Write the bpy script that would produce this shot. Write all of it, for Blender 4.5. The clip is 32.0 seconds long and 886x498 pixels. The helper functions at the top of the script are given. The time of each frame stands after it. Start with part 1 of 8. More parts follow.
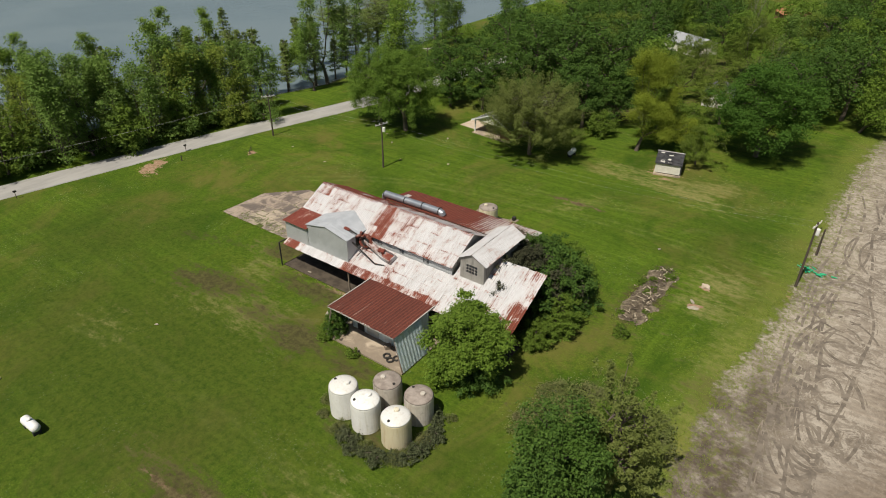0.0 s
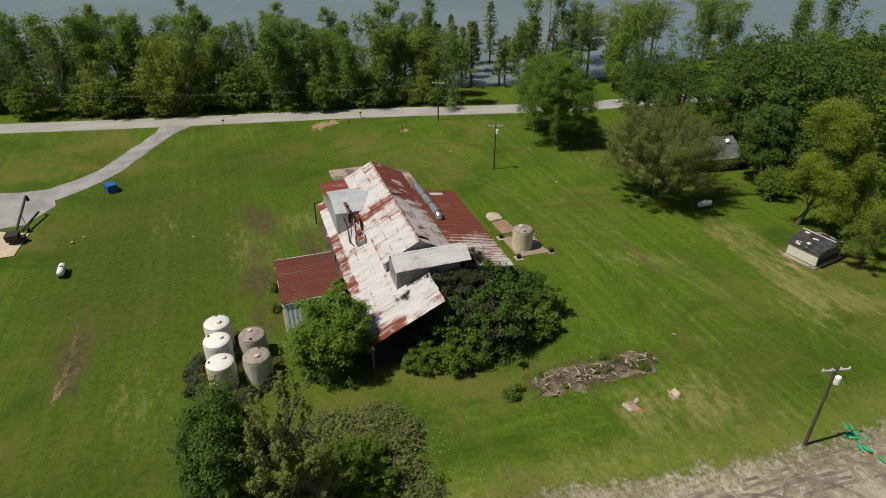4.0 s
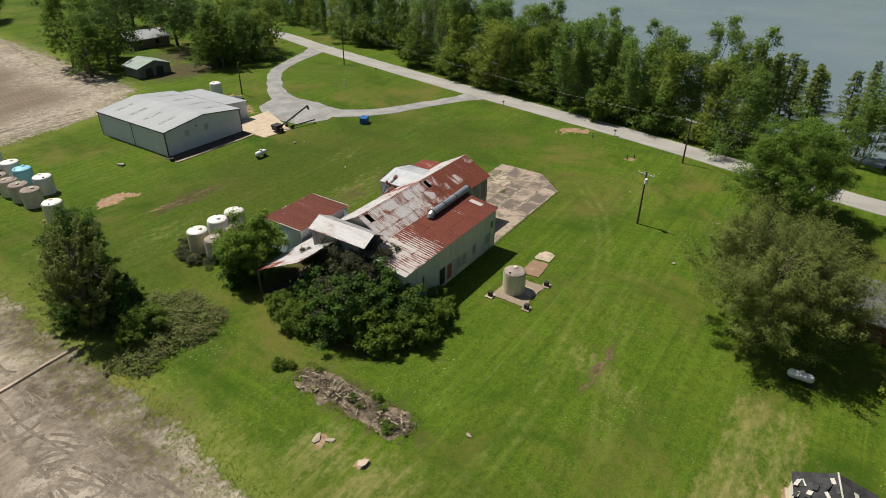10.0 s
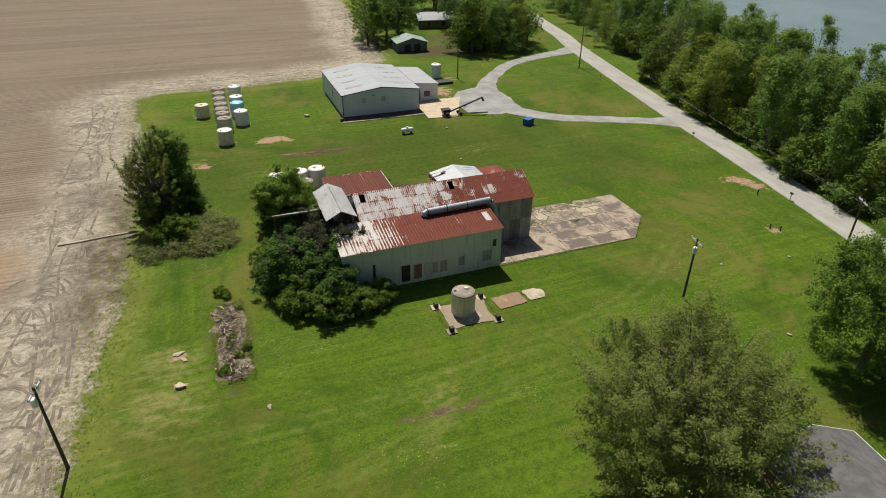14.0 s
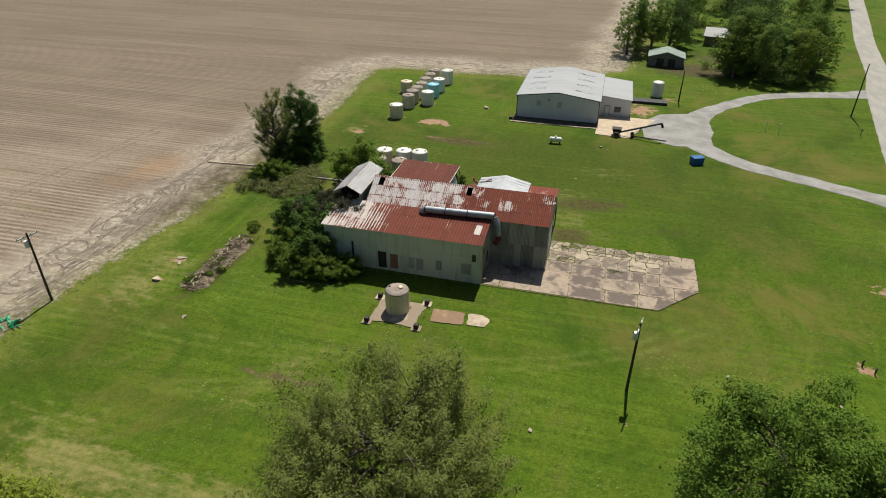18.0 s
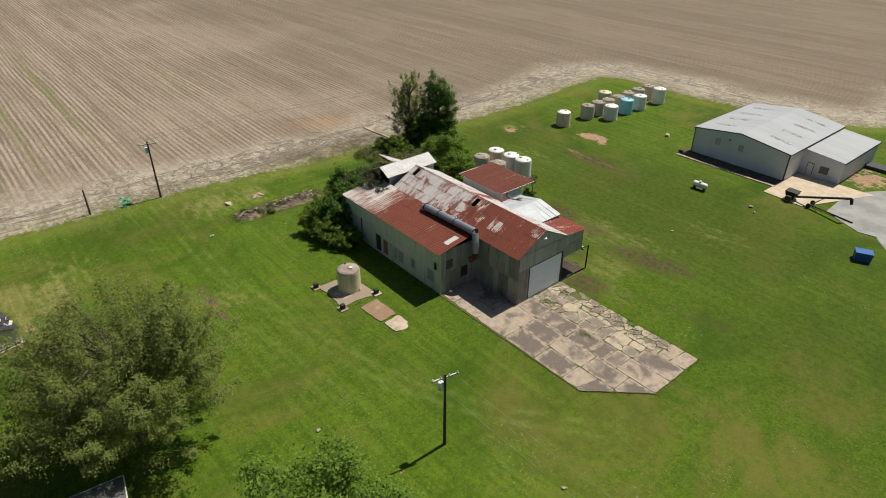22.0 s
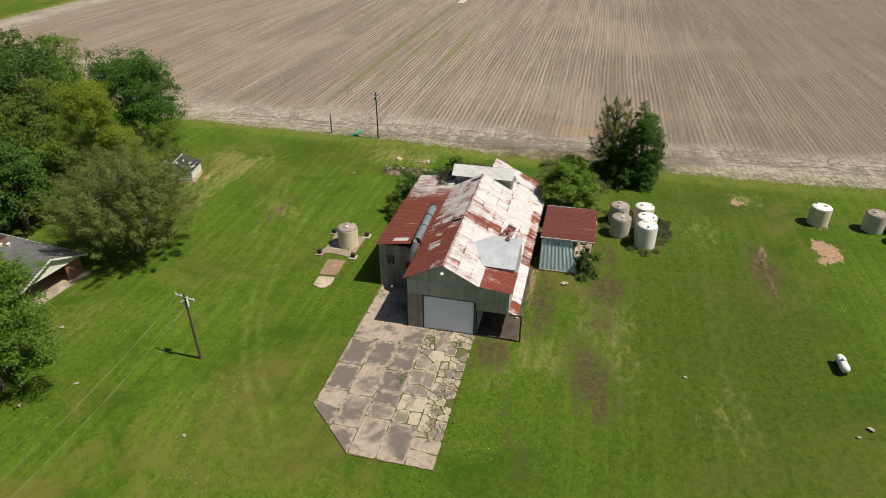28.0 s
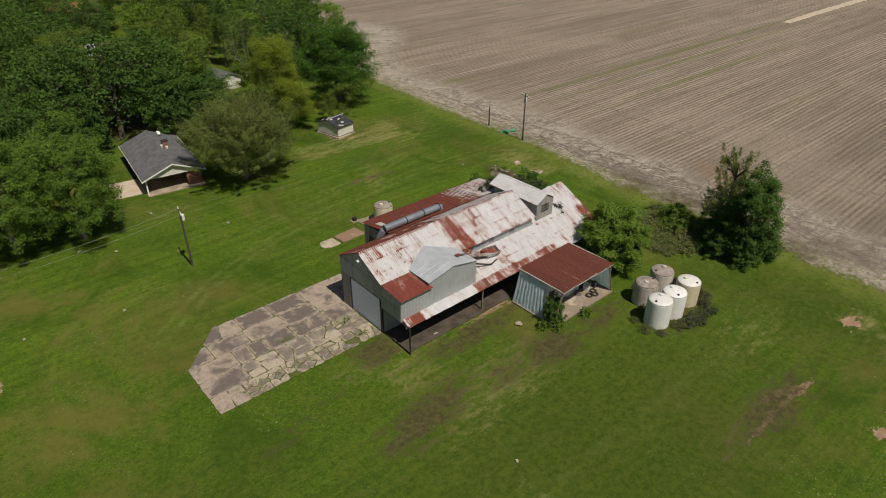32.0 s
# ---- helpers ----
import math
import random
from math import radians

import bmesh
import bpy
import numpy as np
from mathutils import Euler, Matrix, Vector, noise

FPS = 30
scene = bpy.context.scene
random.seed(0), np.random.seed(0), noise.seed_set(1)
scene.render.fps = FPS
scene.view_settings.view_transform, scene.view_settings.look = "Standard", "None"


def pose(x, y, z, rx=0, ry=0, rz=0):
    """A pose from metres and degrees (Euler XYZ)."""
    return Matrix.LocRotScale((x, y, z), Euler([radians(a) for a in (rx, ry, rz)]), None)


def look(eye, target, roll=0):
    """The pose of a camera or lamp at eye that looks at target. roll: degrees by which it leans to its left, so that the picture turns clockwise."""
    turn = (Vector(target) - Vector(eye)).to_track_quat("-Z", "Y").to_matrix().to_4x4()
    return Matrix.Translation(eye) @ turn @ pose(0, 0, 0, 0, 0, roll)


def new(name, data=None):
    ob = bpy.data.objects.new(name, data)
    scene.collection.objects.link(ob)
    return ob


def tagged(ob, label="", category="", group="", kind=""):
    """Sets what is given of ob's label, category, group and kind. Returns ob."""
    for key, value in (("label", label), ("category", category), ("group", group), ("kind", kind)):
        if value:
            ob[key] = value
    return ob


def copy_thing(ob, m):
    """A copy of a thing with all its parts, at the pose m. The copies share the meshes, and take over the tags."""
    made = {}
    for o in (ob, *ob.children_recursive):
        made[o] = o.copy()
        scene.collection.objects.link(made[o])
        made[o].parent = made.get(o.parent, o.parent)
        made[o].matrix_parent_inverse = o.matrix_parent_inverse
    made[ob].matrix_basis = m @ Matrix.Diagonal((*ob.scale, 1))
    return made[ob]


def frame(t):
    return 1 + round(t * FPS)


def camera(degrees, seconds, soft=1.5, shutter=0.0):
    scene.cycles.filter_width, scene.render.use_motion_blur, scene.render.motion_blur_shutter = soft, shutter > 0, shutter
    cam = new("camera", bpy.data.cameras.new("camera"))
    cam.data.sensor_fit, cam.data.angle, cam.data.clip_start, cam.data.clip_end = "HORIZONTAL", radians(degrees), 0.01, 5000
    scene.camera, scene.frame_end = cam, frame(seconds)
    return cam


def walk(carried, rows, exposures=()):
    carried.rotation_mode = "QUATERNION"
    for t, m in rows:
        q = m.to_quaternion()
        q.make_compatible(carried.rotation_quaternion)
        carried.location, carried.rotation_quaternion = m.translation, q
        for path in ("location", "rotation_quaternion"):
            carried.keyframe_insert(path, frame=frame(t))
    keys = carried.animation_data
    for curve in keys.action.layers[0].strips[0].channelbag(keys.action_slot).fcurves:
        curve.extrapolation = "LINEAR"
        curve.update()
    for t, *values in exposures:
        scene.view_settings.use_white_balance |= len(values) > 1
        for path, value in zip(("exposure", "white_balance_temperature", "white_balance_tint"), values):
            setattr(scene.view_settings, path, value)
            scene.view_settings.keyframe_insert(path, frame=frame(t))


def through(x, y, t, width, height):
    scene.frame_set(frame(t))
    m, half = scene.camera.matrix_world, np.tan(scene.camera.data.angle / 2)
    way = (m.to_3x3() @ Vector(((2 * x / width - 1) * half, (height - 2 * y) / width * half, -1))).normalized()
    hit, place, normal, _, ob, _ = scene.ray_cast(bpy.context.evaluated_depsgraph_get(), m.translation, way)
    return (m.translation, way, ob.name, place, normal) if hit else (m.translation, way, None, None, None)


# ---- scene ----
EXPO, SKY, SUN, KELVIN = 0.12, 0.05, 4.5, 6850.0
LEVELS = [(0, -0.02, 9.0), (2, -0.13, 9.0), (3, -0.2, 9.0), (6, 0.02, 10.0), (9, 0.08, 9.0), (13, 0.16, 7.0), (19, 0.14, 7.0), (22, 0.13, 7.0), (25, 0.08, 9.0), (28, 0.15, 9.0), (29, -0.06, 10.0), (30, -0.3, 10.0), (32, -0.35, 10.0)]
cam = camera(71.0, 32.0, 1.0)
ROWS = [
    (0.0, 46.22, -51.68, 43.18, 36.01, -30.79, -0.38), (0.5, 50.53, -48.37, 43.32, 40.36, -30.85, -0.43),
    (1.0, 54.39, -44.65, 43.32, 44.74, -30.86, -0.45), (1.5, 57.86, -40.52, 43.33, 49.10, -30.91, -0.38),
    (2.0, 60.90, -36.13, 43.25, 53.55, -30.93, -0.35), (2.5, 63.73, -31.48, 43.10, 57.99, -30.89, -0.25),
    (3.0, 66.38, -26.66, 43.01, 62.49, -30.80, -0.16), (3.5, 68.69, -21.72, 42.84, 66.97, -30.68, -0.12),
    (4.0, 70.49, -16.67, 42.81, 71.35, -30.65, -0.09), (4.5, 72.01, -11.51, 42.75, 75.75, -30.58, -0.07),
    (5.0, 73.14, -6.27, 42.70, 80.14, -30.51, -0.06), (5.5, 73.86, -1.07, 42.71, 84.49, -30.46, -0.12),
    (6.0, 74.12, 4.42, 42.58, 88.90, -30.40, -0.07), (6.5, 73.98, 9.77, 42.52, 93.29, -30.37, -0.13),
    (7.0, 73.45, 15.11, 42.46, 97.68, -30.31, -0.13), (7.5, 72.44, 20.36, 42.37, 102.07, -30.27, -0.16),
    (8.0, 71.07, 25.44, 42.33, 106.47, -30.27, -0.30), (8.5, 69.30, 30.50, 42.26, 110.84, -30.22, -0.28),
    (9.0, 67.18, 35.40, 42.28, 115.23, -30.23, -0.36), (9.5, 64.67, 40.09, 42.25, 119.62, -30.22, -0.41),
    (10.0, 61.80, 44.63, 42.31, 124.01, -30.27, -0.43), (10.5, 58.55, 48.81, 42.32, 128.41, -30.31, -0.49),
    (11.0, 54.91, 52.77, 42.34, 132.82, -30.39, -0.53), (11.5, 50.99, 56.35, 42.34, 137.17, -30.48, -0.52),
    (12.0, 46.81, 59.62, 42.32, 141.55, -30.54, -0.57), (12.5, 42.37, 62.59, 42.34, 145.94, -30.59, -0.55),
    (13.0, 37.70, 65.39, 42.36, 150.45, -30.57, -0.54), (13.5, 32.88, 67.97, 42.41, 154.92, -30.58, -0.57),
    (14.0, 27.87, 70.14, 42.50, 159.24, -30.59, -0.54), (14.5, 22.70, 71.84, 42.52, 163.66, -30.61, -0.50),
    (15.0, 17.46, 73.16, 42.56, 168.13, -30.60, -0.54), (15.5, 12.12, 74.02, 42.59, 172.56, -30.62, -0.56),
    (16.0, 6.73, 74.43, 42.62, 177.00, -30.64, -0.56), (16.5, 1.29, 74.39, 42.60, 181.47, -30.64, -0.58),
    (17.0, -4.10, 73.93, 42.64, 185.91, -30.71, -0.54), (17.5, -9.46, 73.06, 42.64, 190.35, -30.74, -0.50),
    (18.0, -14.78, 71.75, 42.68, 194.82, -30.80, -0.44), (18.5, -19.98, 70.08, 42.64, 199.30, -30.79, -0.39),
    (19.0, -24.98, 68.00, 42.61, 203.73, -30.81, -0.34), (19.5, -29.76, 65.55, 42.67, 208.13, -30.84, -0.32),
    (20.0, -34.31, 62.76, 42.66, 212.54, -30.87, -0.35), (20.5, -38.69, 59.56, 42.63, 216.97, -30.87, -0.29),
    (21.0, -42.70, 56.02, 42.65, 221.37, -30.92, -0.28), (21.5, -46.39, 52.15, 42.67, 225.76, -30.97, -0.28),
    (22.0, -49.81, 48.04, 42.80, 230.11, -31.09, -0.19), (22.5, -52.87, 43.71, 42.94, 234.50, -31.18, -0.18),
    (23.0, -55.65, 39.19, 43.16, 238.94, -31.22, -0.09), (23.5, -58.29, 34.47, 43.31, 243.31, -31.22, 0.08),
    (24.0, -60.71, 29.42, 43.44, 247.87, -31.20, 0.06), (24.5, -62.75, 24.19, 43.52, 252.44, -31.18, 0.08),
    (25.0, -64.26, 18.95, 43.53, 256.99, -31.10, 0.09), (25.5, -65.27, 13.72, 43.49, 261.40, -31.00, 0.10),
    (26.0, -65.83, 8.35, 43.36, 265.87, -30.97, 0.10), (26.5, -65.89, 3.01, 43.25, 270.30, -30.91, 0.10),
    (27.0, -65.49, -2.34, 43.15, 274.72, -30.87, 0.11), (27.5, -64.64, -7.57, 42.99, 279.10, -30.83, 0.11),
    (28.0, -63.51, -12.99, 43.04, 283.59, -30.82, 0.10), (28.5, -61.98, -18.24, 43.12, 288.08, -30.82, 0.10),
    (29.0, -60.07, -23.32, 43.12, 292.56, -30.81, 0.09), (29.5, -57.80, -28.19, 43.14, 297.01, -30.78, 0.04),
    (30.0, -55.17, -32.91, 43.16, 301.47, -30.81, 0.04), (30.5, -52.14, -37.34, 43.17, 305.91, -30.82, -0.02),
    (31.0, -48.78, -41.51, 43.20, 310.29, -30.86, -0.08), (31.5, -45.06, -45.25, 43.17, 314.64, -30.94, -0.14),
    (32.0, -41.07, -48.66, 43.15, 318.94, -31.00, -0.21),
]
walk(cam, [(t, pose(x, y, z, 90 + pitch, roll, yaw)) for t, x, y, z, yaw, pitch, roll in ROWS],
     exposures=[(t, e + EXPO, KELVIN, tint) for t, e, tint in LEVELS])

# ---- daylight: high clear sun from the south side (-y) ----
SUN_UP = 60.0
world = bpy.data.worlds.new("sky")
scene.world = world
world.use_nodes = True
wn = world.node_tree.nodes
sky = wn.new("ShaderNodeTexSky")
sky.sky_type, sky.sun_disc = "NISHITA", False
sky.sun_elevation, sky.sun_rotation = radians(SUN_UP), radians(180)
sky.air_density, sky.dust_density = 1.0, 1.2
wn["Background"].inputs["Strength"].default_value = SKY
world.node_tree.links.new(sky.outputs[0], wn["Background"].inputs["Color"])
sun = new("sun", bpy.data.lights.new("sun", "SUN"))
sun.data.energy, sun.data.angle, sun.data.color = SUN, radians(0.55), (1.0, 0.955, 0.88)
sun.matrix_world = look((0, -60 * math.cos(radians(SUN_UP)), 60 * math.sin(radians(SUN_UP))), (1.0, 0, 0))


# ---- node helpers ----
class Mat:
    """A node material with short ways to add nodes."""

    def __init__(self, name, rough=0.8, metal=0.0, spec=0.3):
        self.m = bpy.data.materials.new(name)
        self.m.use_nodes = True
        self.t = self.m.node_tree
        self.b = self.t.nodes["Principled BSDF"]
        self.b.inputs["Roughness"].default_value = rough
        self.b.inputs["Metallic"].default_value = metal
        self.b.inputs["Specular IOR Level"].default_value = spec

    def node(self, kind, **sets):
        n = self.t.nodes.new("ShaderNode" + kind)
        for k, v in sets.items():
            if k == "op":
                n.operation = v
            elif k == "blend":
                n.blend_type = v
            elif k == "feature":
                n.feature = v
            elif k == "attr":
                n.attribute_name = v
            elif k == "direction":
                n.bands_direction = v
        return n

    def link(self, a, b):
        self.t.links.new(a, b)

    def put(self, sock, v):
        if hasattr(v, "is_linked") or hasattr(v, "links"):
            self.link(v, sock)
        else:
            sock.default_value = v

    def pos(self):
        return self.node("NewGeometry").outputs["Position"]

    def scaled(self, v, s):
        n = self.node("Mapping")
        self.link(v, n.inputs["Vector"])
        n.inputs["Scale"].default_value = s
        return n.outputs[0]

    def noise(self, v, scale, detail=4.0, rough=0.55, dist=0.0):
        n = self.node("TexNoise")
        self.link(v, n.inputs["Vector"])
        for k, x in (("Scale", scale), ("Detail", detail), ("Roughness", rough), ("Distortion", dist)):
            n.inputs[k].default_value = x
        return n.outputs["Fac"]

    def voro(self, v, scale, feature="F1"):
        n = self.node("TexVoronoi", feature=feature)
        self.link(v, n.inputs["Vector"])
        n.inputs["Scale"].default_value = scale
        return n

    def math(self, op, a, b=0.0):
        n = self.node("Math", op=op)
        self.put(n.inputs[0], a)
        self.put(n.inputs[1], b)
        return n.outputs[0]

    def ramp(self, fac, lo, hi, a=0.0, b=1.0):
        n = self.node("MapRange")
        self.put(n.inputs["Value"], fac)
        for k, x in (("From Min", lo), ("From Max", hi), ("To Min", a), ("To Max", b)):
            n.inputs[k].default_value = x
        n.interpolation_type = "SMOOTHSTEP"
        return n.outputs["Result"]

    def mix(self, fac, a, b, blend="MIX"):
        n = self.node("MixRGB", blend=blend)
        self.put(n.inputs[0], fac)
        for i, c in ((1, a), (2, b)):
            if isinstance(c, tuple):
                n.inputs[i].default_value = (*c, 1.0)
            else:
                self.link(c, n.inputs[i])
        return n.outputs[0]

    def attr(self, name):
        return self.node("Attribute", attr=name).outputs["Fac"]

    def xyz(self, v):
        n = self.node("SeparateXYZ")
        self.link(v, n.inputs[0])
        return n.outputs

    def rand(self):
        return self.node("ObjectInfo").outputs["Random"]

    def island(self):
        return self.node("NewGeometry").outputs["Random Per Island"]

    def bump(self, h, strength=0.4, dist=0.05):
        n = self.node("Bump")
        n.inputs["Strength"].default_value = strength
        n.inputs["Distance"].default_value = dist
        self.link(h, n.inputs["Height"])
        self.link(n.outputs[0], self.b.inputs["Normal"])

    def color(self, c):
        self.put(self.b.inputs["Base Color"], (*c, 1.0) if isinstance(c, tuple) else c)
        return self.m


def plain(name, c1, c2, scale=1.5, rough=0.7, metal=0.0, bump=0.2, stretch=(1, 1, 1), fine=14.0):
    """Two tones at two scales, with fine relief."""
    k = Mat(name, rough, metal)
    v = k.scaled(k.pos(), stretch)
    big, small = k.noise(v, scale, 5, 0.6), k.noise(v, fine, 3, 0.6)
    f = k.math("ADD", k.ramp(big, 0.35, 0.65, 0, 0.7), k.math("MULTIPLY", small, 0.3))
    if bump:
        k.bump(small, bump, 0.02)
    return k.color(k.mix(f, c1, c2))


def grass_material():
    k = Mat("mown_grass_and_field_soil", 0.95, 0, 0.1)
    p = k.pos()
    x = k.xyz(p)
    big, mid, fine = k.noise(p, 0.035, 5, 0.6), k.noise(p, 0.22, 6, 0.66, 0.4), k.noise(p, 1.5, 5, 0.75)
    vfine = k.noise(p, 5.0, 4, 0.75)
    g = k.mix(k.ramp(big, 0.35, 0.65), GRASS_A, GRASS_B)
    g = k.mix(k.ramp(mid, 0.42, 0.72, 0, 0.55), g, GRASS_C)
    g = k.mix(k.ramp(fine, 0.38, 0.66, 0, 0.8), g, GRASS_D)
    g = k.mix(k.ramp(vfine, 0.45, 0.7, 0, 0.75), g, GRASS_E)
    g = k.mix(k.ramp(k.noise(k.scaled(p, (1.0, 1.6, 1)), 2.6, 6, 0.8), 0.5, 0.68, 0, 0.5), g, GRASS_D)
    # mower passes, two ways
    sw = k.noise(k.scaled(p, (0.02, 1.1, 1)), 1.0, 3, 0.6, 0.15)
    side = k.ramp(k.math("ABSOLUTE", k.math("SUBTRACT", x[1], 0.5)), 10.0, 17.0, 0.25, 1.0)
    g = k.mix(k.math("MULTIPLY", k.ramp(sw, 0.46, 0.66, 0, 0.26), side), g, GRASS_E)
    g = k.mix(k.math("MULTIPLY", k.ramp(sw, 0.5, 0.34, 0, 0.2), side), g, GRASS_D)
    line = k.noise(k.scaled(p, (0.035, 3.4, 1)), 1.0, 3, 0.6, 0.1)
    g = k.mix(k.math("MULTIPLY", k.math("MULTIPLY", k.ramp(line, 0.55, 0.7, 0, 0.3), k.ramp(k.noise(p, 0.05, 4, 0.6), 0.42, 0.6)), side), g, (0.15, 0.19, 0.035))
    sw2 = k.noise(k.scaled(p, (0.9, 0.03, 1)), 1.0, 2, 0.5, 0.1)
    g = k.mix(k.ramp(sw2, 0.5, 0.72, 0, 0.18), g, GRASS_C)
    # passes round the buildings
    comb = k.node("CombineXYZ")
    k.link(k.math("ADD", k.attr("ring"), k.math("MULTIPLY", big, 2.0)), comb.inputs[0])
    k.link(k.math("MULTIPLY", big, 3.0), comb.inputs[1])
    arc = k.noise(comb.outputs[0], 0.75, 3, 0.6)
    here = k.math("MULTIPLY", k.ramp(k.noise(p, 0.045, 4, 0.6), 0.4, 0.58), k.ramp(k.attr("ring"), 22.0, 10.0))
    g = k.mix(k.math("MULTIPLY", k.ramp(arc, 0.5, 0.72, 0, 0.45), here), g, GRASS_E)
    g = k.mix(k.math("MULTIPLY", k.ramp(arc, 0.5, 0.3, 0, 0.3), here), g, GRASS_D)
    # patchy vigour: deep green, thin tawny
    deep = k.noise(k.scaled(p, (1.0, 0.7, 1)), 0.085, 6, 0.7, 0.8)
    g = k.mix(k.ramp(deep, 0.46, 0.68, 0, 0.7), g, GRASS_D)
    tawny = k.noise(p, 0.06, 7, 0.72, 0.6)
    g = k.mix(k.ramp(tawny, 0.47, 0.68, 0, 0.75), g, (0.13, 0.118, 0.03))
    speck = k.ramp(k.noise(p, 3.3, 2, 0.6), 0.72, 0.78)
    g = k.mix(k.math("MULTIPLY", speck, 0.35), g, (0.3, 0.3, 0.14))
    worn = k.math("MULTIPLY", k.attr("track"), k.ramp(k.noise(p, 0.5, 6, 0.75), 0.4, 0.66, 0.06, 0.6))
    g = k.mix(worn, g, (0.17, 0.195, 0.05))
    # clover and seed heads
    fl = k.ramp(k.noise(p, 4.5, 3, 0.8), 0.6, 0.7)
    fl = k.math("MULTIPLY", fl, k.ramp(k.noise(p, 0.09, 5, 0.68), 0.5, 0.64))
    g = k.mix(k.math("MULTIPLY", fl, 0.7), g, (0.44, 0.47, 0.27))
    # duller grass spots, in part view-dependent darkening put into the colour
    g = k.mix(k.ramp(k.math("ADD", k.attr("dull"), k.math("MULTIPLY", k.math("SUBTRACT", mid, 0.5), 0.9)), 0.1, 0.9, 0, 0.65), g, k.mix(k.ramp(fine, 0.35, 0.68), (0.06, 0.079, 0.012), (0.033, 0.054, 0.007)))
    # dry and bare places
    ragged = k.math("MULTIPLY", k.math("SUBTRACT", k.noise(k.scaled(p, (0.8, 1.5, 1)), 0.6, 7, 0.74), 0.5), 2.2)
    dry = k.ramp(k.math("ADD", k.attr("dry"), ragged), 0.3, 0.95, 0, 0.85)
    dry = k.math("MULTIPLY", dry, k.ramp(k.noise(k.scaled(p, (0.06, 1.5, 1)), 1.0, 4, 0.7), 0.36, 0.6, 0.5, 1.0))
    g = k.mix(dry, g, k.mix(k.ramp(fine, 0.3, 0.7), (0.26, 0.225, 0.095), (0.16, 0.17, 0.045)))
    soil = k.ramp(k.math("ADD", k.attr("soil"), ragged), 0.5, 0.62)
    redsoil = k.mix(k.ramp(fine, 0.3, 0.7), (0.24, 0.14, 0.085), (0.37, 0.265, 0.18))
    g = k.mix(soil, g, redsoil)
    dark = k.ramp(k.math("ADD", k.attr("humus"), k.math("MULTIPLY", ragged, 1.2)), 0.25, 0.85, 0, 0.9)
    g = k.mix(dark, g, k.mix(k.ramp(fine, 0.35, 0.65), (0.05, 0.042, 0.02), (0.09, 0.082, 0.03)))
    # field: rows run along x
    rows_v = k.scaled(p, (0.03, 1.0, 1))
    rows = k.noise(rows_v, 1.05, 3, 0.55, 0.2)
    drift = k.math("MULTIPLY", k.noise(k.scaled(p, (0.02, 0.05, 1)), 1.0, 3, 0.5), 9.0)
    drill = k.math("SINE", k.math("ADD", k.math("MULTIPLY", x[1], 6.6), drift))
    drill = k.math("MULTIPLY", drill, k.ramp(k.noise(k.scaled(p, (0.25, 0.6, 1)), 1.0, 5, 0.7), 0.35, 0.65, 0.25, 1.0))
    rows = k.math("ADD", k.math("MULTIPLY", rows, 0.6), k.math("MULTIPLY", drill, 0.2))
    rows = k.math("ADD", rows, 0.2)
    wide = k.noise(k.scaled(p, (0.006, 0.13, 1)), 1.0, 5, 0.65, 0.4)
    band = k.noise(k.scaled(p, (0.012, 0.55, 1)), 1.0, 4, 0.7, 0.3)
    clod = k.noise(p, 2.4, 8, 0.78)
    blot = k.noise(p, 0.02, 4, 0.55, 0.3)
    f = k.mix(k.ramp(rows, 0.34, 0.66), (0.136, 0.104, 0.081), (0.347, 0.281, 0.218))
    f = k.mix(k.ramp(wide, 0.4, 0.62, 0, 0.7), f, (0.151, 0.119, 0.089))
    f = k.mix(k.ramp(band, 0.5, 0.64, 0, 0.3), f, (0.371, 0.302, 0.236))
    f = k.mix(k.ramp(band, 0.46, 0.32, 0, 0.35), f, (0.136, 0.105, 0.082))
    f = k.mix(k.ramp(blot, 0.5, 0.66, 0, 0.5), f, (0.281, 0.229, 0.178))
    f = k.mix(k.ramp(clod, 0.45, 0.72, 0, 0.6), f, (0.361, 0.297, 0.232))
    f = k.mix(k.ramp(k.noise(k.scaled(p, (0.5, 1.2, 1)), 1.6, 6, 0.78), 0.5, 0.68, 0, 0.6), f, (0.110, 0.084, 0.063))
    grain = k.noise(k.scaled(p, (1.0, 1.7, 1)), 3.6, 5, 0.8)
    f = k.mix(k.ramp(grain, 0.56, 0.68, 0, 0.6), f, (0.104, 0.078, 0.060))
    f = k.mix(k.ramp(grain, 0.44, 0.34, 0, 0.5), f, (0.416, 0.333, 0.253))
    streak = k.noise(k.scaled(p, (0.05, 1.05, 1)), 1.0, 5, 0.75, 0.2)
    f = k.mix(k.ramp(streak, 0.54, 0.66, 0, 0.5), f, (0.119, 0.092, 0.070))
    # field interior gets darker towards -y, broken up by noise
    southing = k.math("ADD", x[1], k.math("MULTIPLY", k.math("SUBTRACT", blot, 0.5), 120.0))
    f = k.mix(k.ramp(southing, 25.0, -60.0, 0, 0.5), f, (0.129, 0.105, 0.077))
    weeds = k.math("MULTIPLY", k.ramp(k.noise(k.scaled(p, (0.035, 0.2, 1)), 1.0, 4, 0.6), 0.6, 0.72),
                   k.ramp(k.noise(p, 0.7, 4, 0.7), 0.4, 0.65))
    f = k.mix(k.math("MULTIPLY", weeds, 0.55), f, (0.140, 0.150, 0.050))
    f = k.mix(k.math("MULTIPLY", k.ramp(k.math("ADD", k.attr("weedy"), ragged), 0.25, 0.9), 0.5), f, (0.130, 0.145, 0.045))
    # headland: tan, with turning tracks
    sd = k.attr("field")
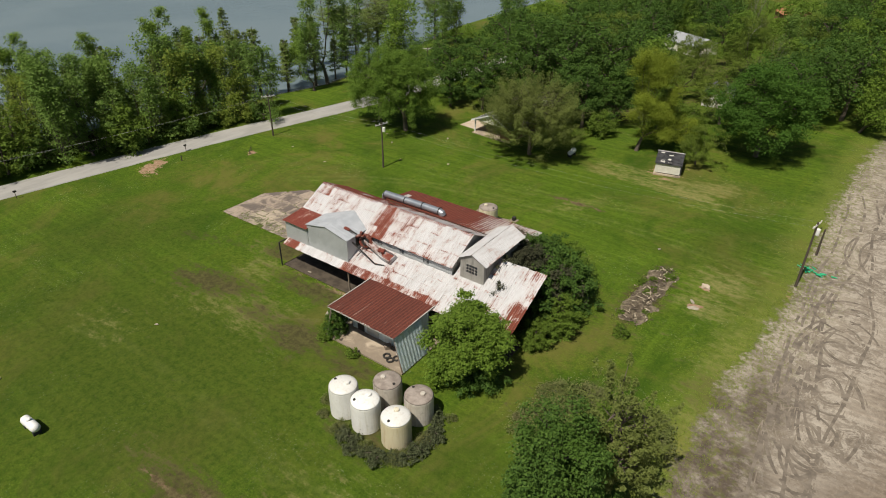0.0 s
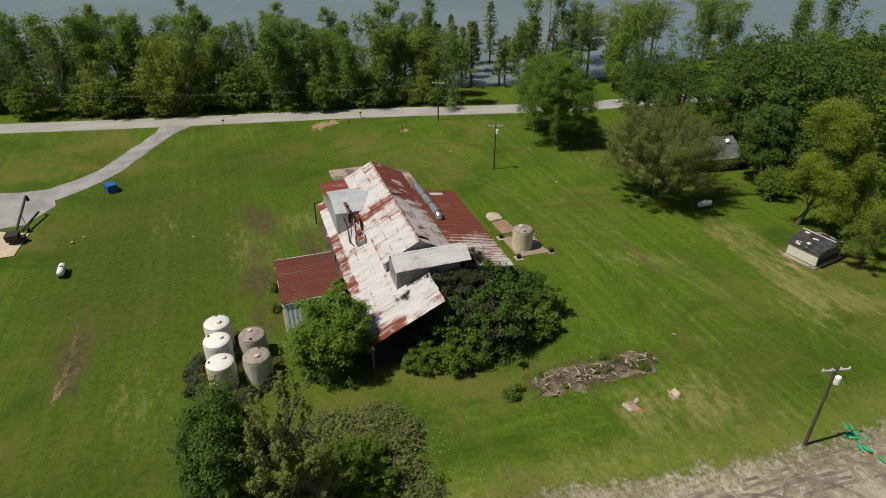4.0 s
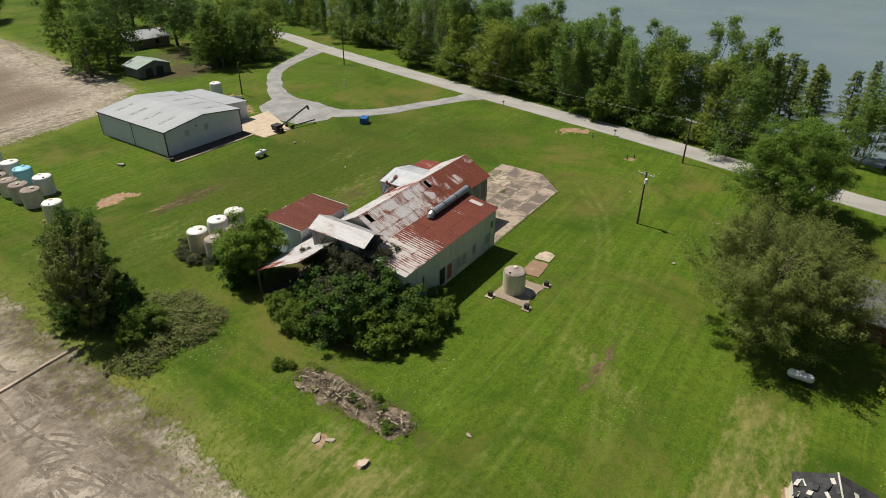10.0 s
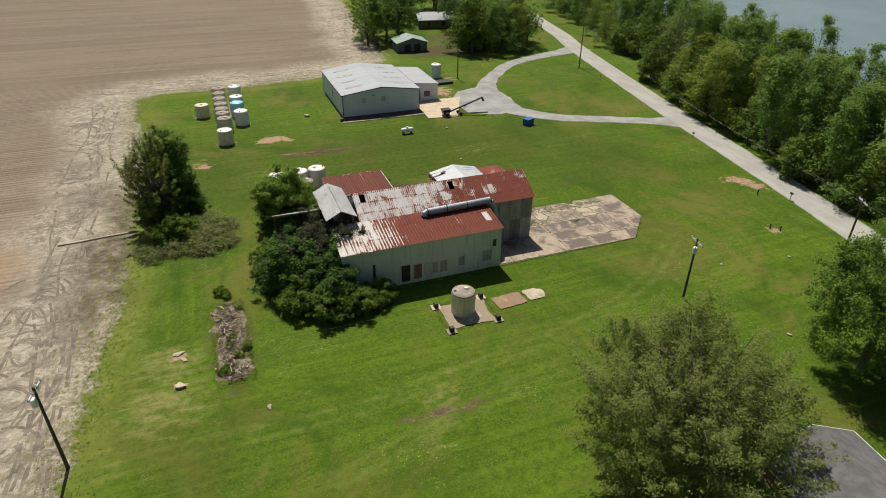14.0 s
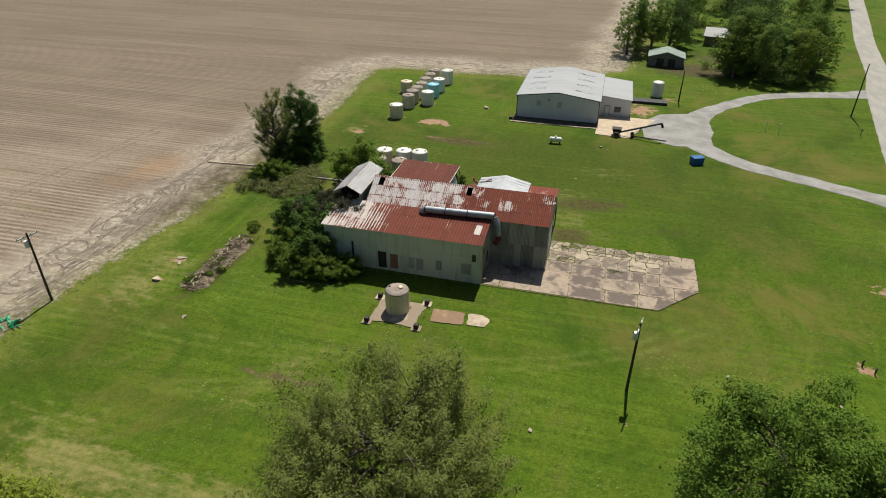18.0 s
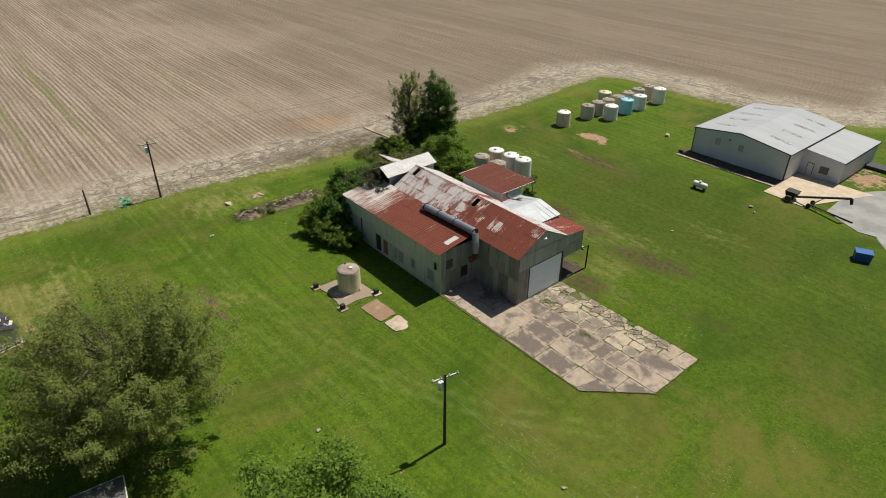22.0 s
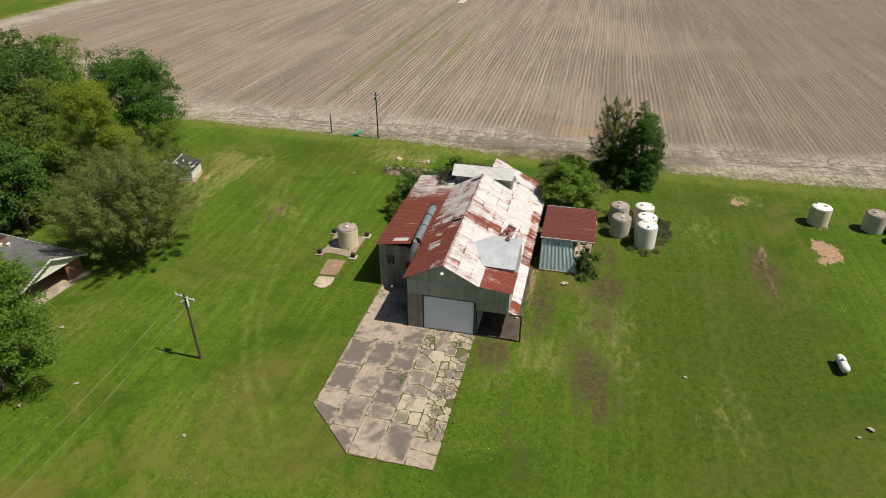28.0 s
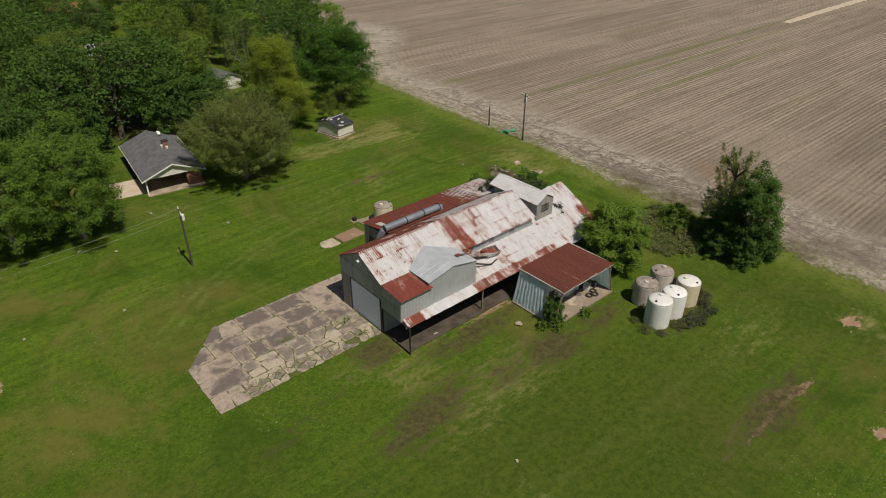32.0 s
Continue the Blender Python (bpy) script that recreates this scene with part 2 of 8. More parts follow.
    head = k.mix(k.ramp(k.noise(p, 0.12, 6, 0.65), 0.35, 0.65), (0.157, 0.130, 0.102), (0.324, 0.278, 0.220))
    head = k.mix(k.ramp(drill, 0.1, 0.9, 0, 0.35), head, (0.177, 0.140, 0.109))
    head = k.mix(k.ramp(clod, 0.42, 0.7, 0, 0.7), head, (0.354, 0.310, 0.250))
    crust = k.math("MULTIPLY", k.ramp(k.noise(p, 0.7, 8, 0.78, 0.6), 0.48, 0.56), k.ramp(k.noise(p, 6.0, 4, 0.75), 0.3, 0.6, 0.4, 1.0))
    head = k.mix(k.math("MULTIPLY", crust, 0.75), head, (0.433, 0.385, 0.318))
    pits = k.ramp(k.noise(p, 4.5, 5, 0.75), 0.6, 0.7)
    head = k.mix(k.math("MULTIPLY", pits, 0.75), head, (0.084, 0.066, 0.052))
    head = k.mix(k.math("MULTIPLY", k.ramp(k.attr("rust_soil"), 0.2, 0.9), k.ramp(k.noise(p, 0.4, 5, 0.7), 0.3, 0.7)), head, (0.270, 0.190, 0.125))
    head = k.mix(k.math("MULTIPLY", k.ramp(k.attr("wet_soil"), 0.15, 0.85), k.ramp(k.noise(p, 0.5, 8, 0.78), 0.3, 0.6, 0.2, 0.95)), head, (0.084, 0.064, 0.049))
    wob = k.math("MULTIPLY", k.math("SUBTRACT", k.noise(p, 0.06, 4, 0.6), 0.5), 22.0)
    inner = k.ramp(k.math("ADD", sd, wob), 9.0, 19.0)
    f = k.mix(inner, head, f)
    f = k.mix(k.math("MULTIPLY", k.ramp(k.attr("rust_soil"), 0.15, 0.9), k.ramp(k.noise(p, 0.5, 6, 0.75), 0.35, 0.65, 0.1, 0.8)), f, (0.310, 0.190, 0.105))
    edge = k.math("ADD", k.math("MULTIPLY", k.math("SUBTRACT", k.noise(p, 0.3, 7, 0.75), 0.5), 7.0), k.math("MULTIPLY", k.math("SUBTRACT", k.noise(p, 2.2, 5, 0.8), 0.5), 3.5))
    infield = k.ramp(k.math("ADD", sd, edge), -0.6, 0.7)
    g = k.mix(k.math("MULTIPLY", k.ramp(k.math("ADD", sd, edge), -5.5, -1.0), 0.35), g, (0.200, 0.220, 0.050))
    margin = k.math("MULTIPLY", k.ramp(sd, 7.5, 2.0), k.ramp(k.noise(p, 1.3, 6, 0.78), 0.47, 0.6, 0, 0.65))
    f = k.mix(margin, f, k.mix(k.ramp(fine, 0.35, 0.65), (0.1, 0.125, 0.025), (0.16, 0.15, 0.05)))
    c = k.mix(infield, g, f)
    # wood spots: ground mixed towards a mottled dark brown
    dark_floor = k.mix(k.ramp(fine, 0.3, 0.7), (0.045, 0.04, 0.02), (0.11, 0.09, 0.05))
    c = k.mix(k.ramp(k.math("ADD", k.attr("wood"), ragged), 0.35, 0.8), c, dark_floor)
    h = k.math("ADD", k.math("MULTIPLY", fine, 0.5), k.math("MULTIPLY", vfine, 0.5))
    h = k.math("ADD", h, k.math("MULTIPLY", k.math("MULTIPLY", rows, infield), 1.6))
    k.bump(h, 0.55, 0.12)
    return k.color(c)


def roof_material(name, white, lo, hi, streak=(1.7, 0.6, 0.6), red=(0.105, 0.025, 0.016), red2=(0.2, 0.055, 0.033), flash=0.0, crests=0.06):
    """Old painted corrugated sheet: pale paint worn through to red rust, rib by rib and sheet by sheet."""
    k = Mat(name, 0.62, 0.0, 0.35)
    p = k.pos()
    big, mid = k.noise(p, 0.2, 5, 0.65, 0.8), k.noise(k.scaled(p, streak), 0.75, 6, 0.72, 0.3)
    rib = k.noise(k.scaled(p, (7.0, 0.55, 0.55)), 1.0, 5, 0.75, 0.2)
    fine = k.noise(k.scaled(p, (2, 2, 2)), 3.4, 5, 0.75)
    rnd = k.rand()
    f = k.math("ADD", k.math("MULTIPLY", big, 0.8), k.math("MULTIPLY", mid, 0.85))
    f = k.math("SUBTRACT", f, 0.175)
    f = k.math("ADD", f, k.math("MULTIPLY", rib, 0.42))
    f = k.math("ADD", f, k.math("MULTIPLY", fine, 0.4))
    crest = k.math("SUBTRACT", k.attr("crest"), 0.4)
    here = k.ramp(k.noise(p, 0.33, 4, 0.65), 0.34, 0.6)
    f = k.math("SUBTRACT", f, k.math("MULTIPLY", k.math("MULTIPLY", crest, here), crests * 2))
    lap = k.math("MULTIPLY", k.ramp(k.attr("lap"), 0.8, 1.0), k.ramp(k.noise(p, 0.9, 4, 0.7), 0.38, 0.62))
    f = k.math("ADD", f, k.math("MULTIPLY", lap, 0.2))
    grit = k.noise(k.scaled(p, (1.6, 0.8, 0.8)), 5.5, 6, 0.8)
    f = k.math("ADD", f, k.math("MULTIPLY", k.math("SUBTRACT", grit, 0.5), 0.55))
    f = k.math("ADD", f, k.math("MULTIPLY", rnd, 0.045))
    f = k.math("ADD", f, k.math("MULTIPLY", k.attr("rust"), 0.9))
    rust = k.mix(k.ramp(fine, 0.3, 0.7), red, red2)
    rust = k.mix(k.ramp(rib, 0.55, 0.75, 0, 0.5), rust, (0.06, 0.02, 0.015))
    rust = k.mix(k.ramp(k.attr("crest"), 0.2, 1.0, 0, 0.35), rust, tuple(c * 1.5 for c in red2))
    rust = k.mix(k.math("MULTIPLY", k.ramp(rnd, 0.7, 1.0), 0.3), rust, (0.07, 0.022, 0.016))
    paint = k.mix(k.ramp(mid, 0.35, 0.7, 0, 0.6), white, tuple(c * 0.7 for c in white))
    paint = k.mix(k.ramp(rib, 0.5, 0.72, 0, 0.45), paint, (0.3, 0.23, 0.215))
    paint = k.mix(k.ramp(k.noise(k.scaled(p, (3.0, 0.5, 0.5)), 2.2, 5, 0.8), 0.55, 0.67, 0, 0.5), paint, (0.3, 0.21, 0.19))
    mid_f = (lo + hi) / 2
    amount = k.ramp(f, mid_f - (hi - lo) * 0.33, mid_f + (hi - lo) * 0.33)
    halo = k.ramp(f, mid_f - (hi - lo) * 0.85, mid_f - (hi - lo) * 0.1, 0, 0.55)
    c = k.mix(amount, k.mix(halo, paint, (0.42, 0.27, 0.22)), rust)
    if flash:
        zinc = k.math("MULTIPLY", k.ramp(rnd, 1 - flash, 1 - flash + 0.03), 0.75)
        c = k.mix(zinc, c, (0.42, 0.4, 0.37))
    k.link(k.ramp(amount, 0, 1, 0.5, 0.9), k.b.inputs["Roughness"])
    k.bump(fine, 0.2, 0.01)
    return k.color(c)


def wall_metal(name, c1, c2, stain=(0.07, 0.065, 0.06), amount=0.75):
    """Weathered galvanised wall sheet with dirt running down."""
    k = Mat(name, 0.6, 0.06, 0.4)
    p = k.pos()
    run = k.noise(k.scaled(p, (2.4, 2.4, 0.22)), 1.0, 6, 0.7)
    blot, fine = k.noise(p, 0.5, 5, 0.65), k.noise(p, 6, 4, 0.7)
    c = k.mix(k.ramp(k.math("ADD", k.math("MULTIPLY", blot, 0.6), k.math("MULTIPLY", k.rand(), 0.45)), 0.3, 0.75), c1, c2)
    c = k.mix(k.ramp(run, 0.48, 0.78, 0, amount), c, stain)
    c = k.mix(k.ramp(fine, 0.55, 0.8, 0, 0.3), c, (0.2, 0.11, 0.07))
    k.bump(fine, 0.15, 0.01)
    return k.color(c)


def tank_material(name, c1, c2, dirt, amount):
    """Old polythene: cloudy, with dirt washed down the sides and patchy stains."""
    k = Mat(name, 0.48, 0.0, 0.35)
    p = k.pos()
    run = k.noise(k.scaled(p, (3.2, 3.2, 0.3)), 1.0, 5, 0.7)
    blot, fine = k.noise(p, 1.1, 5, 0.65), k.noise(p, 9, 3, 0.65)
    c = k.mix(k.ramp(k.math("ADD", k.math("MULTIPLY", blot, 0.7), k.math("MULTIPLY", k.rand(), 0.3)), 0.35, 0.7), c1, c2)
    c = k.mix(k.ramp(run, 0.48, 0.7, 0, amount), c, dirt)
    c = k.mix(k.ramp(blot, 0.58, 0.72, 0, amount * 0.7), c, tuple(v * 0.6 for v in dirt))
    k.bump(fine, 0.06, 0.01)
    return k.color(c)


def leaf_material(name, c1, c2, c3, through=0.3):
    k = Mat(name, 0.7, 0, 0.12)
    isl, rnd = k.island(), k.rand()
    c = k.mix(k.ramp(isl, 0.0, 1.0), c1, c2)
    c = k.mix(k.ramp(k.noise(k.pos(), 0.35, 3, 0.6), 0.35, 0.7, 0, 0.7), c, c3)
    c = k.mix(k.math("MULTIPLY", rnd, 0.35), c, c1)
    k.color(c)
    tr = k.node("BsdfTranslucent")
    k.link(c, tr.inputs["Color"])
    ms = k.node("MixShader")
    ms.inputs[0].default_value = through
    k.link(k.b.outputs[0], ms.inputs[1])
    k.link(tr.outputs[0], ms.inputs[2])
    k.link(ms.outputs[0], k.t.nodes["Material Output"].inputs["Surface"])
    return k.m


def concrete_material(name, c1, c2, dark, per_piece=0.5, edge=False):
    k = Mat(name, 0.9, 0, 0.2)
    p = k.pos()
    blot, mid, fine = k.noise(p, 0.35, 5, 0.62, 0.5), k.noise(p, 1.7, 5, 0.66), k.noise(p, 11, 4, 0.7)
    f = k.math("ADD", k.math("MULTIPLY", blot, 0.9), k.math("MULTIPLY", k.rand(), per_piece))
    c = k.mix(k.ramp(mid, 0.3, 0.7), c1, c2)
    stain = k.ramp(f, 0.45, 0.64, 0, 0.78)
    if edge:
        gen = k.xyz(k.node("TexCoord").outputs["Generated"])
        rim = None
        for o in (gen[0], gen[1]):
            m = k.math("MINIMUM", o, k.math("SUBTRACT", 1.0, o))
            rim = m if rim is None else k.math("MINIMUM", rim, m)
        rim = k.math("ADD", rim, k.math("MULTIPLY", k.math("SUBTRACT", mid, 0.5), 0.5))
        stain = k.math("MULTIPLY", stain, k.ramp(rim, 0.0, 0.16, 0.15, 1.0))
    c = k.mix(stain, c, dark)
    c = k.mix(k.ramp(fine, 0.5, 0.8, 0, 0.3), c, c1)
    k.bump(fine, 0.3, 0.02)
    return k.color(c)


def water_material():
    k = Mat("lake_water", 0.2, 0, 0.5)
    p = k.pos()
    k.b.inputs["IOR"].default_value = 1.33
    k.bump(k.noise(k.scaled(p, (1.0, 0.6, 1)), 0.9, 5, 0.6), 0.25, 0.15)
    return k.color(k.mix(k.ramp(k.noise(p, 0.02, 4, 0.5), 0.4, 0.65), (0.14, 0.185, 0.2), (0.165, 0.21, 0.222)))


GRASS_A, GRASS_B = (0.053, 0.094, 0.008), (0.08, 0.129, 0.011)
GRASS_C, GRASS_D, GRASS_E = (0.118, 0.143, 0.016), (0.028, 0.064, 0.005), (0.112, 0.18, 0.016)
M_GROUND = grass_material()
M_WATER = water_material()
M_ROAD = plain("worn_chip_seal", (0.27, 0.262, 0.245), (0.36, 0.348, 0.325), 0.4, 0.92, stretch=(1, 0.3, 1))
M_GRAVEL = plain("white_gravel", (0.2, 0.198, 0.192), (0.33, 0.325, 0.315), 0.3, 0.95, bump=0.15, fine=3.0)
M_TANPAD = plain("sandy_concrete", (0.42, 0.33, 0.24), (0.54, 0.45, 0.35), 0.7, 0.92)
M_CONC = concrete_material("weathered_concrete", (0.39, 0.315, 0.248), (0.3, 0.243, 0.193), (0.085, 0.071, 0.067), 0.3, True)
M_BROKEN = concrete_material("broken_tan_concrete", (0.45, 0.375, 0.285), (0.36, 0.3, 0.235), (0.13, 0.108, 0.095), 0.22, True)
M_REDC = concrete_material("rust_stained_concrete", (0.46, 0.33, 0.22), (0.36, 0.22, 0.13), (0.2, 0.13, 0.09), 0.3)
M_PADC = concrete_material("pale_concrete", (0.5, 0.42, 0.32), (0.42, 0.34, 0.26), (0.2, 0.16, 0.12), 0.2)
M_CRACK = plain("mossy_joint_soil", (0.12, 0.1, 0.05), (0.07, 0.115, 0.014), 1.2, 0.95)
M_PALE = roof_material("white_painted_roof_sheet", (0.54, 0.535, 0.54), 1.12, 1.3)
M_NORTH = roof_material("rusted_roof_sheet_with_paint_remnants", (0.54, 0.52, 0.52), 0.93, 1.07, streak=(1.9, 0.7, 0.7), flash=0.02)
M_ANNEX = roof_material("red_rusted_roof_sheet", (0.5, 0.475, 0.46), 0.76, 0.94, streak=(3.4, 0.4, 0.4), red=(0.088, 0.021, 0.014), red2=(0.17, 0.045, 0.028), flash=0.0, crests=0.16)
M_SHEDROOF = roof_material("dark_red_shed_roof", (0.3, 0.22, 0.2), 0.66, 0.9, streak=(3.0, 0.3, 0.3), red=(0.05, 0.016, 0.013), red2=(0.16, 0.045, 0.028), crests=0.05)
M_REDROOF = roof_material("bright_red_roof_sheet", (0.42, 0.3, 0.27), 0.8, 1.15, red=(0.12, 0.024, 0.016), red2=(0.2, 0.05, 0.033))
M_FRONT = wall_metal("grey_green_wall_sheet", (0.3, 0.33, 0.3), (0.42, 0.45, 0.42))
M_SIDE = wall_metal("tarnished_wall_sheet", (0.22, 0.21, 0.185), (0.4, 0.385, 0.35), (0.06, 0.052, 0.045), 0.8)
M_ANNEXW = wall_metal("faded_green_painted_wall", (0.44, 0.49, 0.405), (0.55, 0.59, 0.51), (0.15, 0.14, 0.11), 0.55)
M_ZINC = plain("newer_zinc_sheet", (0.42, 0.44, 0.45), (0.5, 0.52, 0.53), 0.6, 0.45, 0.35, 0.08)
M_LOFT = plain("weathered_bright_zinc", (0.37, 0.39, 0.415), (0.47, 0.49, 0.515), 0.9, 0.5, 0.1, 0.1)
M_DUCT = plain("polished_zinc_duct", (0.26, 0.29, 0.33), (0.36, 0.385, 0.42), 0.8, 0.42, 0.6, 0.06)
M_BLUEPANEL = wall_metal("bright_pale_blue_panel", (0.7, 0.83, 0.86), (0.8, 0.9, 0.92), (0.36, 0.4, 0.42), 0.3)
M_PALEBLUE = wall_metal("pale_blue_shed_sheet", (0.66, 0.75, 0.77), (0.74, 0.8, 0.81), (0.32, 0.28, 0.25), 0.5)
M_DOORW = plain("pale_overhead_door_paint", (0.76, 0.84, 0.94), (0.79, 0.87, 0.96), 0.4, 0.7, 0, 0.05)
M_DARK = plain("dark_interior_timber", (0.025, 0.022, 0.02), (0.05, 0.042, 0.036))
M_TIMBER = plain("grey_timber", (0.15, 0.12, 0.09), (0.25, 0.2, 0.16), 2.0, 0.9, stretch=(3, 3, 0.5))
M_BARN = plain("grey_barn_boards", (0.09, 0.1, 0.095), (0.17, 0.18, 0.17), 1.5, 0.9, stretch=(4, 4, 0.3))
M_POLE = plain("creosoted_pole", (0.055, 0.042, 0.032), (0.11, 0.088, 0.07), 2.0, 0.9, stretch=(4, 4, 0.4))
M_CROSSARM = plain("bleached_grey_wood", (0.42, 0.4, 0.36), (0.58, 0.56, 0.52), 2.0, 0.9, stretch=(0.5, 3, 3))
M_WIRE = plain("weathered_wire", (0.26, 0.26, 0.25), (0.34, 0.34, 0.33), 2.0, 0.6)
M_BLACK = plain("black_iron", (0.02, 0.02, 0.02), (0.04, 0.035, 0.03), 3, 0.6)
M_WHITE = plain("white_enamel", (0.7, 0.7, 0.68), (0.8, 0.8, 0.78), 1.0, 0.4, 0, 0.05)
M_TANKW = tank_material("white_polythene", (0.66, 0.65, 0.61), (0.76, 0.755, 0.72), (0.5, 0.46, 0.36), 0.4)
M_TANKB = tank_material("yellowed_polythene", (0.6, 0.53, 0.36), (0.72, 0.67, 0.53), (0.42, 0.3, 0.15), 0.55)
M_TANKG = tank_material("dusty_grey_polythene", (0.45, 0.41, 0.35), (0.6, 0.56, 0.49), (0.28, 0.22, 0.16), 0.6)
M_TANKTOP = plain("dirt_covered_tank_top", (0.20, 0.165, 0.14), (0.36, 0.31, 0.27), 1.5, 0.85)
M_TANKBLUE = plain("sky_blue_polythene", (0.2, 0.5, 0.62), (0.29, 0.6, 0.7), 0.8, 0.45, 0, 0.05)
M_BLUE = plain("blue_painted_steel", (0.015, 0.085, 0.28), (0.022, 0.12, 0.36), 1.5, 0.5)
M_WHWALL = plain("pale_grey_steel_siding", (0.56, 0.58, 0.6), (0.62, 0.64, 0.66), 0.4, 0.6, 0.0, 0.05, stretch=(1, 1, 0.2))
M_WHROOF = plain("galvalume_roofing", (0.3, 0.315, 0.335), (0.36, 0.375, 0.395), 0.25, 0.65, 0.0, 0.05, stretch=(0.3, 2.0, 1))
M_SKYLIGHT = plain("translucent_roof_panel", (0.5, 0.51, 0.52), (0.58, 0.59, 0.6), 1, 0.6)
M_TRIM = plain("dark_trim", (0.03, 0.032, 0.035), (0.05, 0.052, 0.055), 1, 0.6)
M_SHINGLE = plain("grey_asphalt_shingle", (0.09, 0.09, 0.092), (0.15, 0.15, 0.152), 1.0, 0.95, bump=0.5, fine=5)
M_TORN = plain("torn_black_shingle", (0.022, 0.022, 0.024), (0.06, 0.06, 0.064), 1.2, 0.85, bump=0.5, fine=5)
M_SIDING = plain("cream_siding", (0.6, 0.58, 0.5), (0.7, 0.68, 0.6), 1.0, 0.7)
M_BRICK = plain("red_brown_brick", (0.2, 0.09, 0.06), (0.28, 0.14, 0.1), 3.0, 0.9)
M_GLASS = Mat("dark_window_glass", 0.1, 0, 0.5).color((0.02, 0.025, 0.03))
M_GREENROOF = plain("faded_green_roof", (0.2, 0.27, 0.24), (0.28, 0.34, 0.31), 0.6, 0.6)
M_BARK = plain("bark", (0.075, 0.06, 0.045), (0.14, 0.115, 0.09), 3.0, 0.95, bump=0.5, stretch=(3, 3, 0.6))
M_GREYBARK = plain("bleached_grey_bark", (0.2, 0.185, 0.16), (0.32, 0.3, 0.27), 3.0, 0.95, bump=0.5, stretch=(3, 3, 0.6))
M_TARP = plain("green_plastic", (0.02, 0.35, 0.16), (0.04, 0.45, 0.22), 3, 0.5)
# very dark soil colour that also stands for shade on the ground
M_SHADESOIL = plain("shade_and_soil_ground", (0.045, 0.036, 0.027), (0.1, 0.08, 0.06), 0.8, 0.95)
M_MOUND = plain("dry_mound_earth", (0.065, 0.052, 0.032), (0.25, 0.205, 0.145), 1.6, 0.95, bump=0.6, fine=4)
M_CRUST = plain("dry_soil_crust", (0.17, 0.14, 0.107), (0.27, 0.228, 0.177), 2.2, 0.95, bump=0.8, fine=5.0)
M_TRACK = plain("pressed_dark_soil", (0.112, 0.092, 0.073), (0.225, 0.19, 0.15), 0.9, 0.95, bump=0.8, fine=5.0)
M_BRUSH = plain("dead_brush_wood", (0.06, 0.045, 0.032), (0.2, 0.16, 0.12), 1.3, 0.95)
M_PALEWOOD = plain("bleached_sticks", (0.34, 0.28, 0.2), (0.48, 0.41, 0.31), 2, 0.95)
M_ORANGE = plain("terracotta_roof", (0.35, 0.14, 0.07), (0.42, 0.19, 0.1), 1, 0.8)
L_DARK = leaf_material("dark_oak_leaf", (0.048, 0.098, 0.02), (0.1, 0.175, 0.032), (0.07, 0.135, 0.02), 0.26)
L_MID = leaf_material("fresh_green_leaf", (0.088, 0.150, 0.019), (0.167, 0.238, 0.040), (0.123, 0.185, 0.026), 0.33)
L_FRESH = leaf_material("bright_spring_leaf", (0.113, 0.196, 0.024), (0.205, 0.293, 0.049), (0.156, 0.244, 0.034), 0.34)
L_DARKMID = leaf_material("glossy_green_leaf", (0.090, 0.168, 0.024), (0.180, 0.270, 0.043), (0.120, 0.204, 0.031), 0.34)
L_LIME = leaf_material("lime_spring_leaf", (0.17, 0.22, 0.022), (0.3, 0.36, 0.05), (0.23, 0.29, 0.035), 0.4)
L_OAK = leaf_material("deep_green_oak_leaf", (0.042, 0.1, 0.014), (0.088, 0.175, 0.026), (0.062, 0.135, 0.017), 0.24)
L_SHORE = leaf_material("pale_shore_leaf", (0.122, 0.208, 0.040), (0.210, 0.312, 0.078), (0.168, 0.262, 0.058), 0.44)
L_SPRING = leaf_material("spring_green_leaf", (0.117, 0.176, 0.027), (0.211, 0.270, 0.054), (0.162, 0.221, 0.036), 0.45)
L_LIGHT = leaf_material("yellow_green_leaf", (0.172, 0.232, 0.035), (0.280, 0.342, 0.068), (0.222, 0.290, 0.049), 0.44)
L_OLIVE = leaf_material("olive_willow_leaf", (0.154, 0.188, 0.046), (0.245, 0.285, 0.091), (0.194, 0.234, 0.063), 0.45)
L_VINE = leaf_material("dusty_vine_leaf", (0.04, 0.052, 0.022), (0.1, 0.105, 0.058), (0.085, 0.075, 0.05), 0.3)
L_WEED = leaf_material("grey_green_weed_leaf", (0.062, 0.08, 0.034), (0.13, 0.15, 0.075), (0.1, 0.11, 0.06), 0.3)
L_CYP = leaf_material("cypress_needle", (0.154, 0.215, 0.056), (0.256, 0.318, 0.098), (0.195, 0.256, 0.066), 0.42)
L_BRIAR = leaf_material("briar_leaf", (0.109, 0.149, 0.039), (0.230, 0.259, 0.081), (0.218, 0.196, 0.103), 0.4)


# ---- mesh helpers ----
def mesh_of(name, verts, faces, material, smooth=False):
    me = bpy.data.meshes.new(name)
    me.from_pydata([tuple(v) for v in verts], [], [tuple(f) for f in faces])
    me.update()
    if material:
        me.materials.append(material)
    if smooth:
        me.shade_smooth()
    return me


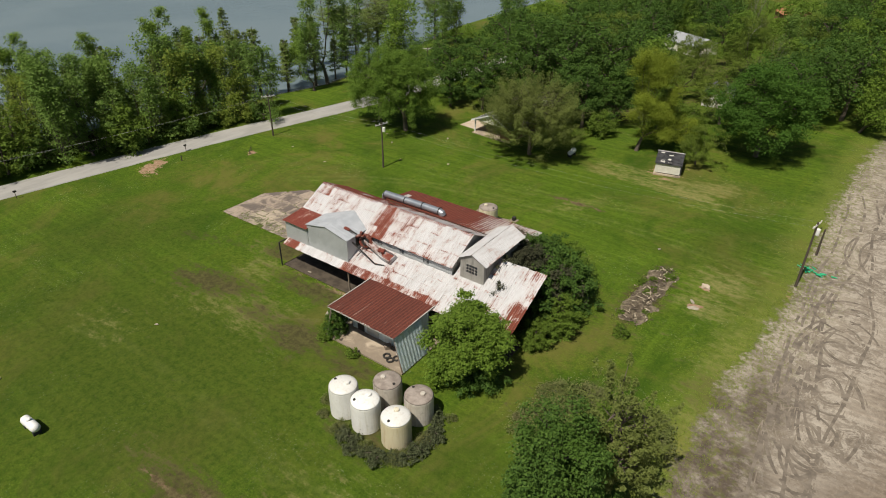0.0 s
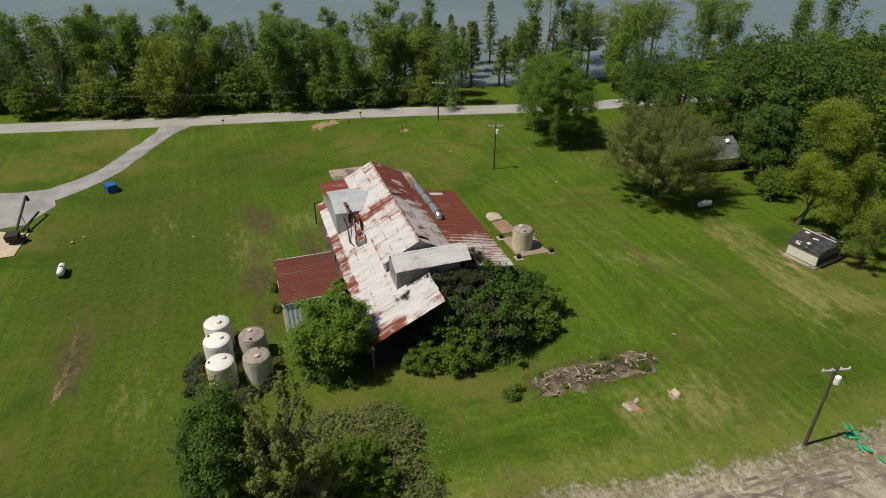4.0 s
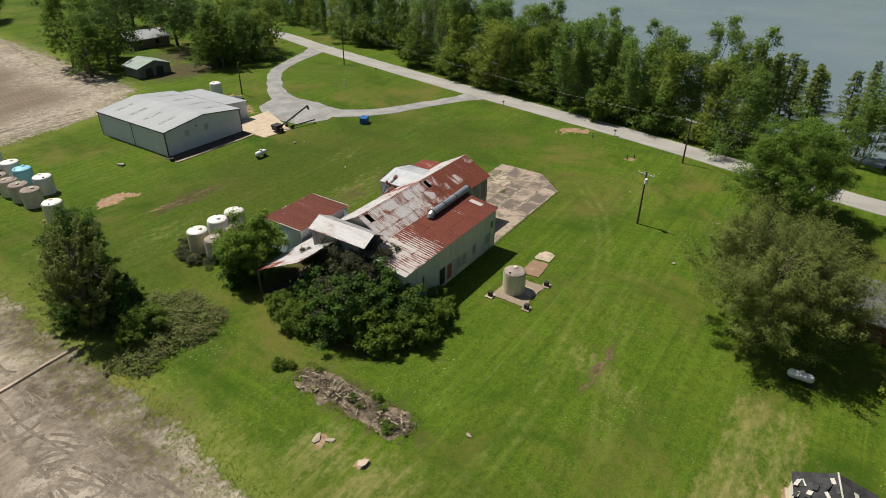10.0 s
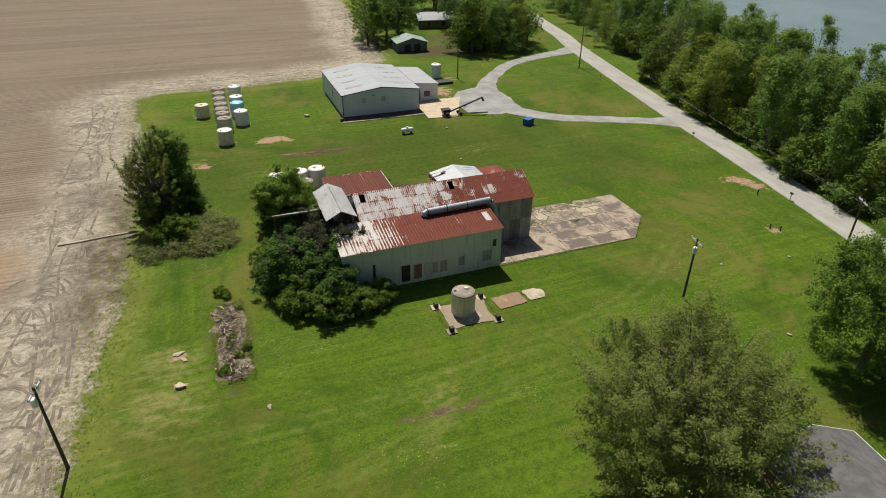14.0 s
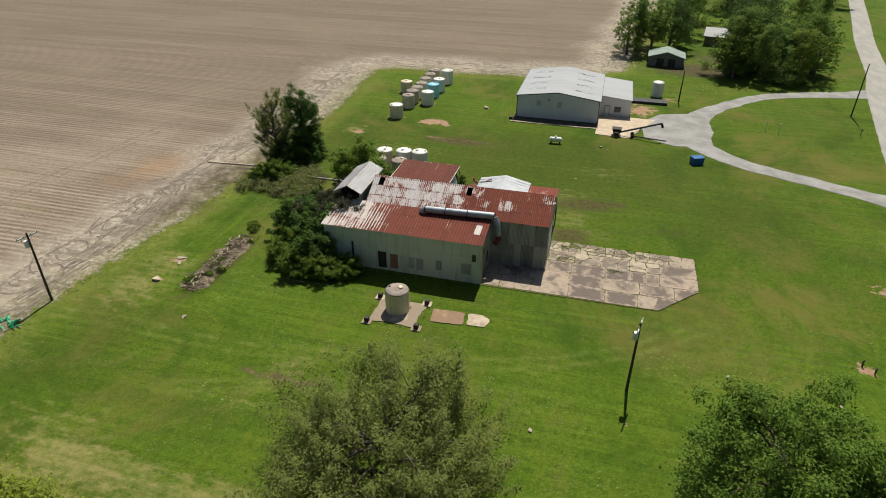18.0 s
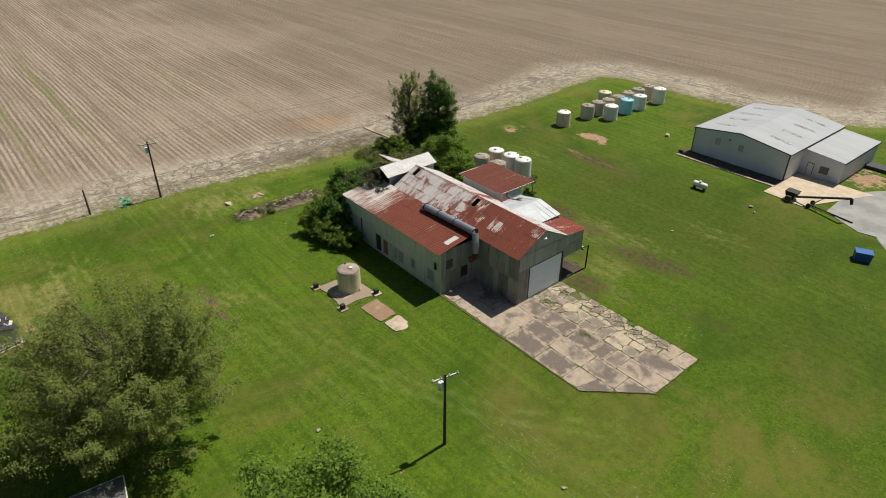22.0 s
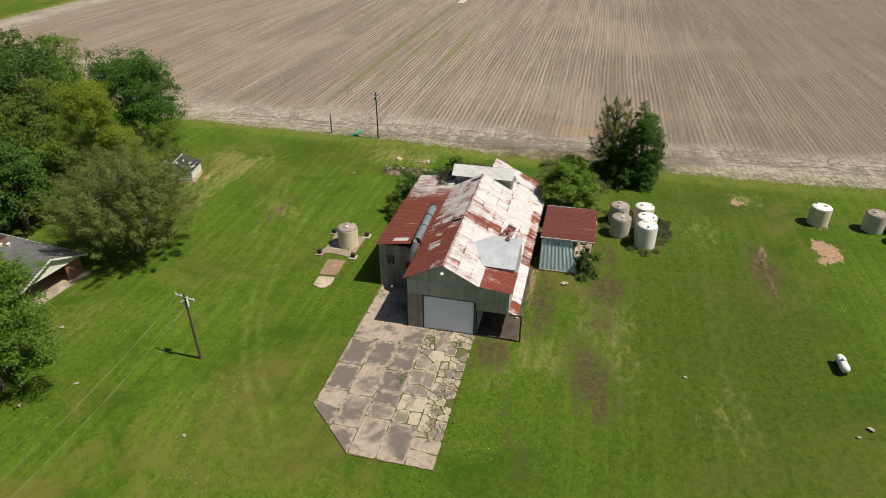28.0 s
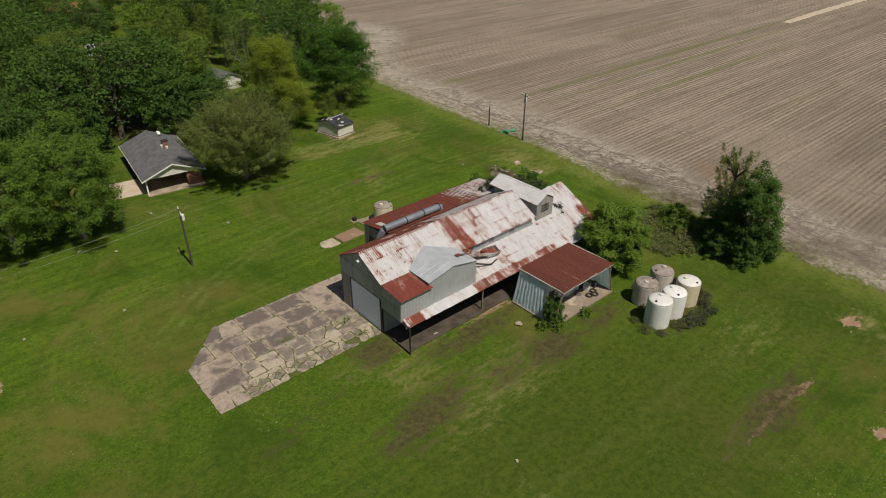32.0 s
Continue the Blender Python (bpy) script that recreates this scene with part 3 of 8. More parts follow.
def quads_mesh(name, verts, quads, material):
    """Fast mesh from an N x 3 and an M x 4 array."""
    me = bpy.data.meshes.new(name)
    me.vertices.add(len(verts))
    me.vertices.foreach_set("co", np.asarray(verts, dtype=np.float32).ravel())
    me.loops.add(quads.size)
    me.loops.foreach_set("vertex_index", quads.astype(np.int32).ravel())
    me.polygons.add(len(quads))
    me.polygons.foreach_set("loop_start", np.arange(0, quads.size, quads.shape[1], dtype=np.int32))
    me.update(calc_edges=True)
    me.validate()
    me.materials.append(material)
    return me


def place(name, me, parent=None, m=None, label=""):
    ob = new(name, me)
    if parent is not None:
        ob.parent = parent
    if m is not None:
        ob.matrix_basis = m
    if label:
        ob["label"] = label
    return ob


def part(name, bm, material, parent, label="", smooth=False, m=None):
    """Links a bmesh as one mesh object under a thing or a part."""
    me = bpy.data.meshes.new(name)
    bm.normal_update()
    bm.to_mesh(me)
    bm.free()
    me.materials.append(material)
    if smooth:
        me.shade_smooth()
    return place(name, me, parent, m, label)


def thing(name, x, y, z, label, category, group="", turn=0.0, kind=""):
    ob = new(name)
    ob.matrix_basis = pose(x, y, z, 0, 0, turn)
    return tagged(ob, label, category, group, kind)


def box(bm, x0, x1, y0, y1, z0, z1, bevel=0.0):
    vs = [bm.verts.new((x, y, z)) for x in (x0, x1) for y in (y0, y1) for z in (z0, z1)]
    for a, b, c, d in ((0, 1, 3, 2), (4, 6, 7, 5), (0, 4, 5, 1), (2, 3, 7, 6), (0, 2, 6, 4), (1, 5, 7, 3)):
        bm.faces.new((vs[a], vs[b], vs[c], vs[d]))
    if bevel:
        bmesh.ops.bevel(bm, geom=bm.edges[:], offset=bevel, segments=1, affect="EDGES")
    return bm


def tube(bm, p0, p1, r0, r1=None, n=8, caps=True):
    r1 = r0 if r1 is None else r1
    p0, p1 = Vector(p0), Vector(p1)
    q = (p1 - p0).to_track_quat("Z", "Y")
    rings = []
    for p, r in ((p0, r0), (p1, r1)):
        rings.append([bm.verts.new(p + q @ Vector((r * math.cos(i * math.tau / n), r * math.sin(i * math.tau / n), 0))) for i in range(n)])
    for i in range(n):
        j = (i + 1) % n
        bm.faces.new((rings[0][i], rings[0][j], rings[1][j], rings[1][i]))
    if caps:
        bm.faces.new(rings[0][::-1])
        bm.faces.new(rings[1])
    return bm


def pipe(bm, pts, r, n=12):
    """A bent pipe through the points."""
    rings, prev = [], None
    for i, p in enumerate(pts):
        a = Vector(pts[max(i - 1, 0)])
        b = Vector(pts[min(i + 1, len(pts) - 1)])
        q = (b - a).to_track_quat("Z", "Y")
        rings.append([bm.verts.new(Vector(p) + q @ Vector((r * math.cos(k * math.tau / n), r * math.sin(k * math.tau / n), 0))) for k in range(n)])
    for r0, r1 in zip(rings, rings[1:]):
        for i in range(n):
            j = (i + 1) % n
            bm.faces.new((r0[i], r0[j], r1[j], r1[i]))
    bm.faces.new(rings[0][::-1])
    bm.faces.new(rings[-1])
    return bm


def lathe(bm, prof, n=32):
    """Turns a profile of (radius, height) round z."""
    rings = []
    for r, z in prof:
        rings.append([bm.verts.new((r * math.cos(i * math.tau / n), r * math.sin(i * math.tau / n), z)) for i in range(n)])
    for a, b in zip(rings, rings[1:]):
        for i in range(n):
            j = (i + 1) % n
            bm.faces.new((a[i], a[j], b[j], b[i]))
    bm.faces.new(rings[0][::-1])
    bm.faces.new(rings[-1])
    return bm


def slab(bm, pts, z0, z1):
    """An upright prism over a polygon that runs counter-clockwise."""
    lo = [bm.verts.new((x, y, z0)) for x, y in pts]
    hi = [bm.verts.new((x, y, z1)) for x, y in pts]
    bm.faces.new(lo[::-1])
    bm.faces.new(hi)
    for i in range(len(pts)):
        j = (i + 1) % len(pts)
        bm.faces.new((lo[i], lo[j], hi[j], hi[i]))
    return bm


def prism_y(bm, prof, y0, y1):
    """A prism along y with a profile of (x, z)."""
    a = [bm.verts.new((x, y0, z)) for x, z in prof]
    b = [bm.verts.new((x, y1, z)) for x, z in prof]
    bm.faces.new(a)
    bm.faces.new(b[::-1])
    for i in range(len(prof)):
        j = (i + 1) % len(prof)
        bm.faces.new((a[j], a[i], b[i], b[j]))
    bmesh.ops.recalc_face_normals(bm, faces=bm.faces[:])
    return bm


def prism_x(bm, prof, x0, x1):
    """A prism along x with a profile of (y, z)."""
    a = [bm.verts.new((x0, y, z)) for y, z in prof]
    b = [bm.verts.new((x1, y, z)) for y, z in prof]
    bm.faces.new(a)
    bm.faces.new(b[::-1])
    for i in range(len(prof)):
        j = (i + 1) % len(prof)
        bm.faces.new((a[j], a[i], b[i], b[j]))
    bmesh.ops.recalc_face_normals(bm, faces=bm.faces[:])
    return bm


def sheet_mesh(name, w, l, material, ribs=5, high=0.022):
    """A ribbed sheet, w wide along x, l long along -y from its top edge, face up. It knows its crests and its lower lap."""
    xs, zs = [], []
    for i in range(ribs):
        for f, z in ((0.0, 0.0), (0.45, 0.0), (0.6, high), (0.85, high)):
            xs.append((i + f) / ribs * w)
            zs.append(z)
    xs.append(w)
    zs.append(0.0)
    n = len(xs)
    v = [(x, 0, z) for x, z in zip(xs, zs)] + [(x, -l, z) for x, z in zip(xs, zs)]
    me = mesh_of(name, v, [(i, n + i, n + i + 1, i + 1) for i in range(n - 1)], material)
    me.attributes.new("crest", "FLOAT", "POINT").data.foreach_set("value", [z / high for z in zs] * 2)
    me.attributes.new("lap", "FLOAT", "POINT").data.foreach_set("value", [0.0] * n + [1.0] * n)
    return me


def lay_sheets(parent, corner, along, down, length, depth, w, l, material, skip=(), rough=0.012, rust=None, name="roof_sheet", ribs=5, high=0.022):
    """Covers a sloping or upright rectangle with ribbed sheets. corner: its top start; along, down: unit ways."""
    u, d = Vector(along).normalized(), Vector(down).normalized()
    n = u.cross(-d).normalized()
    cols, rws = max(1, round(length / w)), max(1, round(depth / l))
    cw, cl = length / cols, depth / rws
    base = sheet_mesh(name, cw + 0.05, cl + 0.08, material, ribs, high)
    shared = {}
    for i in range(cols):
        for j in range(rws):
            if (i, j) in skip:
                continue
            at = Vector(corner) + u * (i * cw) + d * (j * cl) + n * (0.012 * (rws - j) + 0.006 * (i % 2))
            at += n * random.uniform(0, rough) + d * random.uniform(0, rough * 2)
            m = Matrix((u, -d, n)).transposed().to_4x4()
            m = Matrix.Translation(at) @ m @ pose(0, 0, 0, random.uniform(-0.25, 0.05), 0, random.uniform(-0.2, 0.2))
            val = 0.0 if rust is None else round(max(-1.0, min(1.0, rust(at, (i + 0.5) / cols, (j + 0.5) / rws))) * 20) / 20
            if val not in shared:
                me = base.copy()
                a = me.attributes.new("rust", "FLOAT", "POINT")
                a.data.foreach_set("value", [val] * len(me.vertices))
                shared[val] = me
            place(name, shared[val], parent, m)


# ---- ground: one sheet, with the field edge, bare places and shore held as attributes ----
def axis(lo, hi, step, far):
    a = list(np.arange(lo, hi + step / 2, step))
    s = step
    while a[-1] < far:
        s *= 1.22
        a.append(a[-1] + s)
    s = step
    b = []
    q = lo
    while q > -far:
        s *= 1.22
        q -= s
        b.append(q)
    return np.array(b[::-1] + a)


def line_distance(X, Y, pts):
    """Distance to a polyline, negative on its left side."""
    best = np.full(X.shape, 1e9)
    sign = np.ones(X.shape)
    for (x0, y0), (x1, y1) in zip(pts, pts[1:]):
        dx, dy = x1 - x0, y1 - y0
        s = np.clip(((X - x0) * dx + (Y - y0) * dy) / (dx * dx + dy * dy), 0, 1)
        d = np.hypot(X - x0 - s * dx, Y - y0 - s * dy)
        side = np.where(dx * (Y - y0) - dy * (X - x0) > 0, -1.0, 1.0)
        near = d < best - 1e-6
        best, sign = np.where(near, d, best), np.where(near, side, sign)
    return best * sign


def blots(X, Y, spots):
    out = np.zeros(X.shape)
    for x, y, rx, ry, turn, s in spots:
        c, w = math.cos(radians(turn)), math.sin(radians(turn))
        u, v = (X - x) * c + (Y - y) * w, -(X - x) * w + (Y - y) * c
        out = np.maximum(out, s * np.exp(-((u / rx) ** 2 + (v / ry) ** 2)))
    return out


FIELD_EDGE = [(-60, -500), (-28, -180), (-19, -98), (-8, -89), (4, -85.5), (23, -83.5), (38, -84), (43, -80), (42.5, -70), (41, -58), (40.3, -35),
              (41, -16), (41.6, -1.5), (43, 12), (44.5, 25), (44.6, 46), (45.5, 69), (48, 91), (58, 108), (74, 124), (66, 150), (64, 184), (90, 193), (154, 198), (600, 220)]
SHORE = [(-150, -500), (-135, -180), (-112, -110), (-98, -60), (-84, -15), (-76, 18), (-70, 38), (-66, 55), (-68, 80), (-80, 130), (-90, 500)]
def halved(a, lo, hi):
    """Puts a line between any two in the stretch lo to hi."""
    mid = (a[:-1] + a[1:]) / 2
    return np.sort(np.concatenate([a, mid[(mid > lo) & (mid < hi)]]))


gx, gy = halved(axis(-112, 92, 1.0, 1500), -40, 46), halved(axis(-130, 130, 1.0, 1500), -42, 46)
GX, GY = np.meshgrid(gx, gy, indexing="ij")
sd_field = line_distance(GX, GY, FIELD_EDGE)
sd_shore = line_distance(GX, GY, SHORE)
GZ = np.where(sd_shore < 0, np.maximum(-4.0, 0.28 * sd_shore), 0.0) - 0.35 * np.exp(-(np.clip(sd_shore, 0, None) / 4.0) ** 2)
GZ = GZ - 0.06
nx, ny = len(gx), len(gy)
idx = np.arange(nx * ny).reshape(nx, ny)
gq = np.stack([idx[:-1, :-1], idx[1:, :-1], idx[1:, 1:], idx[:-1, 1:]], -1).reshape(-1, 4)
ground_mesh = quads_mesh("ground", np.stack([GX, GY, GZ], -1).reshape(-1, 3), gq, M_GROUND)
ground_mesh.shade_smooth()
SOIL = [(18.4, -46.4, 3.2, 1.9, 20, 1.1), (15.8, -46.0, 2.6, 1.0, -55, 1.1), (14.5, -37.6, 4.4, 0.8, -4, 0.85), (9.4, -37.4, 6.0, 0.5, 3, 0.8), (12.5, -36.3, 4.5, 0.45, -4, 0.8), (-53, 0, 6.4, 1.8, -50, 0.8),
        (-53.4, -1.6, 2.6, 1.2, -50, 0.9), (35.4, 14.3, 1.3, 0.6, 30, 0.95), (35.4, 19, 0.9, 0.9, 0, 1.0), (12.3, 30.9, 5.4, 0.9, 0, 0.68), (-44.5, 14.1, 1.1, 1.1, 0, 1.0),
        (47, 25, 4.0, 2.0, 30, 0.9), (22.6, -57, 3.0, 2.6, 0, 0.7), (24.5, -67, 4.0, 11, 0, 0.62), (30, -64.4, 2.6, 2.6, 0, 0.7), (26.3, -46.8, 2.6, 2.6, 0, 0.65),
        (19.5, 51.5, 4.2, 5.2, 0, 0.62), (-23, -66, 4.0, 6.0, 0, 0.8), (17.5, -20.8, 5.2, 3.6, 0, 0.4), (30.9, -37, 2.4, 1.2, 0, 0.8), (-29.5, -75, 2.6, 2.0, 0, 0.7), (2, -8.6, 13, 0.7, 0, 0.75), (-21, 28, 0.7, 0.7, 0, 0.6)]
DRY = [(-6, -17.5, 15, 5.0, 5, 0.62), (-14, -7, 6, 3, 0, 0.6), (30, 50, 4, 6, 0, 0.6), (37, 21, 6, 5, 0, 0.75), (36, 15, 5, 4, 0, 0.75), (8, -37, 8, 2.6, -5, 0.5), (30, 42, 8, 5, 0, 0.5), (-12, -10, 5, 9, 0, 0.6), (-17, -29, 6, 4, 0, 0.45), (32, -38, 4, 4, 0, 0.65), (12.5, 30.5, 7, 2.2, 60, 0.65), (41, 0, 4, 40, 0, 0.55), (30, 10, 5, 10, 0, 0.45), (20, -30, 10, 6, 0, 0.4), (-20, 40, 7, 5, 0, 0.4)]
HUMUS = [(12.3, 30.9, 6.0, 1.1, 0, 0.7), (-14.6, -16.3, 6.6, 2.6, 12, 1.0), (-4.5, -17.2, 5.0, 2.0, 0, 0.65), (2.0, -17.6, 4.4, 2.6, 0, 1.05), (-13.0, -5.8, 3.2, 2.8, 0, 1.0), (11.4, -37.0, 7.4, 2.4, 0, 0.95),
         (-3, -10.2, 9, 2.0, 0, 0.85), (14, -8, 9, 3.0, 0, 0.9), (20, 5, 7, 8, 0, 0.85), (41.5, 0.5, 3.0, 3.5, 0, 0.9), (8, -38, 2.0, 7, 75, 0.6), (30, 13, 2.6, 7.6, 0, 1.0), (10, -17.5, 7, 2.0, 0, 0.7), (17.5, -23, 5.5, 3.5, 0, 0.7), (-24, -10, 9, 1.6, 20, 0.45)]
DULL = [(-8, -30, 34, 18, 0, 1.0), (30, -32, 16, 20, 0, 0.7), (-35, -18, 16, 16, 0, 0.7), (35, 30, 8, 12, 0, 0.6), (-25, 45, 14, 10, 0, 0.4), (-60, -60, 14, 24, -10, 0.4)]
WEEDY = [(130, 44.6, 90, 1.3, 0, 1.1), (130, 38.2, 80, 1.2, 0, 1.0), (120, 27.5, 60, 1.5, 0, 0.9), (60, 64, 8, 3, 0, 0.8), (48, 45, 2.5, 12, 0, 0.6), (110, 2, 30, 3, 0, 0.5), (8, -96, 14, 3, 0, 0.7), (150, 70, 60, 3, 0, 0.5)]
RUSTY = [(57.5, -11, 5, 8, 0, 0.75), (60, -4, 4, 4, 0, 0.5)]
WET = [(47, -30, 6, 9, 0, 0.7), (50, -42, 6, 8, 0, 0.5), (41.5, -22, 3.5, 8, 12, 1.2), (44, -10, 5, 7, 10, 1.2), (42.4, 0, 1.6, 2.2, 0, 1.0), (45.5, 1, 3.6, 10, 0, 0.8), (52, -6, 7, 5, 0, 0.45)]
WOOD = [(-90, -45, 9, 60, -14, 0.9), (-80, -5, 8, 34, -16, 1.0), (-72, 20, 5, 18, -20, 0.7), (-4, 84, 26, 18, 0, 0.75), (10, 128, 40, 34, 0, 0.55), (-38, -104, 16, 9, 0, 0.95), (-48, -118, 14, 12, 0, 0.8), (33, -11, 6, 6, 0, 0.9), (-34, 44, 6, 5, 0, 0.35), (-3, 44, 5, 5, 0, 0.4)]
THIN = np.clip((GY - 42.2) / 1.2, 0, 1) * np.clip((53.5 - GY) / 5.0, 0, 1) * np.clip((GX - 5.0) / 4.0, 0, 1) * np.clip((31.0 - GX) / 5.0, 0, 1) * (0.62 + 0.1 * np.sin(GY * 1.7))
# mowing rings follow the outline of the mill and its apron; wheel lines cross the lawn
RING = np.hypot(np.clip(np.abs(GX + 3.0) - 24.0, 0, None), np.clip(np.abs(GY - 1.5) - 9.0, 0, None))
WHEELS = [([(40, 27), (27.8, 27.7), (19.3, 27.9), (7.3, 26.2), (-2.5, 24.5), (-7, 23.6), (-14, 21.2), (-20.2, 18.1), (-25, 14.6), (-29.5, 11)], 1.5, 0.85),
          ([(22.8, 35), (15.9, 32.8), (2.5, 29.7), (-10, 27.5)], 1.5, 0.7),
          ([(24, -30.8), (13.8, -31.1), (4, -30.1), (-13.7, -29.9), (-25, -30.6)], 1.5, 1.0),
          ([(32 + 3.6 * math.cos(a), 30.4 + 3.4 * math.sin(a)) for a in np.arange(-1.2, 3.0, 0.3)], 0.0, 0.7),
          ([(30.6, 42), (40, 48.6), (51, 56)], 1.5, 0.6)]
TRACK = np.zeros(GX.shape)
for pts, gauge, force in WHEELS:
    d = line_distance(GX, GY, pts)
    for o in (-gauge / 2, gauge / 2):
        TRACK = np.maximum(TRACK, force * np.exp(-((d - o) / 0.34) ** 2))
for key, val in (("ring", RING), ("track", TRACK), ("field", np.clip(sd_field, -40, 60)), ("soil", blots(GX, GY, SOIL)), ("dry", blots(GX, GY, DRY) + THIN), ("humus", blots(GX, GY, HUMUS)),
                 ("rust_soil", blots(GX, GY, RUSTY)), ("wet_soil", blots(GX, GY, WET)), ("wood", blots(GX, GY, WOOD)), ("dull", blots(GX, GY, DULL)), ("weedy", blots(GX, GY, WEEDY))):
    at = ground_mesh.attributes.new(key, "FLOAT", "POINT")
    at.data.foreach_set("value", val.astype(np.float32).ravel())
ground = tagged(place("ground", ground_mesh), "mown green grass yard running into a bare tan crop field", "ground", kind="structure")

lake = place("water", quads_mesh("water", np.array([(-1500, -1500, -0.75), (-40, -1500, -0.75), (-40, 1500, -0.75), (-1500, 1500, -0.75)]), np.array([[0, 1, 2, 3]]), M_WATER))
tagged(lake, "calm grey-green lake water beyond the trees", "lake", kind="structure")


def ribbon(name, pts, widths, z, material, label, category, thick=0.08, ragged=0.0):
    """A paved strip along a smooth line, with sides that go down into the ground."""
    fine, wf = [], []
    for i in range(len(pts) - 1):
        p0, p1 = Vector(pts[max(i - 1, 0)]), Vector(pts[i])
        p2, p3 = Vector(pts[i + 1]), Vector(pts[min(i + 2, len(pts) - 1)])
        n = max(2, int((p2 - p1).length / 1.2))
        for k in range(n):
            s = k / n
            fine.append(0.5 * ((2 * p1) + (p2 - p0) * s + (2 * p0 - 5 * p1 + 4 * p2 - p3) * s * s + (3 * p1 - p0 - 3 * p2 + p3) * s ** 3))
            wf.append(widths[i] * (1 - s) + widths[i + 1] * s)
    fine.append(Vector(pts[-1]))
    wf.append(widths[-1])
    v, f = [], []
    for i, p in enumerate(fine):
        d = (fine[min(i + 1, len(fine) - 1)] - fine[max(i - 1, 0)]).normalized()
        n = Vector((-d.y, d.x))
        a = wf[i] / 2 + ragged * (noise.noise((p.x * 0.35, p.y * 0.35, 1)) * 1.2 + noise.noise((p.x * 1.3, p.y * 1.3, 5)) * 0.5)
        b = wf[i] / 2 + ragged * (noise.noise((p.x * 0.35, p.y * 0.35, 9)) * 1.2 + noise.noise((p.x * 1.3, p.y * 1.3, 7)) * 0.5)
        for q, h in ((p + n * (a + 0.12), z - thick), (p + n * a, z), (p, z + 0.03), (p - n * b, z), (p - n * (b + 0.12), z - thick)):
            v.append((q.x, q.y, h))
    for i in range(len(fine) - 1):
        for k in range(4):
            f.append((i * 5 + k, i * 5 + k + 1, i * 5 + k + 6, i * 5 + k + 5))
    me = mesh_of(name, v, f, material)
    return tagged(place(name, me), label, category, kind="structure")


ROAD = [(-132, -330), (-114, -250), (-101, -195), (-92, -158), (-86.6, -132), (-82.6, -112), (-78.0, -95.5), (-73.6, -75.5), (-66.2, -40), (-62.2, -18), (-58.4, 3), (-55.4, 18), (-50.4, 39), (-47.3, 55), (-45.0, 75), (-42, 105), (-38, 160)]
ribbon("road", ROAD, [5.6] * len(ROAD), 0.04, M_ROAD, "pale worn chip-sealed country road", "road", 0.14, 0.12)
ribbon("farm_lane", [(196, 42.6), (230, 43.4), (300, 43.0), (420, 40)], [2.4, 3.2, 3.4, 3.4], -0.02, M_TANPAD, "pale sandy farm lane between crop rows", "lane", 0.06, 0.4)
DRIVE = [(-63.5, -28.5), (-58, -31), (-50, -35), (-40, -40), (-33.5, -47.5), (-33.5, -56), (-35, -65), (-40.5, -73.5), (-50.5, -83.5), (-62, -88.6), (-71, -91), (-79, -94.5)]
ribbon("driveway", DRIVE, [8, 3.8, 3.6, 4.0, 5.0, 6.4, 4.6, 3.6, 3.5, 4.0, 5.0, 8], 0.01, M_GRAVEL, "white gravel loop driveway off the road", "driveway", 0.1, 0.3)
bm = slab(bmesh.new(), [(-36, -60), (-36, -47), (-29, -45.5), (-23.5, -48.5), (-23, -58), (-27, -64), (-33, -66)], -0.05, 0.0)
yard_gravel = part("driveway", bm, M_GRAVEL, None)
tagged(yard_gravel, "white gravel turning area beside the warehouse", "driveway", kind="structure")

# ---- cracked concrete apron in front of the old mill ----
APRON = [(-29.2, -3.8), (-10.55, -3.45), (-10.55, 3.95), (-3.35, 5.2), (-3.35, 9.5), (-24.3, 9.3), (-29.25, 4.0)]
bm = slab(bmesh.new(), APRON, -0.1, 0.0)
apron = part("pavement", bm, M_CRACK, None)
tagged(apron, "cracked stained concrete apron with grassy joints", "concrete apron", kind="structure")


def clip_half(poly, px, py, nx_, ny_):
    """Keeps the part of a polygon on the side of the line that its normal points away from."""
    out = []
    for i in range(len(poly)):
        a, b = poly[i], poly[(i + 1) % len(poly)]
        da = (a[0] - px) * nx_ + (a[1] - py) * ny_
        db = (b[0] - px) * nx_ + (b[1] - py) * ny_
        if da <= 0:
            out.append(a)
        if (da < 0 < db) or (db < 0 < da):
            s = da / (da - db)
            out.append((a[0] + (b[0] - a[0]) * s, a[1] + (b[1] - a[1]) * s))
    return out


def inset(poly, d):
    """Shrinks a convex polygon."""
    out = list(poly)
    n = len(poly)
    for i in range(n):
        a, b = poly[i], poly[(i + 1) % n]
        l = math.hypot(b[0] - a[0], b[1] - a[1])
        if l < 1e-6:
            continue
        nx_, ny_ = (b[1] - a[1]) / l, -(b[0] - a[0]) / l
        out = clip_half(out, a[0] - nx_ * d, a[1] - ny_ * d, nx_, ny_)
        if len(out) < 3:
            return []
    return out


def area(poly):
    return 0.5 * sum(a[0] * b[1] - b[0] * a[1] for a, b in zip(poly, poly[1:] + poly[:1]))


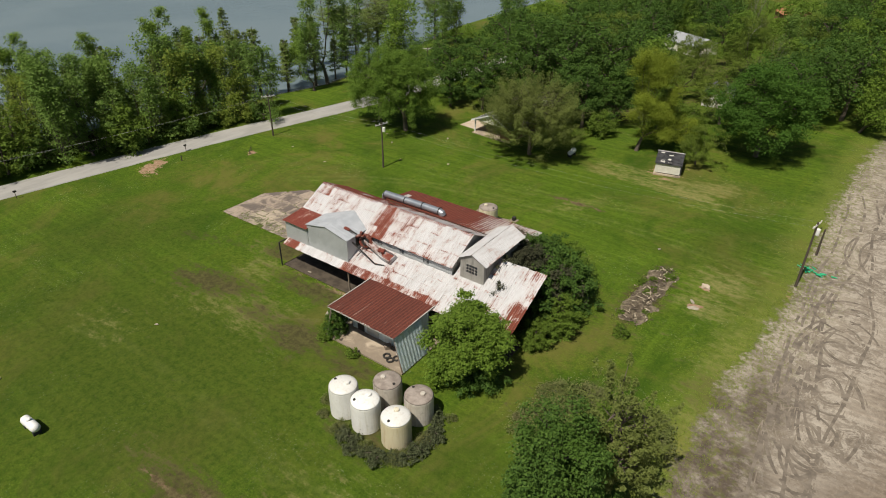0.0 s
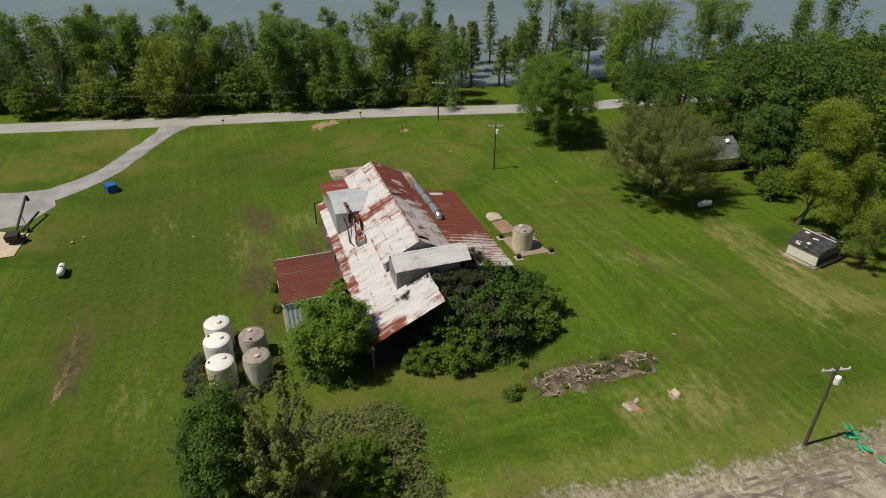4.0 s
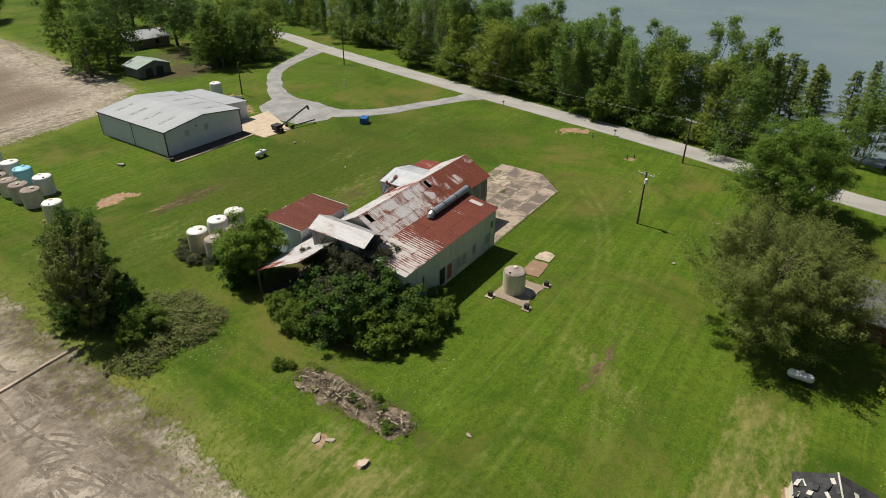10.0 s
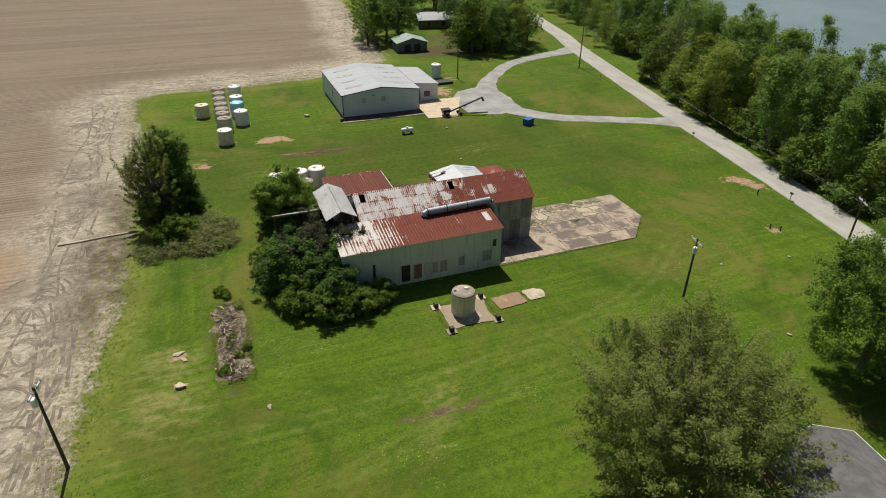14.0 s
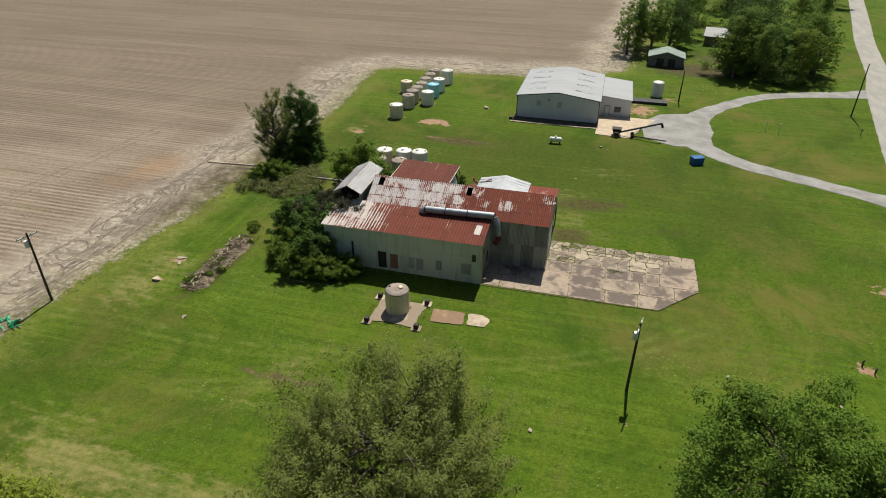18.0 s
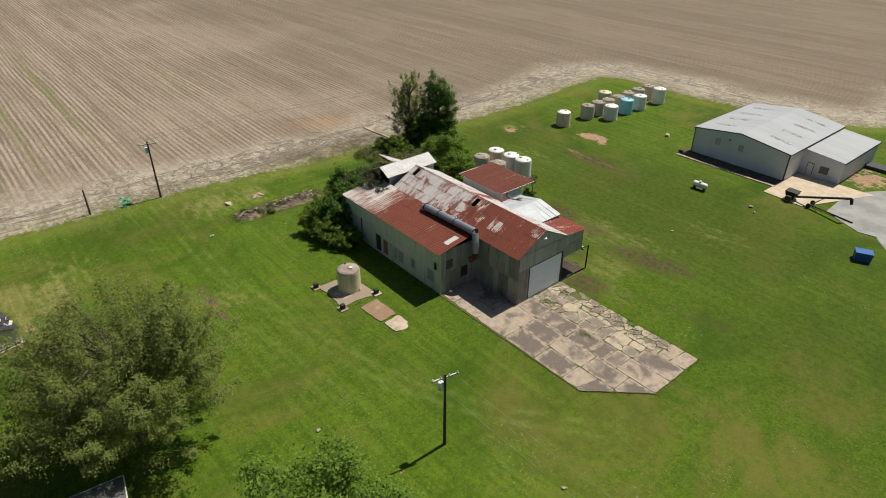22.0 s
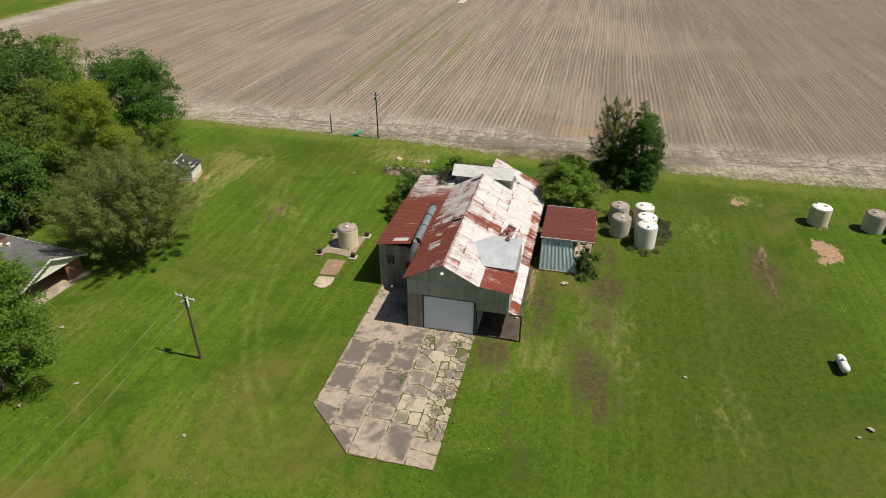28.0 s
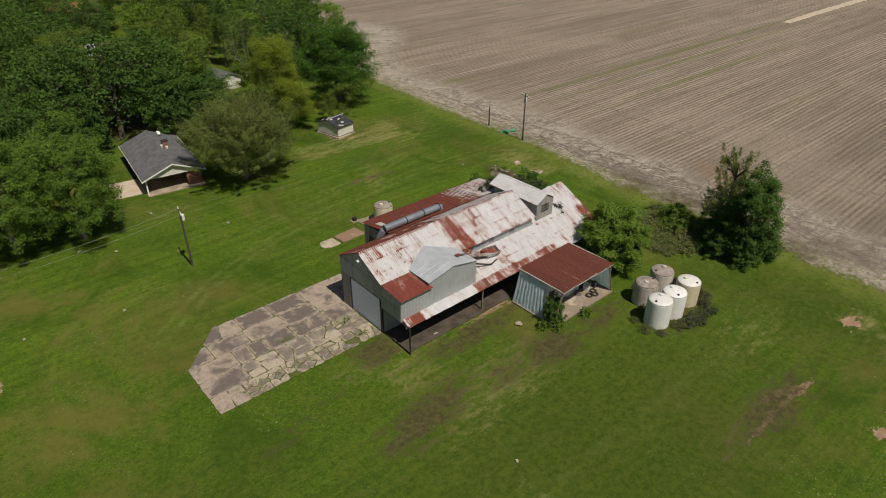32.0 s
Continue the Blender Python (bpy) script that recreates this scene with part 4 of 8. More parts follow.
def worn(poly, amount):
    """Rounds and roughens the outline of a broken piece."""
    pts = []
    n = len(poly)
    for i in range(n):
        a, b = poly[i], poly[(i + 1) % n]
        l = math.hypot(b[0] - a[0], b[1] - a[1])
        k = max(1, int(l / 0.55))
        for j in range(k):
            s = (j + 0.5) / k
            x, y = a[0] + (b[0] - a[0]) * s, a[1] + (b[1] - a[1]) * s
            w = amount * noise.noise((x * 1.3, y * 1.3, 3.0))
            pts.append((x - w * (b[1] - a[1]) / max(l, 0.01), y + w * (b[0] - a[0]) / max(l, 0.01)))
        c = poly[(i + 2) % n]
        lc = max(0.01, math.hypot(c[0] - b[0], c[1] - b[1]))
        cut = min(0.28, 0.3 * min(l, lc)) / 2
        pts.append((b[0] + cut * 0.45 * ((a[0] - b[0]) / max(l, 0.01) + (c[0] - b[0]) / lc), b[1] + cut * 0.45 * ((a[1] - b[1]) / max(l, 0.01) + (c[1] - b[1]) / lc)))
    return pts


def concrete_piece(poly, high, material, parent):
    poly = worn(poly, 0.13)
    if len(poly) < 3 or abs(area(poly)) < 0.06:
        return
    if area(poly) < 0:
        poly = poly[::-1]
    cx, cy = sum(p[0] for p in poly) / len(poly), sum(p[1] for p in poly) / len(poly)
    bm = slab(bmesh.new(), [(x - cx, y - cy) for x, y in poly], 0.0, high)
    part("slab_piece", bm, material, parent, m=pose(cx, cy, 0.0, random.uniform(-0.3, 0.3), random.uniform(-0.3, 0.3), 0))


HOLES = [(-12.5, 0.7), (-12.0, -2.4)]
rng = random.Random(4)
LANES = [(-3.75, -1.2), (-1.2, 1.4), (1.4, 4.0), (4.0, 6.6), (6.6, 9.25)]
for li, (y0, y1) in enumerate(LANES):
    x = -29.2
    while x < -3.6:
        x1 = min(x + rng.uniform(2.8, 4.6), -3.4)
        cell = [(x, y0), (x1, y0), (x1, y1), (x, y1)]
        cell = clip_half(cell, -29.25, 4.0, -0.73, 0.683)
        if li < 4:
            cell = clip_half(cell, -10.6, 0, 1, 0) if y0 < 3.5 else clip_half(cell, -3.4, 0, 1, 0)
        if len(cell) > 2 and abs(area(cell)) > 0.2:
            broken = li == 0 and -27.5 < x < -13 or li == 1 and -26 < x < -14
            hole = [h for h in HOLES if x < h[0] < x1 and y0 < h[1] < y1]
            if broken:
                seeds, nx_, ny_ = [], max(2, round((x1 - x) / (1.05 if li == 0 else 1.6))), 3 if li == 0 else 2
                for a in range(nx_):
                    for b in range(ny_):
                        seeds.append((x + (x1 - x) * (a + 0.5 + rng.uniform(-0.46, 0.46)) / nx_, y0 + (y1 - y0) * (b + 0.5 + rng.uniform(-0.46, 0.46)) / ny_))
            elif hole:
                h = hole[0]
                seeds = [h] + [(h[0] + dx, h[1] + dy) for dx, dy in ((0.95, 0.4), (-1.0, 0.3), (0.3, -0.9), (-0.2, 1.0), (2.4, 0.0), (-2.6, -0.2))]
                seeds = [q for q in seeds if x < q[0] < x1 and y0 < q[1] < y1]
            elif rng.random() < 0.25:
                seeds = [(x + (x1 - x) * 0.28, (y0 + y1) / 2 + rng.uniform(-0.3, 0.3)), (x + (x1 - x) * 0.74, (y0 + y1) / 2 + rng.uniform(-0.3, 0.3))]
            else:
                seeds = [((x + x1) / 2, (y0 + y1) / 2)]
            for a, s in enumerate(seeds):
                piece = list(cell)
                for b, o in enumerate(seeds):
                    if a != b and len(piece) > 2:
                        dx, dy = o[0] - s[0], o[1] - s[1]
                        l = math.hypot(dx, dy)
                        piece = clip_half(piece, (s[0] + o[0]) / 2, (s[1] + o[1]) / 2, dx / l, dy / l)
                piece = inset(piece, rng.uniform(0.008, 0.06) if broken else rng.uniform(0.012, 0.032)) if len(piece) > 2 else []
                lost = broken and rng.random() < 0.03 or s in HOLES
                if len(piece) > 2 and not lost:
                    concrete_piece(piece, rng.uniform(0.03, 0.06), M_BROKEN if broken else M_CONC, apron)
        x = x1

# ---- the old mill: hall, north annex, south lean-to, front room, loft and cross gable ----
mill = thing("mill_building", 0, 0, 0, "derelict corrugated metal mill with rusted red and white roofs", "industrial building")
DOORH = 4.35
HX0, HX1, EAVE, RIDGE = -10.5, 13.1, 6.45, 8.55


def wall(name, x0, x1, y0, y1, z0, z1, material, label=""):
    return part(name, box(bmesh.new(), x0, x1, y0, y1, z0, z1), material, mill, label)


# hall walls
wall_n = wall("north_wall", HX0, -3.3, 3.75, 3.85, 0, EAVE, M_SIDE)
lay_sheets(wall_n, (-3.3, 3.87, EAVE), (-1, 0, 0), (0, 0, -1), 7.2, EAVE, 0.8, 3.3, M_SIDE, name="wall_sheet", rough=0.006)
wall_s = wall("south_wall", HX0, 13.0, -3.85, -3.75, 0, EAVE - 0.05, M_FRONT)
bm = bmesh.new()
prism_x(bm, [(-3.75, 0), (3.75, 0), (3.75, EAVE), (0, RIDGE - 0.05), (-3.75, EAVE)], 12.9, 13.0)
part("back_wall", bm, M_SIDE, mill)
# front gable: upper wall with the door bay below
bm = bmesh.new()
prism_x(bm, [(-7.1, 3.45), (-3.7, 3.45), (-3.7, 4.4), (2.1, 4.4), (2.1, 3.5), (3.85, 3.5), (3.85, EAVE), (0, RIDGE - 0.05), (-3.9, EAVE), (-7.1, 6.12)], -10.5, -10.4)
front = part("front_wall", bm, M_FRONT, mill)
wall("front_wall", -10.5, -10.4, 2.1, 3.85, 0, 3.5, M_SIDE)
wall("front_wall", -10.5, -10.4, -3.85, -3.6, 0, 3.45, M_SIDE)
lay_sheets(front, (-10.52, -3.75, 5.0), (0, -1, 0), (0, 0, -1), 3.35, 1.5, 0.8, 1.5, M_FRONT, name="wall_sheet", rough=0.006)
lay_sheets(front, (-10.52, 3.85, 6.35), (0, -1, 0), (0, 0, -1), 7.7, 1.85, 0.8, 1.85, M_FRONT, name="wall_sheet", rough=0.006)
lay_sheets(front, (-10.52, 3.85, 4.55), (0, -1, 0), (0, 0, -1), 1.6, 4.5, 0.8, 4.5, M_SIDE, name="wall_sheet", rough=0.006)
door = part("overhead_door", box(bmesh.new(), -10.46, -10.43, -3.5, 2.05, 0.04, DOORH), M_DOORW, mill, "pale blue-white sectional overhead door, shut")
for i in range(5):
    z = 0.05 + i * DOORH / 5
    part("door_panel", box(bmesh.new(), -10.5, -10.46, -3.48, 2.03, z, z + DOORH / 5 - 0.01, 0.006), M_DOORW, door)
bm = bmesh.new()
box(bm, -10.56, -10.38, 2.05, 2.19, 0, DOORH + 0.14)
box(bm, -10.56, -10.38, -3.64, -3.5, 0, DOORH + 0.14)
box(bm, -10.56, -10.38, -3.5, 2.05, DOORH, DOORH + 0.14)
part("door_frame", bm, M_TRIM, mill)
part("gable_lamp", lathe(bmesh.new(), [(0.02, -0.1), (0.2, -0.08), (0.22, 0.02), (0.1, 0.1), (0.05, 0.2)], 12), M_WHITE, mill, "white gable lamp", m=pose(-10.62, 0, 7.55))
# front room over the open bay, and its floor
wall("room_wall", -10.4, -6.6, -7.15, -7.05, 3.4, 6.1, M_ZINC)
lay_sheets(part("room_wall", box(bmesh.new(), -10.4, -6.6, -7.05, -7.0, 3.4, 6.05), M_ZINC, mill), (-10.5, -7.17, 6.12), (1, 0, 0), (0, 0, -1), 3.9, 2.65, 0.95, 2.65, M_ZINC, name="wall_sheet", rough=0.004)
wall("room_floor", -10.4, 0.1, -7.0, -3.9, 3.35, 3.45, M_DARK)

# roofs
def slope(name, x0, x1, y_top, z_top, y_low, z_low, w, l, material, skip=(), rust=None, over=0.15, rough=0.02, ribs=5, high=0.022):
    """A roof plane that falls along y: purlins as the part, sheets as its pieces."""
    d = Vector((0, y_low - y_top, z_low - z_top))
    bm = bmesh.new()
    n = max(2, int(d.length / 1.2))
    for i in range(n + 1):
        q = Vector((0, y_top, z_top)) + d * min(max(i / n, 0.03), 0.97)
        box(bm, x0 + 0.05, x1 - 0.05, q.y - 0.04, q.y + 0.04, q.z - 0.14, q.z - 0.05)
    frame_part = part(name, bm, M_TIMBER, mill)
    if y_low > y_top:
        lay_sheets(frame_part, (x1 + over, y_top, z_top), (-1, 0, 0), d, x1 - x0 + 2 * over, d.length + 0.2, w, l, material, skip, rough, rust, ribs=ribs, high=high)
    else:
        lay_sheets(frame_part, (x0 - over, y_top, z_top), (1, 0, 0), d, x1 - x0 + 2 * over, d.length + 0.2, w, l, material, skip, rough, rust, ribs=ribs, high=high)
    return frame_part


def north_rust(p, u, v):
    """Red towards the street end and the eave; paint left along the ridge, in one patch, and over the back half."""
    red = 0.24 * min(1.0, max(0.0, (2.0 - p.x) / 4.0)) * (0.35 + 0.9 * v) - 0.06
    red -= 0.3 * math.exp(-((p.x + 4.6) / 1.0) ** 2 - ((v - 0.55) / 0.3) ** 2)
    red -= 0.07 * math.exp(-((p.x - 5.0) / 2.4) ** 2)
    return red - 0.12 * min(1.0, max(0.0, (p.x - 6.0) / 3.0)) + 0.16 * math.exp(-((p.x - 9.6) / 0.8) ** 2) * v + 0.05 * math.sin(p.x * 2.1 + 3 * v)


def south_rust(p, u, v):
    """White, with one red band below the loft's edge, a red corner at the front and rust creeping in from the laps."""
    red = 0.38 * math.exp(-((p.x - 1.1 - 0.5 * v) / 1.1) ** 2) + 0.13 * math.exp(-((p.x - 3.6) / 1.8) ** 2) * v
    red += 0.2 * math.exp(-((p.x + 9.0) / 0.9) ** 2) * (v < 0.4) + 0.05 * (p.x > 4) + 0.05 * (v > 0.6)
    return red - 0.09 + 0.04 * math.sin(p.x * 1.7 + 2 * v)


def annex_rust(p, u, v):
    if -2.2 < p.x < -1.4 and 0.3 < v < 0.7:
        return -0.55
    return 0.2 - 0.68 * min(1.0, max(0.0, (p.x - 6.8) / 8.5)) + (-0.22 if 1.4 < p.x < 2.1 else 0.0) + 0.08 * math.sin(p.x * 0.8 + 2.5 * v) * (p.x > 4)


def lean_rust(p, u, v):
    low = 0.24 * (v > 0.74) * (p.x > -1.0) + 0.3 * (v > 0.74) * (p.x < -8.6)
    return low + 0.1 * math.exp(-((p.x - 3.5) / 2.0) ** 2) - 0.12 + 0.05 * math.sin(p.x * 1.3)


slope("main_roof", HX0, HX1, 0, RIDGE, 4.05, 6.42, 0.75, 1.5, M_NORTH, skip={(1, 0), (17, 0)}, rust=north_rust, ribs=3, high=0.03)
slope("main_roof", HX0, HX1, 0, RIDGE, -4.05, 6.42, 0.75, 1.5, M_PALE, rust=south_rust, ribs=3, high=0.03)
part("ridge_cap", prism_x(bmesh.new(), [(-0.28, RIDGE - 0.08), (0, RIDGE + 0.07), (0.28, RIDGE - 0.08), (0, RIDGE + 0.03)], HX0 - 0.15, HX1 + 0.15), M_NORTH, mill)
slope("annex_roof", -3.3, 16.9, 4.0, 6.55, 9.55, 5.72, 0.75, 2.0, M_ANNEX, rust=annex_rust, ribs=2, high=0.04)
slope("lean_to_roof", HX0 + 0.35, 13.4, -3.9, 5.12, -7.95, 3.22, 0.75, 1.12, M_PALE, rust=lean_rust, ribs=3, high=0.03)
slope("lean_to_roof", 13.4, 22.7, -0.2, 6.95, -7.95, 3.18, 0.75, 2.2, M_PALE, rust=lambda p, u, v: 2.6 * max(0, u - 0.74) * v + 0.1 * max(0.0, v - 0.6) - 0.1, rough=0.05, ribs=3, high=0.03)
slope("front_roof", HX0, -6.6, -4.0, 6.46, -7.25, 6.12, 0.65, 3.2, M_REDROOF, ribs=3, high=0.03)
# annex walls
wall("annex_wall", -3.3, 16.9, 9.3, 9.4, 0, 5.7, M_ANNEXW)
ann_f = wall("annex_wall", -3.3, -3.2, 3.9, 9.3, 0, 5.75, M_SIDE)
lay_sheets(ann_f, (-3.32, 9.4, 5.75), (0, -1, 0), (0, 0, -1), 5.5, 5.75, 0.8, 2.9, M_SIDE, name="wall_sheet", rough=0.006)
wall("annex_wall", 16.8, 16.9, 3.9, 9.3, 0, 5.75, M_ANNEXW)
wall("corner_trim", -3.4, -3.2, 9.36, 9.46, 0, 5.75, M_ANNEXW)
for x0, x1, z0, z1, mm, nm in ((8.7, 9.8, 0.4, 2.7, M_BLACK, "door"), (7.2, 8.2, 0.5, 2.55, M_BRICK, "door"), (6.2, 6.8, 0.7, 2.5, M_ZINC, "wall_patch"), (5.1, 5.8, 0.9, 2.4, M_SIDE, "window"),
                               (3.9, 4.8, 0.8, 2.4, M_SIDE, "wall_patch"), (1.6, 2.3, 1.2, 2.5, M_SIDE, "window"), (-2.1, -0.9, 1.2, 2.6, M_SIDE, "window"), (-2.7, -2.2, 3.1, 4.1, M_GLASS, "window"), (13.0, 13.3, 1.5, 3.6, M_BLACK, "wall_patch")):
    opening = part(nm, box(bmesh.new(), x0, x1, 9.4, 9.44, z0, z1), mm, mill)
    bm = bmesh.new()
    for a, b, c, d in ((x0 - 0.07, x0, z0 - 0.05, z1 + 0.07), (x1, x1 + 0.07, z0 - 0.05, z1 + 0.07), (x0, x1, z1, z1 + 0.07), (x0, x1, z0 - 0.05, z0)):
        box(bm, a, b, 9.4, 9.47, c, d)
    part("opening_frame", bm, M_ANNEXW, opening)
for y0, z0, z1 in ((7.6, 3.2, 4.4), (5.2, 1.2, 2.6)):
    part("window", box(bmesh.new(), -3.38, -3.33, y0, y0 + 1.0, z0, z1), M_BLACK, mill)
part("wall_band", box(bmesh.new(), -3.3, 16.9, 9.4, 9.43, 3.55, 3.63), M_ANNEXW, mill)
# clerestory openings under the south eave
for x in (2.0, 5.4, 9.0):
    part("clerestory_window", box(bmesh.new(), x, x + 0.8, -3.9, -3.86, 5.35, 6.05), M_GLASS, mill)
lay_sheets(wall_s, (0.2, -3.87, EAVE), (1, 0, 0), (0, 0, -1), 12.8, 1.3, 0.9, 1.3, M_ZINC, name="wall_sheet", rough=0.004)
# lean-to posts and beam
bm = box(bmesh.new(), -10.4, 22.6, -7.9, -7.75, 2.85, 3.05)
part("lean_to_beam", bm, M_TIMBER, mill)
for x in (0.7, 11.7, 22.5):
    part("lean_to_post", box(bmesh.new(), x - 0.08, x + 0.08, -7.9, -7.74, 0, 2.85), M_TIMBER, mill)
# floor coloured near black for the deep shade under the lean-to roof
part("lean_to_floor", box(bmesh.new(), -10.5, 22.6, -7.6, -3.9, -0.1, 0.03), M_SHADESOIL, mill)
part("floor_edge", box(bmesh.new(), -10.5, 14, -8.3, -7.6, -0.1, 0.05), M_SHADESOIL, mill)
bm = pipe(bmesh.new(), [(-10.5, -8.6, 0), (-10.5, -8.6, 3.4)], 0.09, 8)
pipe(bm, [(-10.5, -8.65, 3.38), (-10.5, -7.3, 3.38)], 0.08, 8)
part("pipe_frame", bm, M_BLACK, mill, "black pipe post and arm")

# loft over the lean-to: newer zinc walls and a low gable across
LX0, LX1, LY = -6.6, 0.1, -7.1
LE, LR = 6.6, 7.35
bm = bmesh.new()
prism_y(bm, [(LX0, 3.4), (LX1, 3.4), (LX1, LE), ((LX0 + LX1) / 2, LR), (LX0, LE)], LY, LY + 0.1)
loft_s = part("loft_wall", bm, M_ZINC, mill)
lay_sheets(loft_s, (LX0, LY - 0.02, LE), (1, 0, 0), (0, 0, -1), LX1 - LX0, 3.2, 0.95, 3.2, M_ZINC, name="wall_sheet", rough=0.004)
wall("loft_wall", LX1 - 0.1, LX1, LY + 0.1, -3.9, 3.9, LE, M_ZINC)
wall("loft_wall", LX0, LX0 + 0.1, LY + 0.1, -3.9, 5.9, LE, M_ZINC)
mid = (LX0 + LX1) / 2
for sgn, xe in ((-1, LX0 - 0.15), (1, LX1 + 0.15)):
    bm = bmesh.new()
    y_in_r, y_in_e = -2.0, -3.75
    for dz in (0.0, 0.05):
        a = [bm.verts.new(q) for q in ((mid, LY - 0.15, LR + dz), (mid, y_in_r, LR + 0.12 + dz), (xe, y_in_e, LE + 0.02 + dz), (xe, LY - 0.15, LE - 0.03 + dz))]
        bm.faces.new(a if sgn * (1 if dz else -1) < 0 else a[::-1])
    bm.verts.ensure_lookup_table()
    for i in range(4):
        j = (i + 1) % 4
        bm.faces.new((bm.verts[i], bm.verts[j], bm.verts[4 + j], bm.verts[4 + i]))
    bmesh.ops.recalc_face_normals(bm, faces=bm.faces[:])
    lr = part("loft_roof", bm, M_LOFT, mill, "pale bright zinc loft roof")
    for i in range(1, 5):
        y = LY - 0.15 + i * 0.85
        s0 = max(0.0, (y - y_in_e) / (y_in_r - y_in_e))
        a, b = Vector((mid, y, LR + 0.06)), Vector((xe + (mid - xe) * s0, y, LE + 0.02 + (LR - LE) * s0 + 0.04))
        part("seam", tube(bmesh.new(), a, b, 0.03, n=4), M_LOFT, lr)

# cross gable over the back end, ridge along y, open to the north
TX0, TX1, TY0, TY1, TE, TR = 13.95, 17.2, -3.75, 4.3, 7.78, 8.68
tm = (TX0 + TX1) / 2
bm = bmesh.new()
prism_y(bm, [(TX0 + 0.1, 4.2), (TX1 - 0.1, 4.2), (TX1 - 0.1, TE), (tm, TR - 0.06), (TX0 + 0.1, TE)], TY0, TY0 + 0.1)
part("cross_gable_wall", bm, M_SIDE, mill)
wall("cross_gable_wall", TX1 - 0.2, TX1 - 0.1, TY0 + 0.1, TY1 - 0.9, 4.0, TE - 0.03, M_SIDE)
wall("cross_gable_wall", TX0 + 0.1, TX0 + 0.2, TY0 + 0.1, TY1 - 0.3, 4.0, TE - 0.03, M_SIDE)
window = part("gable_window", box(bmesh.new(), tm - 0.75, tm + 0.75, TY0 - 0.02, TY0 + 0.02, 6.2, 7.3), M_GLASS, mill, "dark multi-pane window in the gable")
bm = bmesh.new()
for i in range(5):
    x = tm - 0.75 + i * 0.375
    box(bm, x - 0.025, x + 0.025, TY0 - 0.05, TY0 - 0.02, 6.15, 7.35)
for z in (6.18, 6.56, 6.94, 7.32):
    box(bm, tm - 0.78, tm + 0.78, TY0 - 0.06, TY0 - 0.03, z - 0.025, z + 0.025)
part("muntins", bm, M_SIDE, window)
for sgn, xe in ((-1, TX0 - 0.1), (1, TX1 + 0.1)):
    bm = bmesh.new()
    for y in np.arange(TY0 + 0.2, TY1, 1.3):
        q = [(tm, TR - 0.05), (xe, TE - 0.1), (xe, TE - 0.2), (tm, TR - 0.15)]
        prism_y(bm, q, y - 0.04, y + 0.04)
    fp = part("cross_gable_roof", bm, M_TIMBER, mill)
    d = Vector((xe - tm, 0, TE - TR))
    if sgn > 0:
        lay_sheets(fp, (tm, TY0 - 0.2, TR), (0, 1, 0), d, TY1 - TY0 + 0.4, d.length + 0.1, 0.75, 2.2, M_PALE, rust=lambda p, u, v: -0.16)
    else:
        lay_sheets(fp, (tm, TY1 + 0.2, TR), (0, -1, 0), d, TY1 - TY0 + 0.4, d.length + 0.1, 0.75, 2.2, M_PALE, rust=lambda p, u, v: -0.14)

# exhaust duct along the annex valley, with its drop pipe
bm = pipe(bmesh.new(), [(5.3, 4.95, 6.55), (5.2, 4.92, 6.85), (4.9, 4.9, 6.98), (2.2, 4.82, 7.0), (-3.9, 4.6, 7.06)], 0.45, 20)
duct = part("exhaust_duct", bm, M_DUCT, mill, "large round zinc exhaust duct", smooth=False)
for x in (4.9, 2.3, -0.5, -3.85):
    yy = 4.6 + (x + 3.9) * 0.0345
    part("duct_band", tube(bmesh.new(), (x - 0.05, yy, 7.03), (x + 0.05, yy, 7.03), 0.49, n=20), M_BLACK, duct)
bm = pipe(bmesh.new(), [(-3.9, 4.6, 6.9), (-4.3, 4.9, 6.0), (-4.5, 5.1, 4.7)], 0.42, 16)
part("drop_pipe", bm, M_DUCT, mill)
bm = pipe(bmesh.new(), [(-4.5, 5.1, 4.7), (-4.6, 5.2, 4.3), (-4.45, 5.5, 4.0), (-4.3, 5.8, 3.95)], 0.36, 14)
part("pipe_elbow", bm, M_REDROOF, mill, "rusted red pipe elbow")
# torn loft corner, broken blower, chute and hopper on the lean-to roof
# a black sheet stands for the unlit inside of the torn hole
part("torn_hole", prism_y(bmesh.new(), [(-1.05, 6.93), (0.2, 6.62), (0.2, 6.66), (-1.05, 6.97)], -5.7, -5.25), M_BLACK, mill, "dark torn hole in the loft roof")
part("torn_flap", box(bmesh.new(), 0, 0.75, 0, 0.45, 0, 0.03), M_REDROOF, mill, m=pose(-1.5, -5.9, 7.2, 8, 14, 12))
# black sheet on the closed wall, for the dark behind the hole
part("wall_hole", box(bmesh.new(), 0.1, 0.13, -5.6, -4.2, 5.0, 6.3), M_BLACK, mill)
blower = part("blower_housing", lathe(bmesh.new(), [(0.25, -0.3), (0.8, -0.28), (0.85, 0.0), (0.8, 0.28), (0.25, 0.3), (0.2, 0.1), (0.2, -0.1)], 20), M_NORTH, mill, "rusted round blower housing", m=pose(0.95, -4.7, 5.75, 78, 0, 24))
# black plug for the shade inside the blower
part("blower_mouth", tube(bmesh.new(), (0, 0, 0.26), (0, 0, 0.36), 0.5, 0.46, 16), M_BLACK, blower)
bm = bmesh.new()
for y0, y1, z0, z1 in ((-0.38, 0.38, 0, 0.06), (-0.38, -0.32, 0, 0.4), (0.32, 0.38, 0, 0.4)):
    box(bm, 0, 3.2, y0, y1, z0, z1)
part("broken_chute", bm, M_PALE, mill, "broken rusted metal chute lying on the roof", m=pose(1.0, -4.75, 5.75, 0, 16, -8))
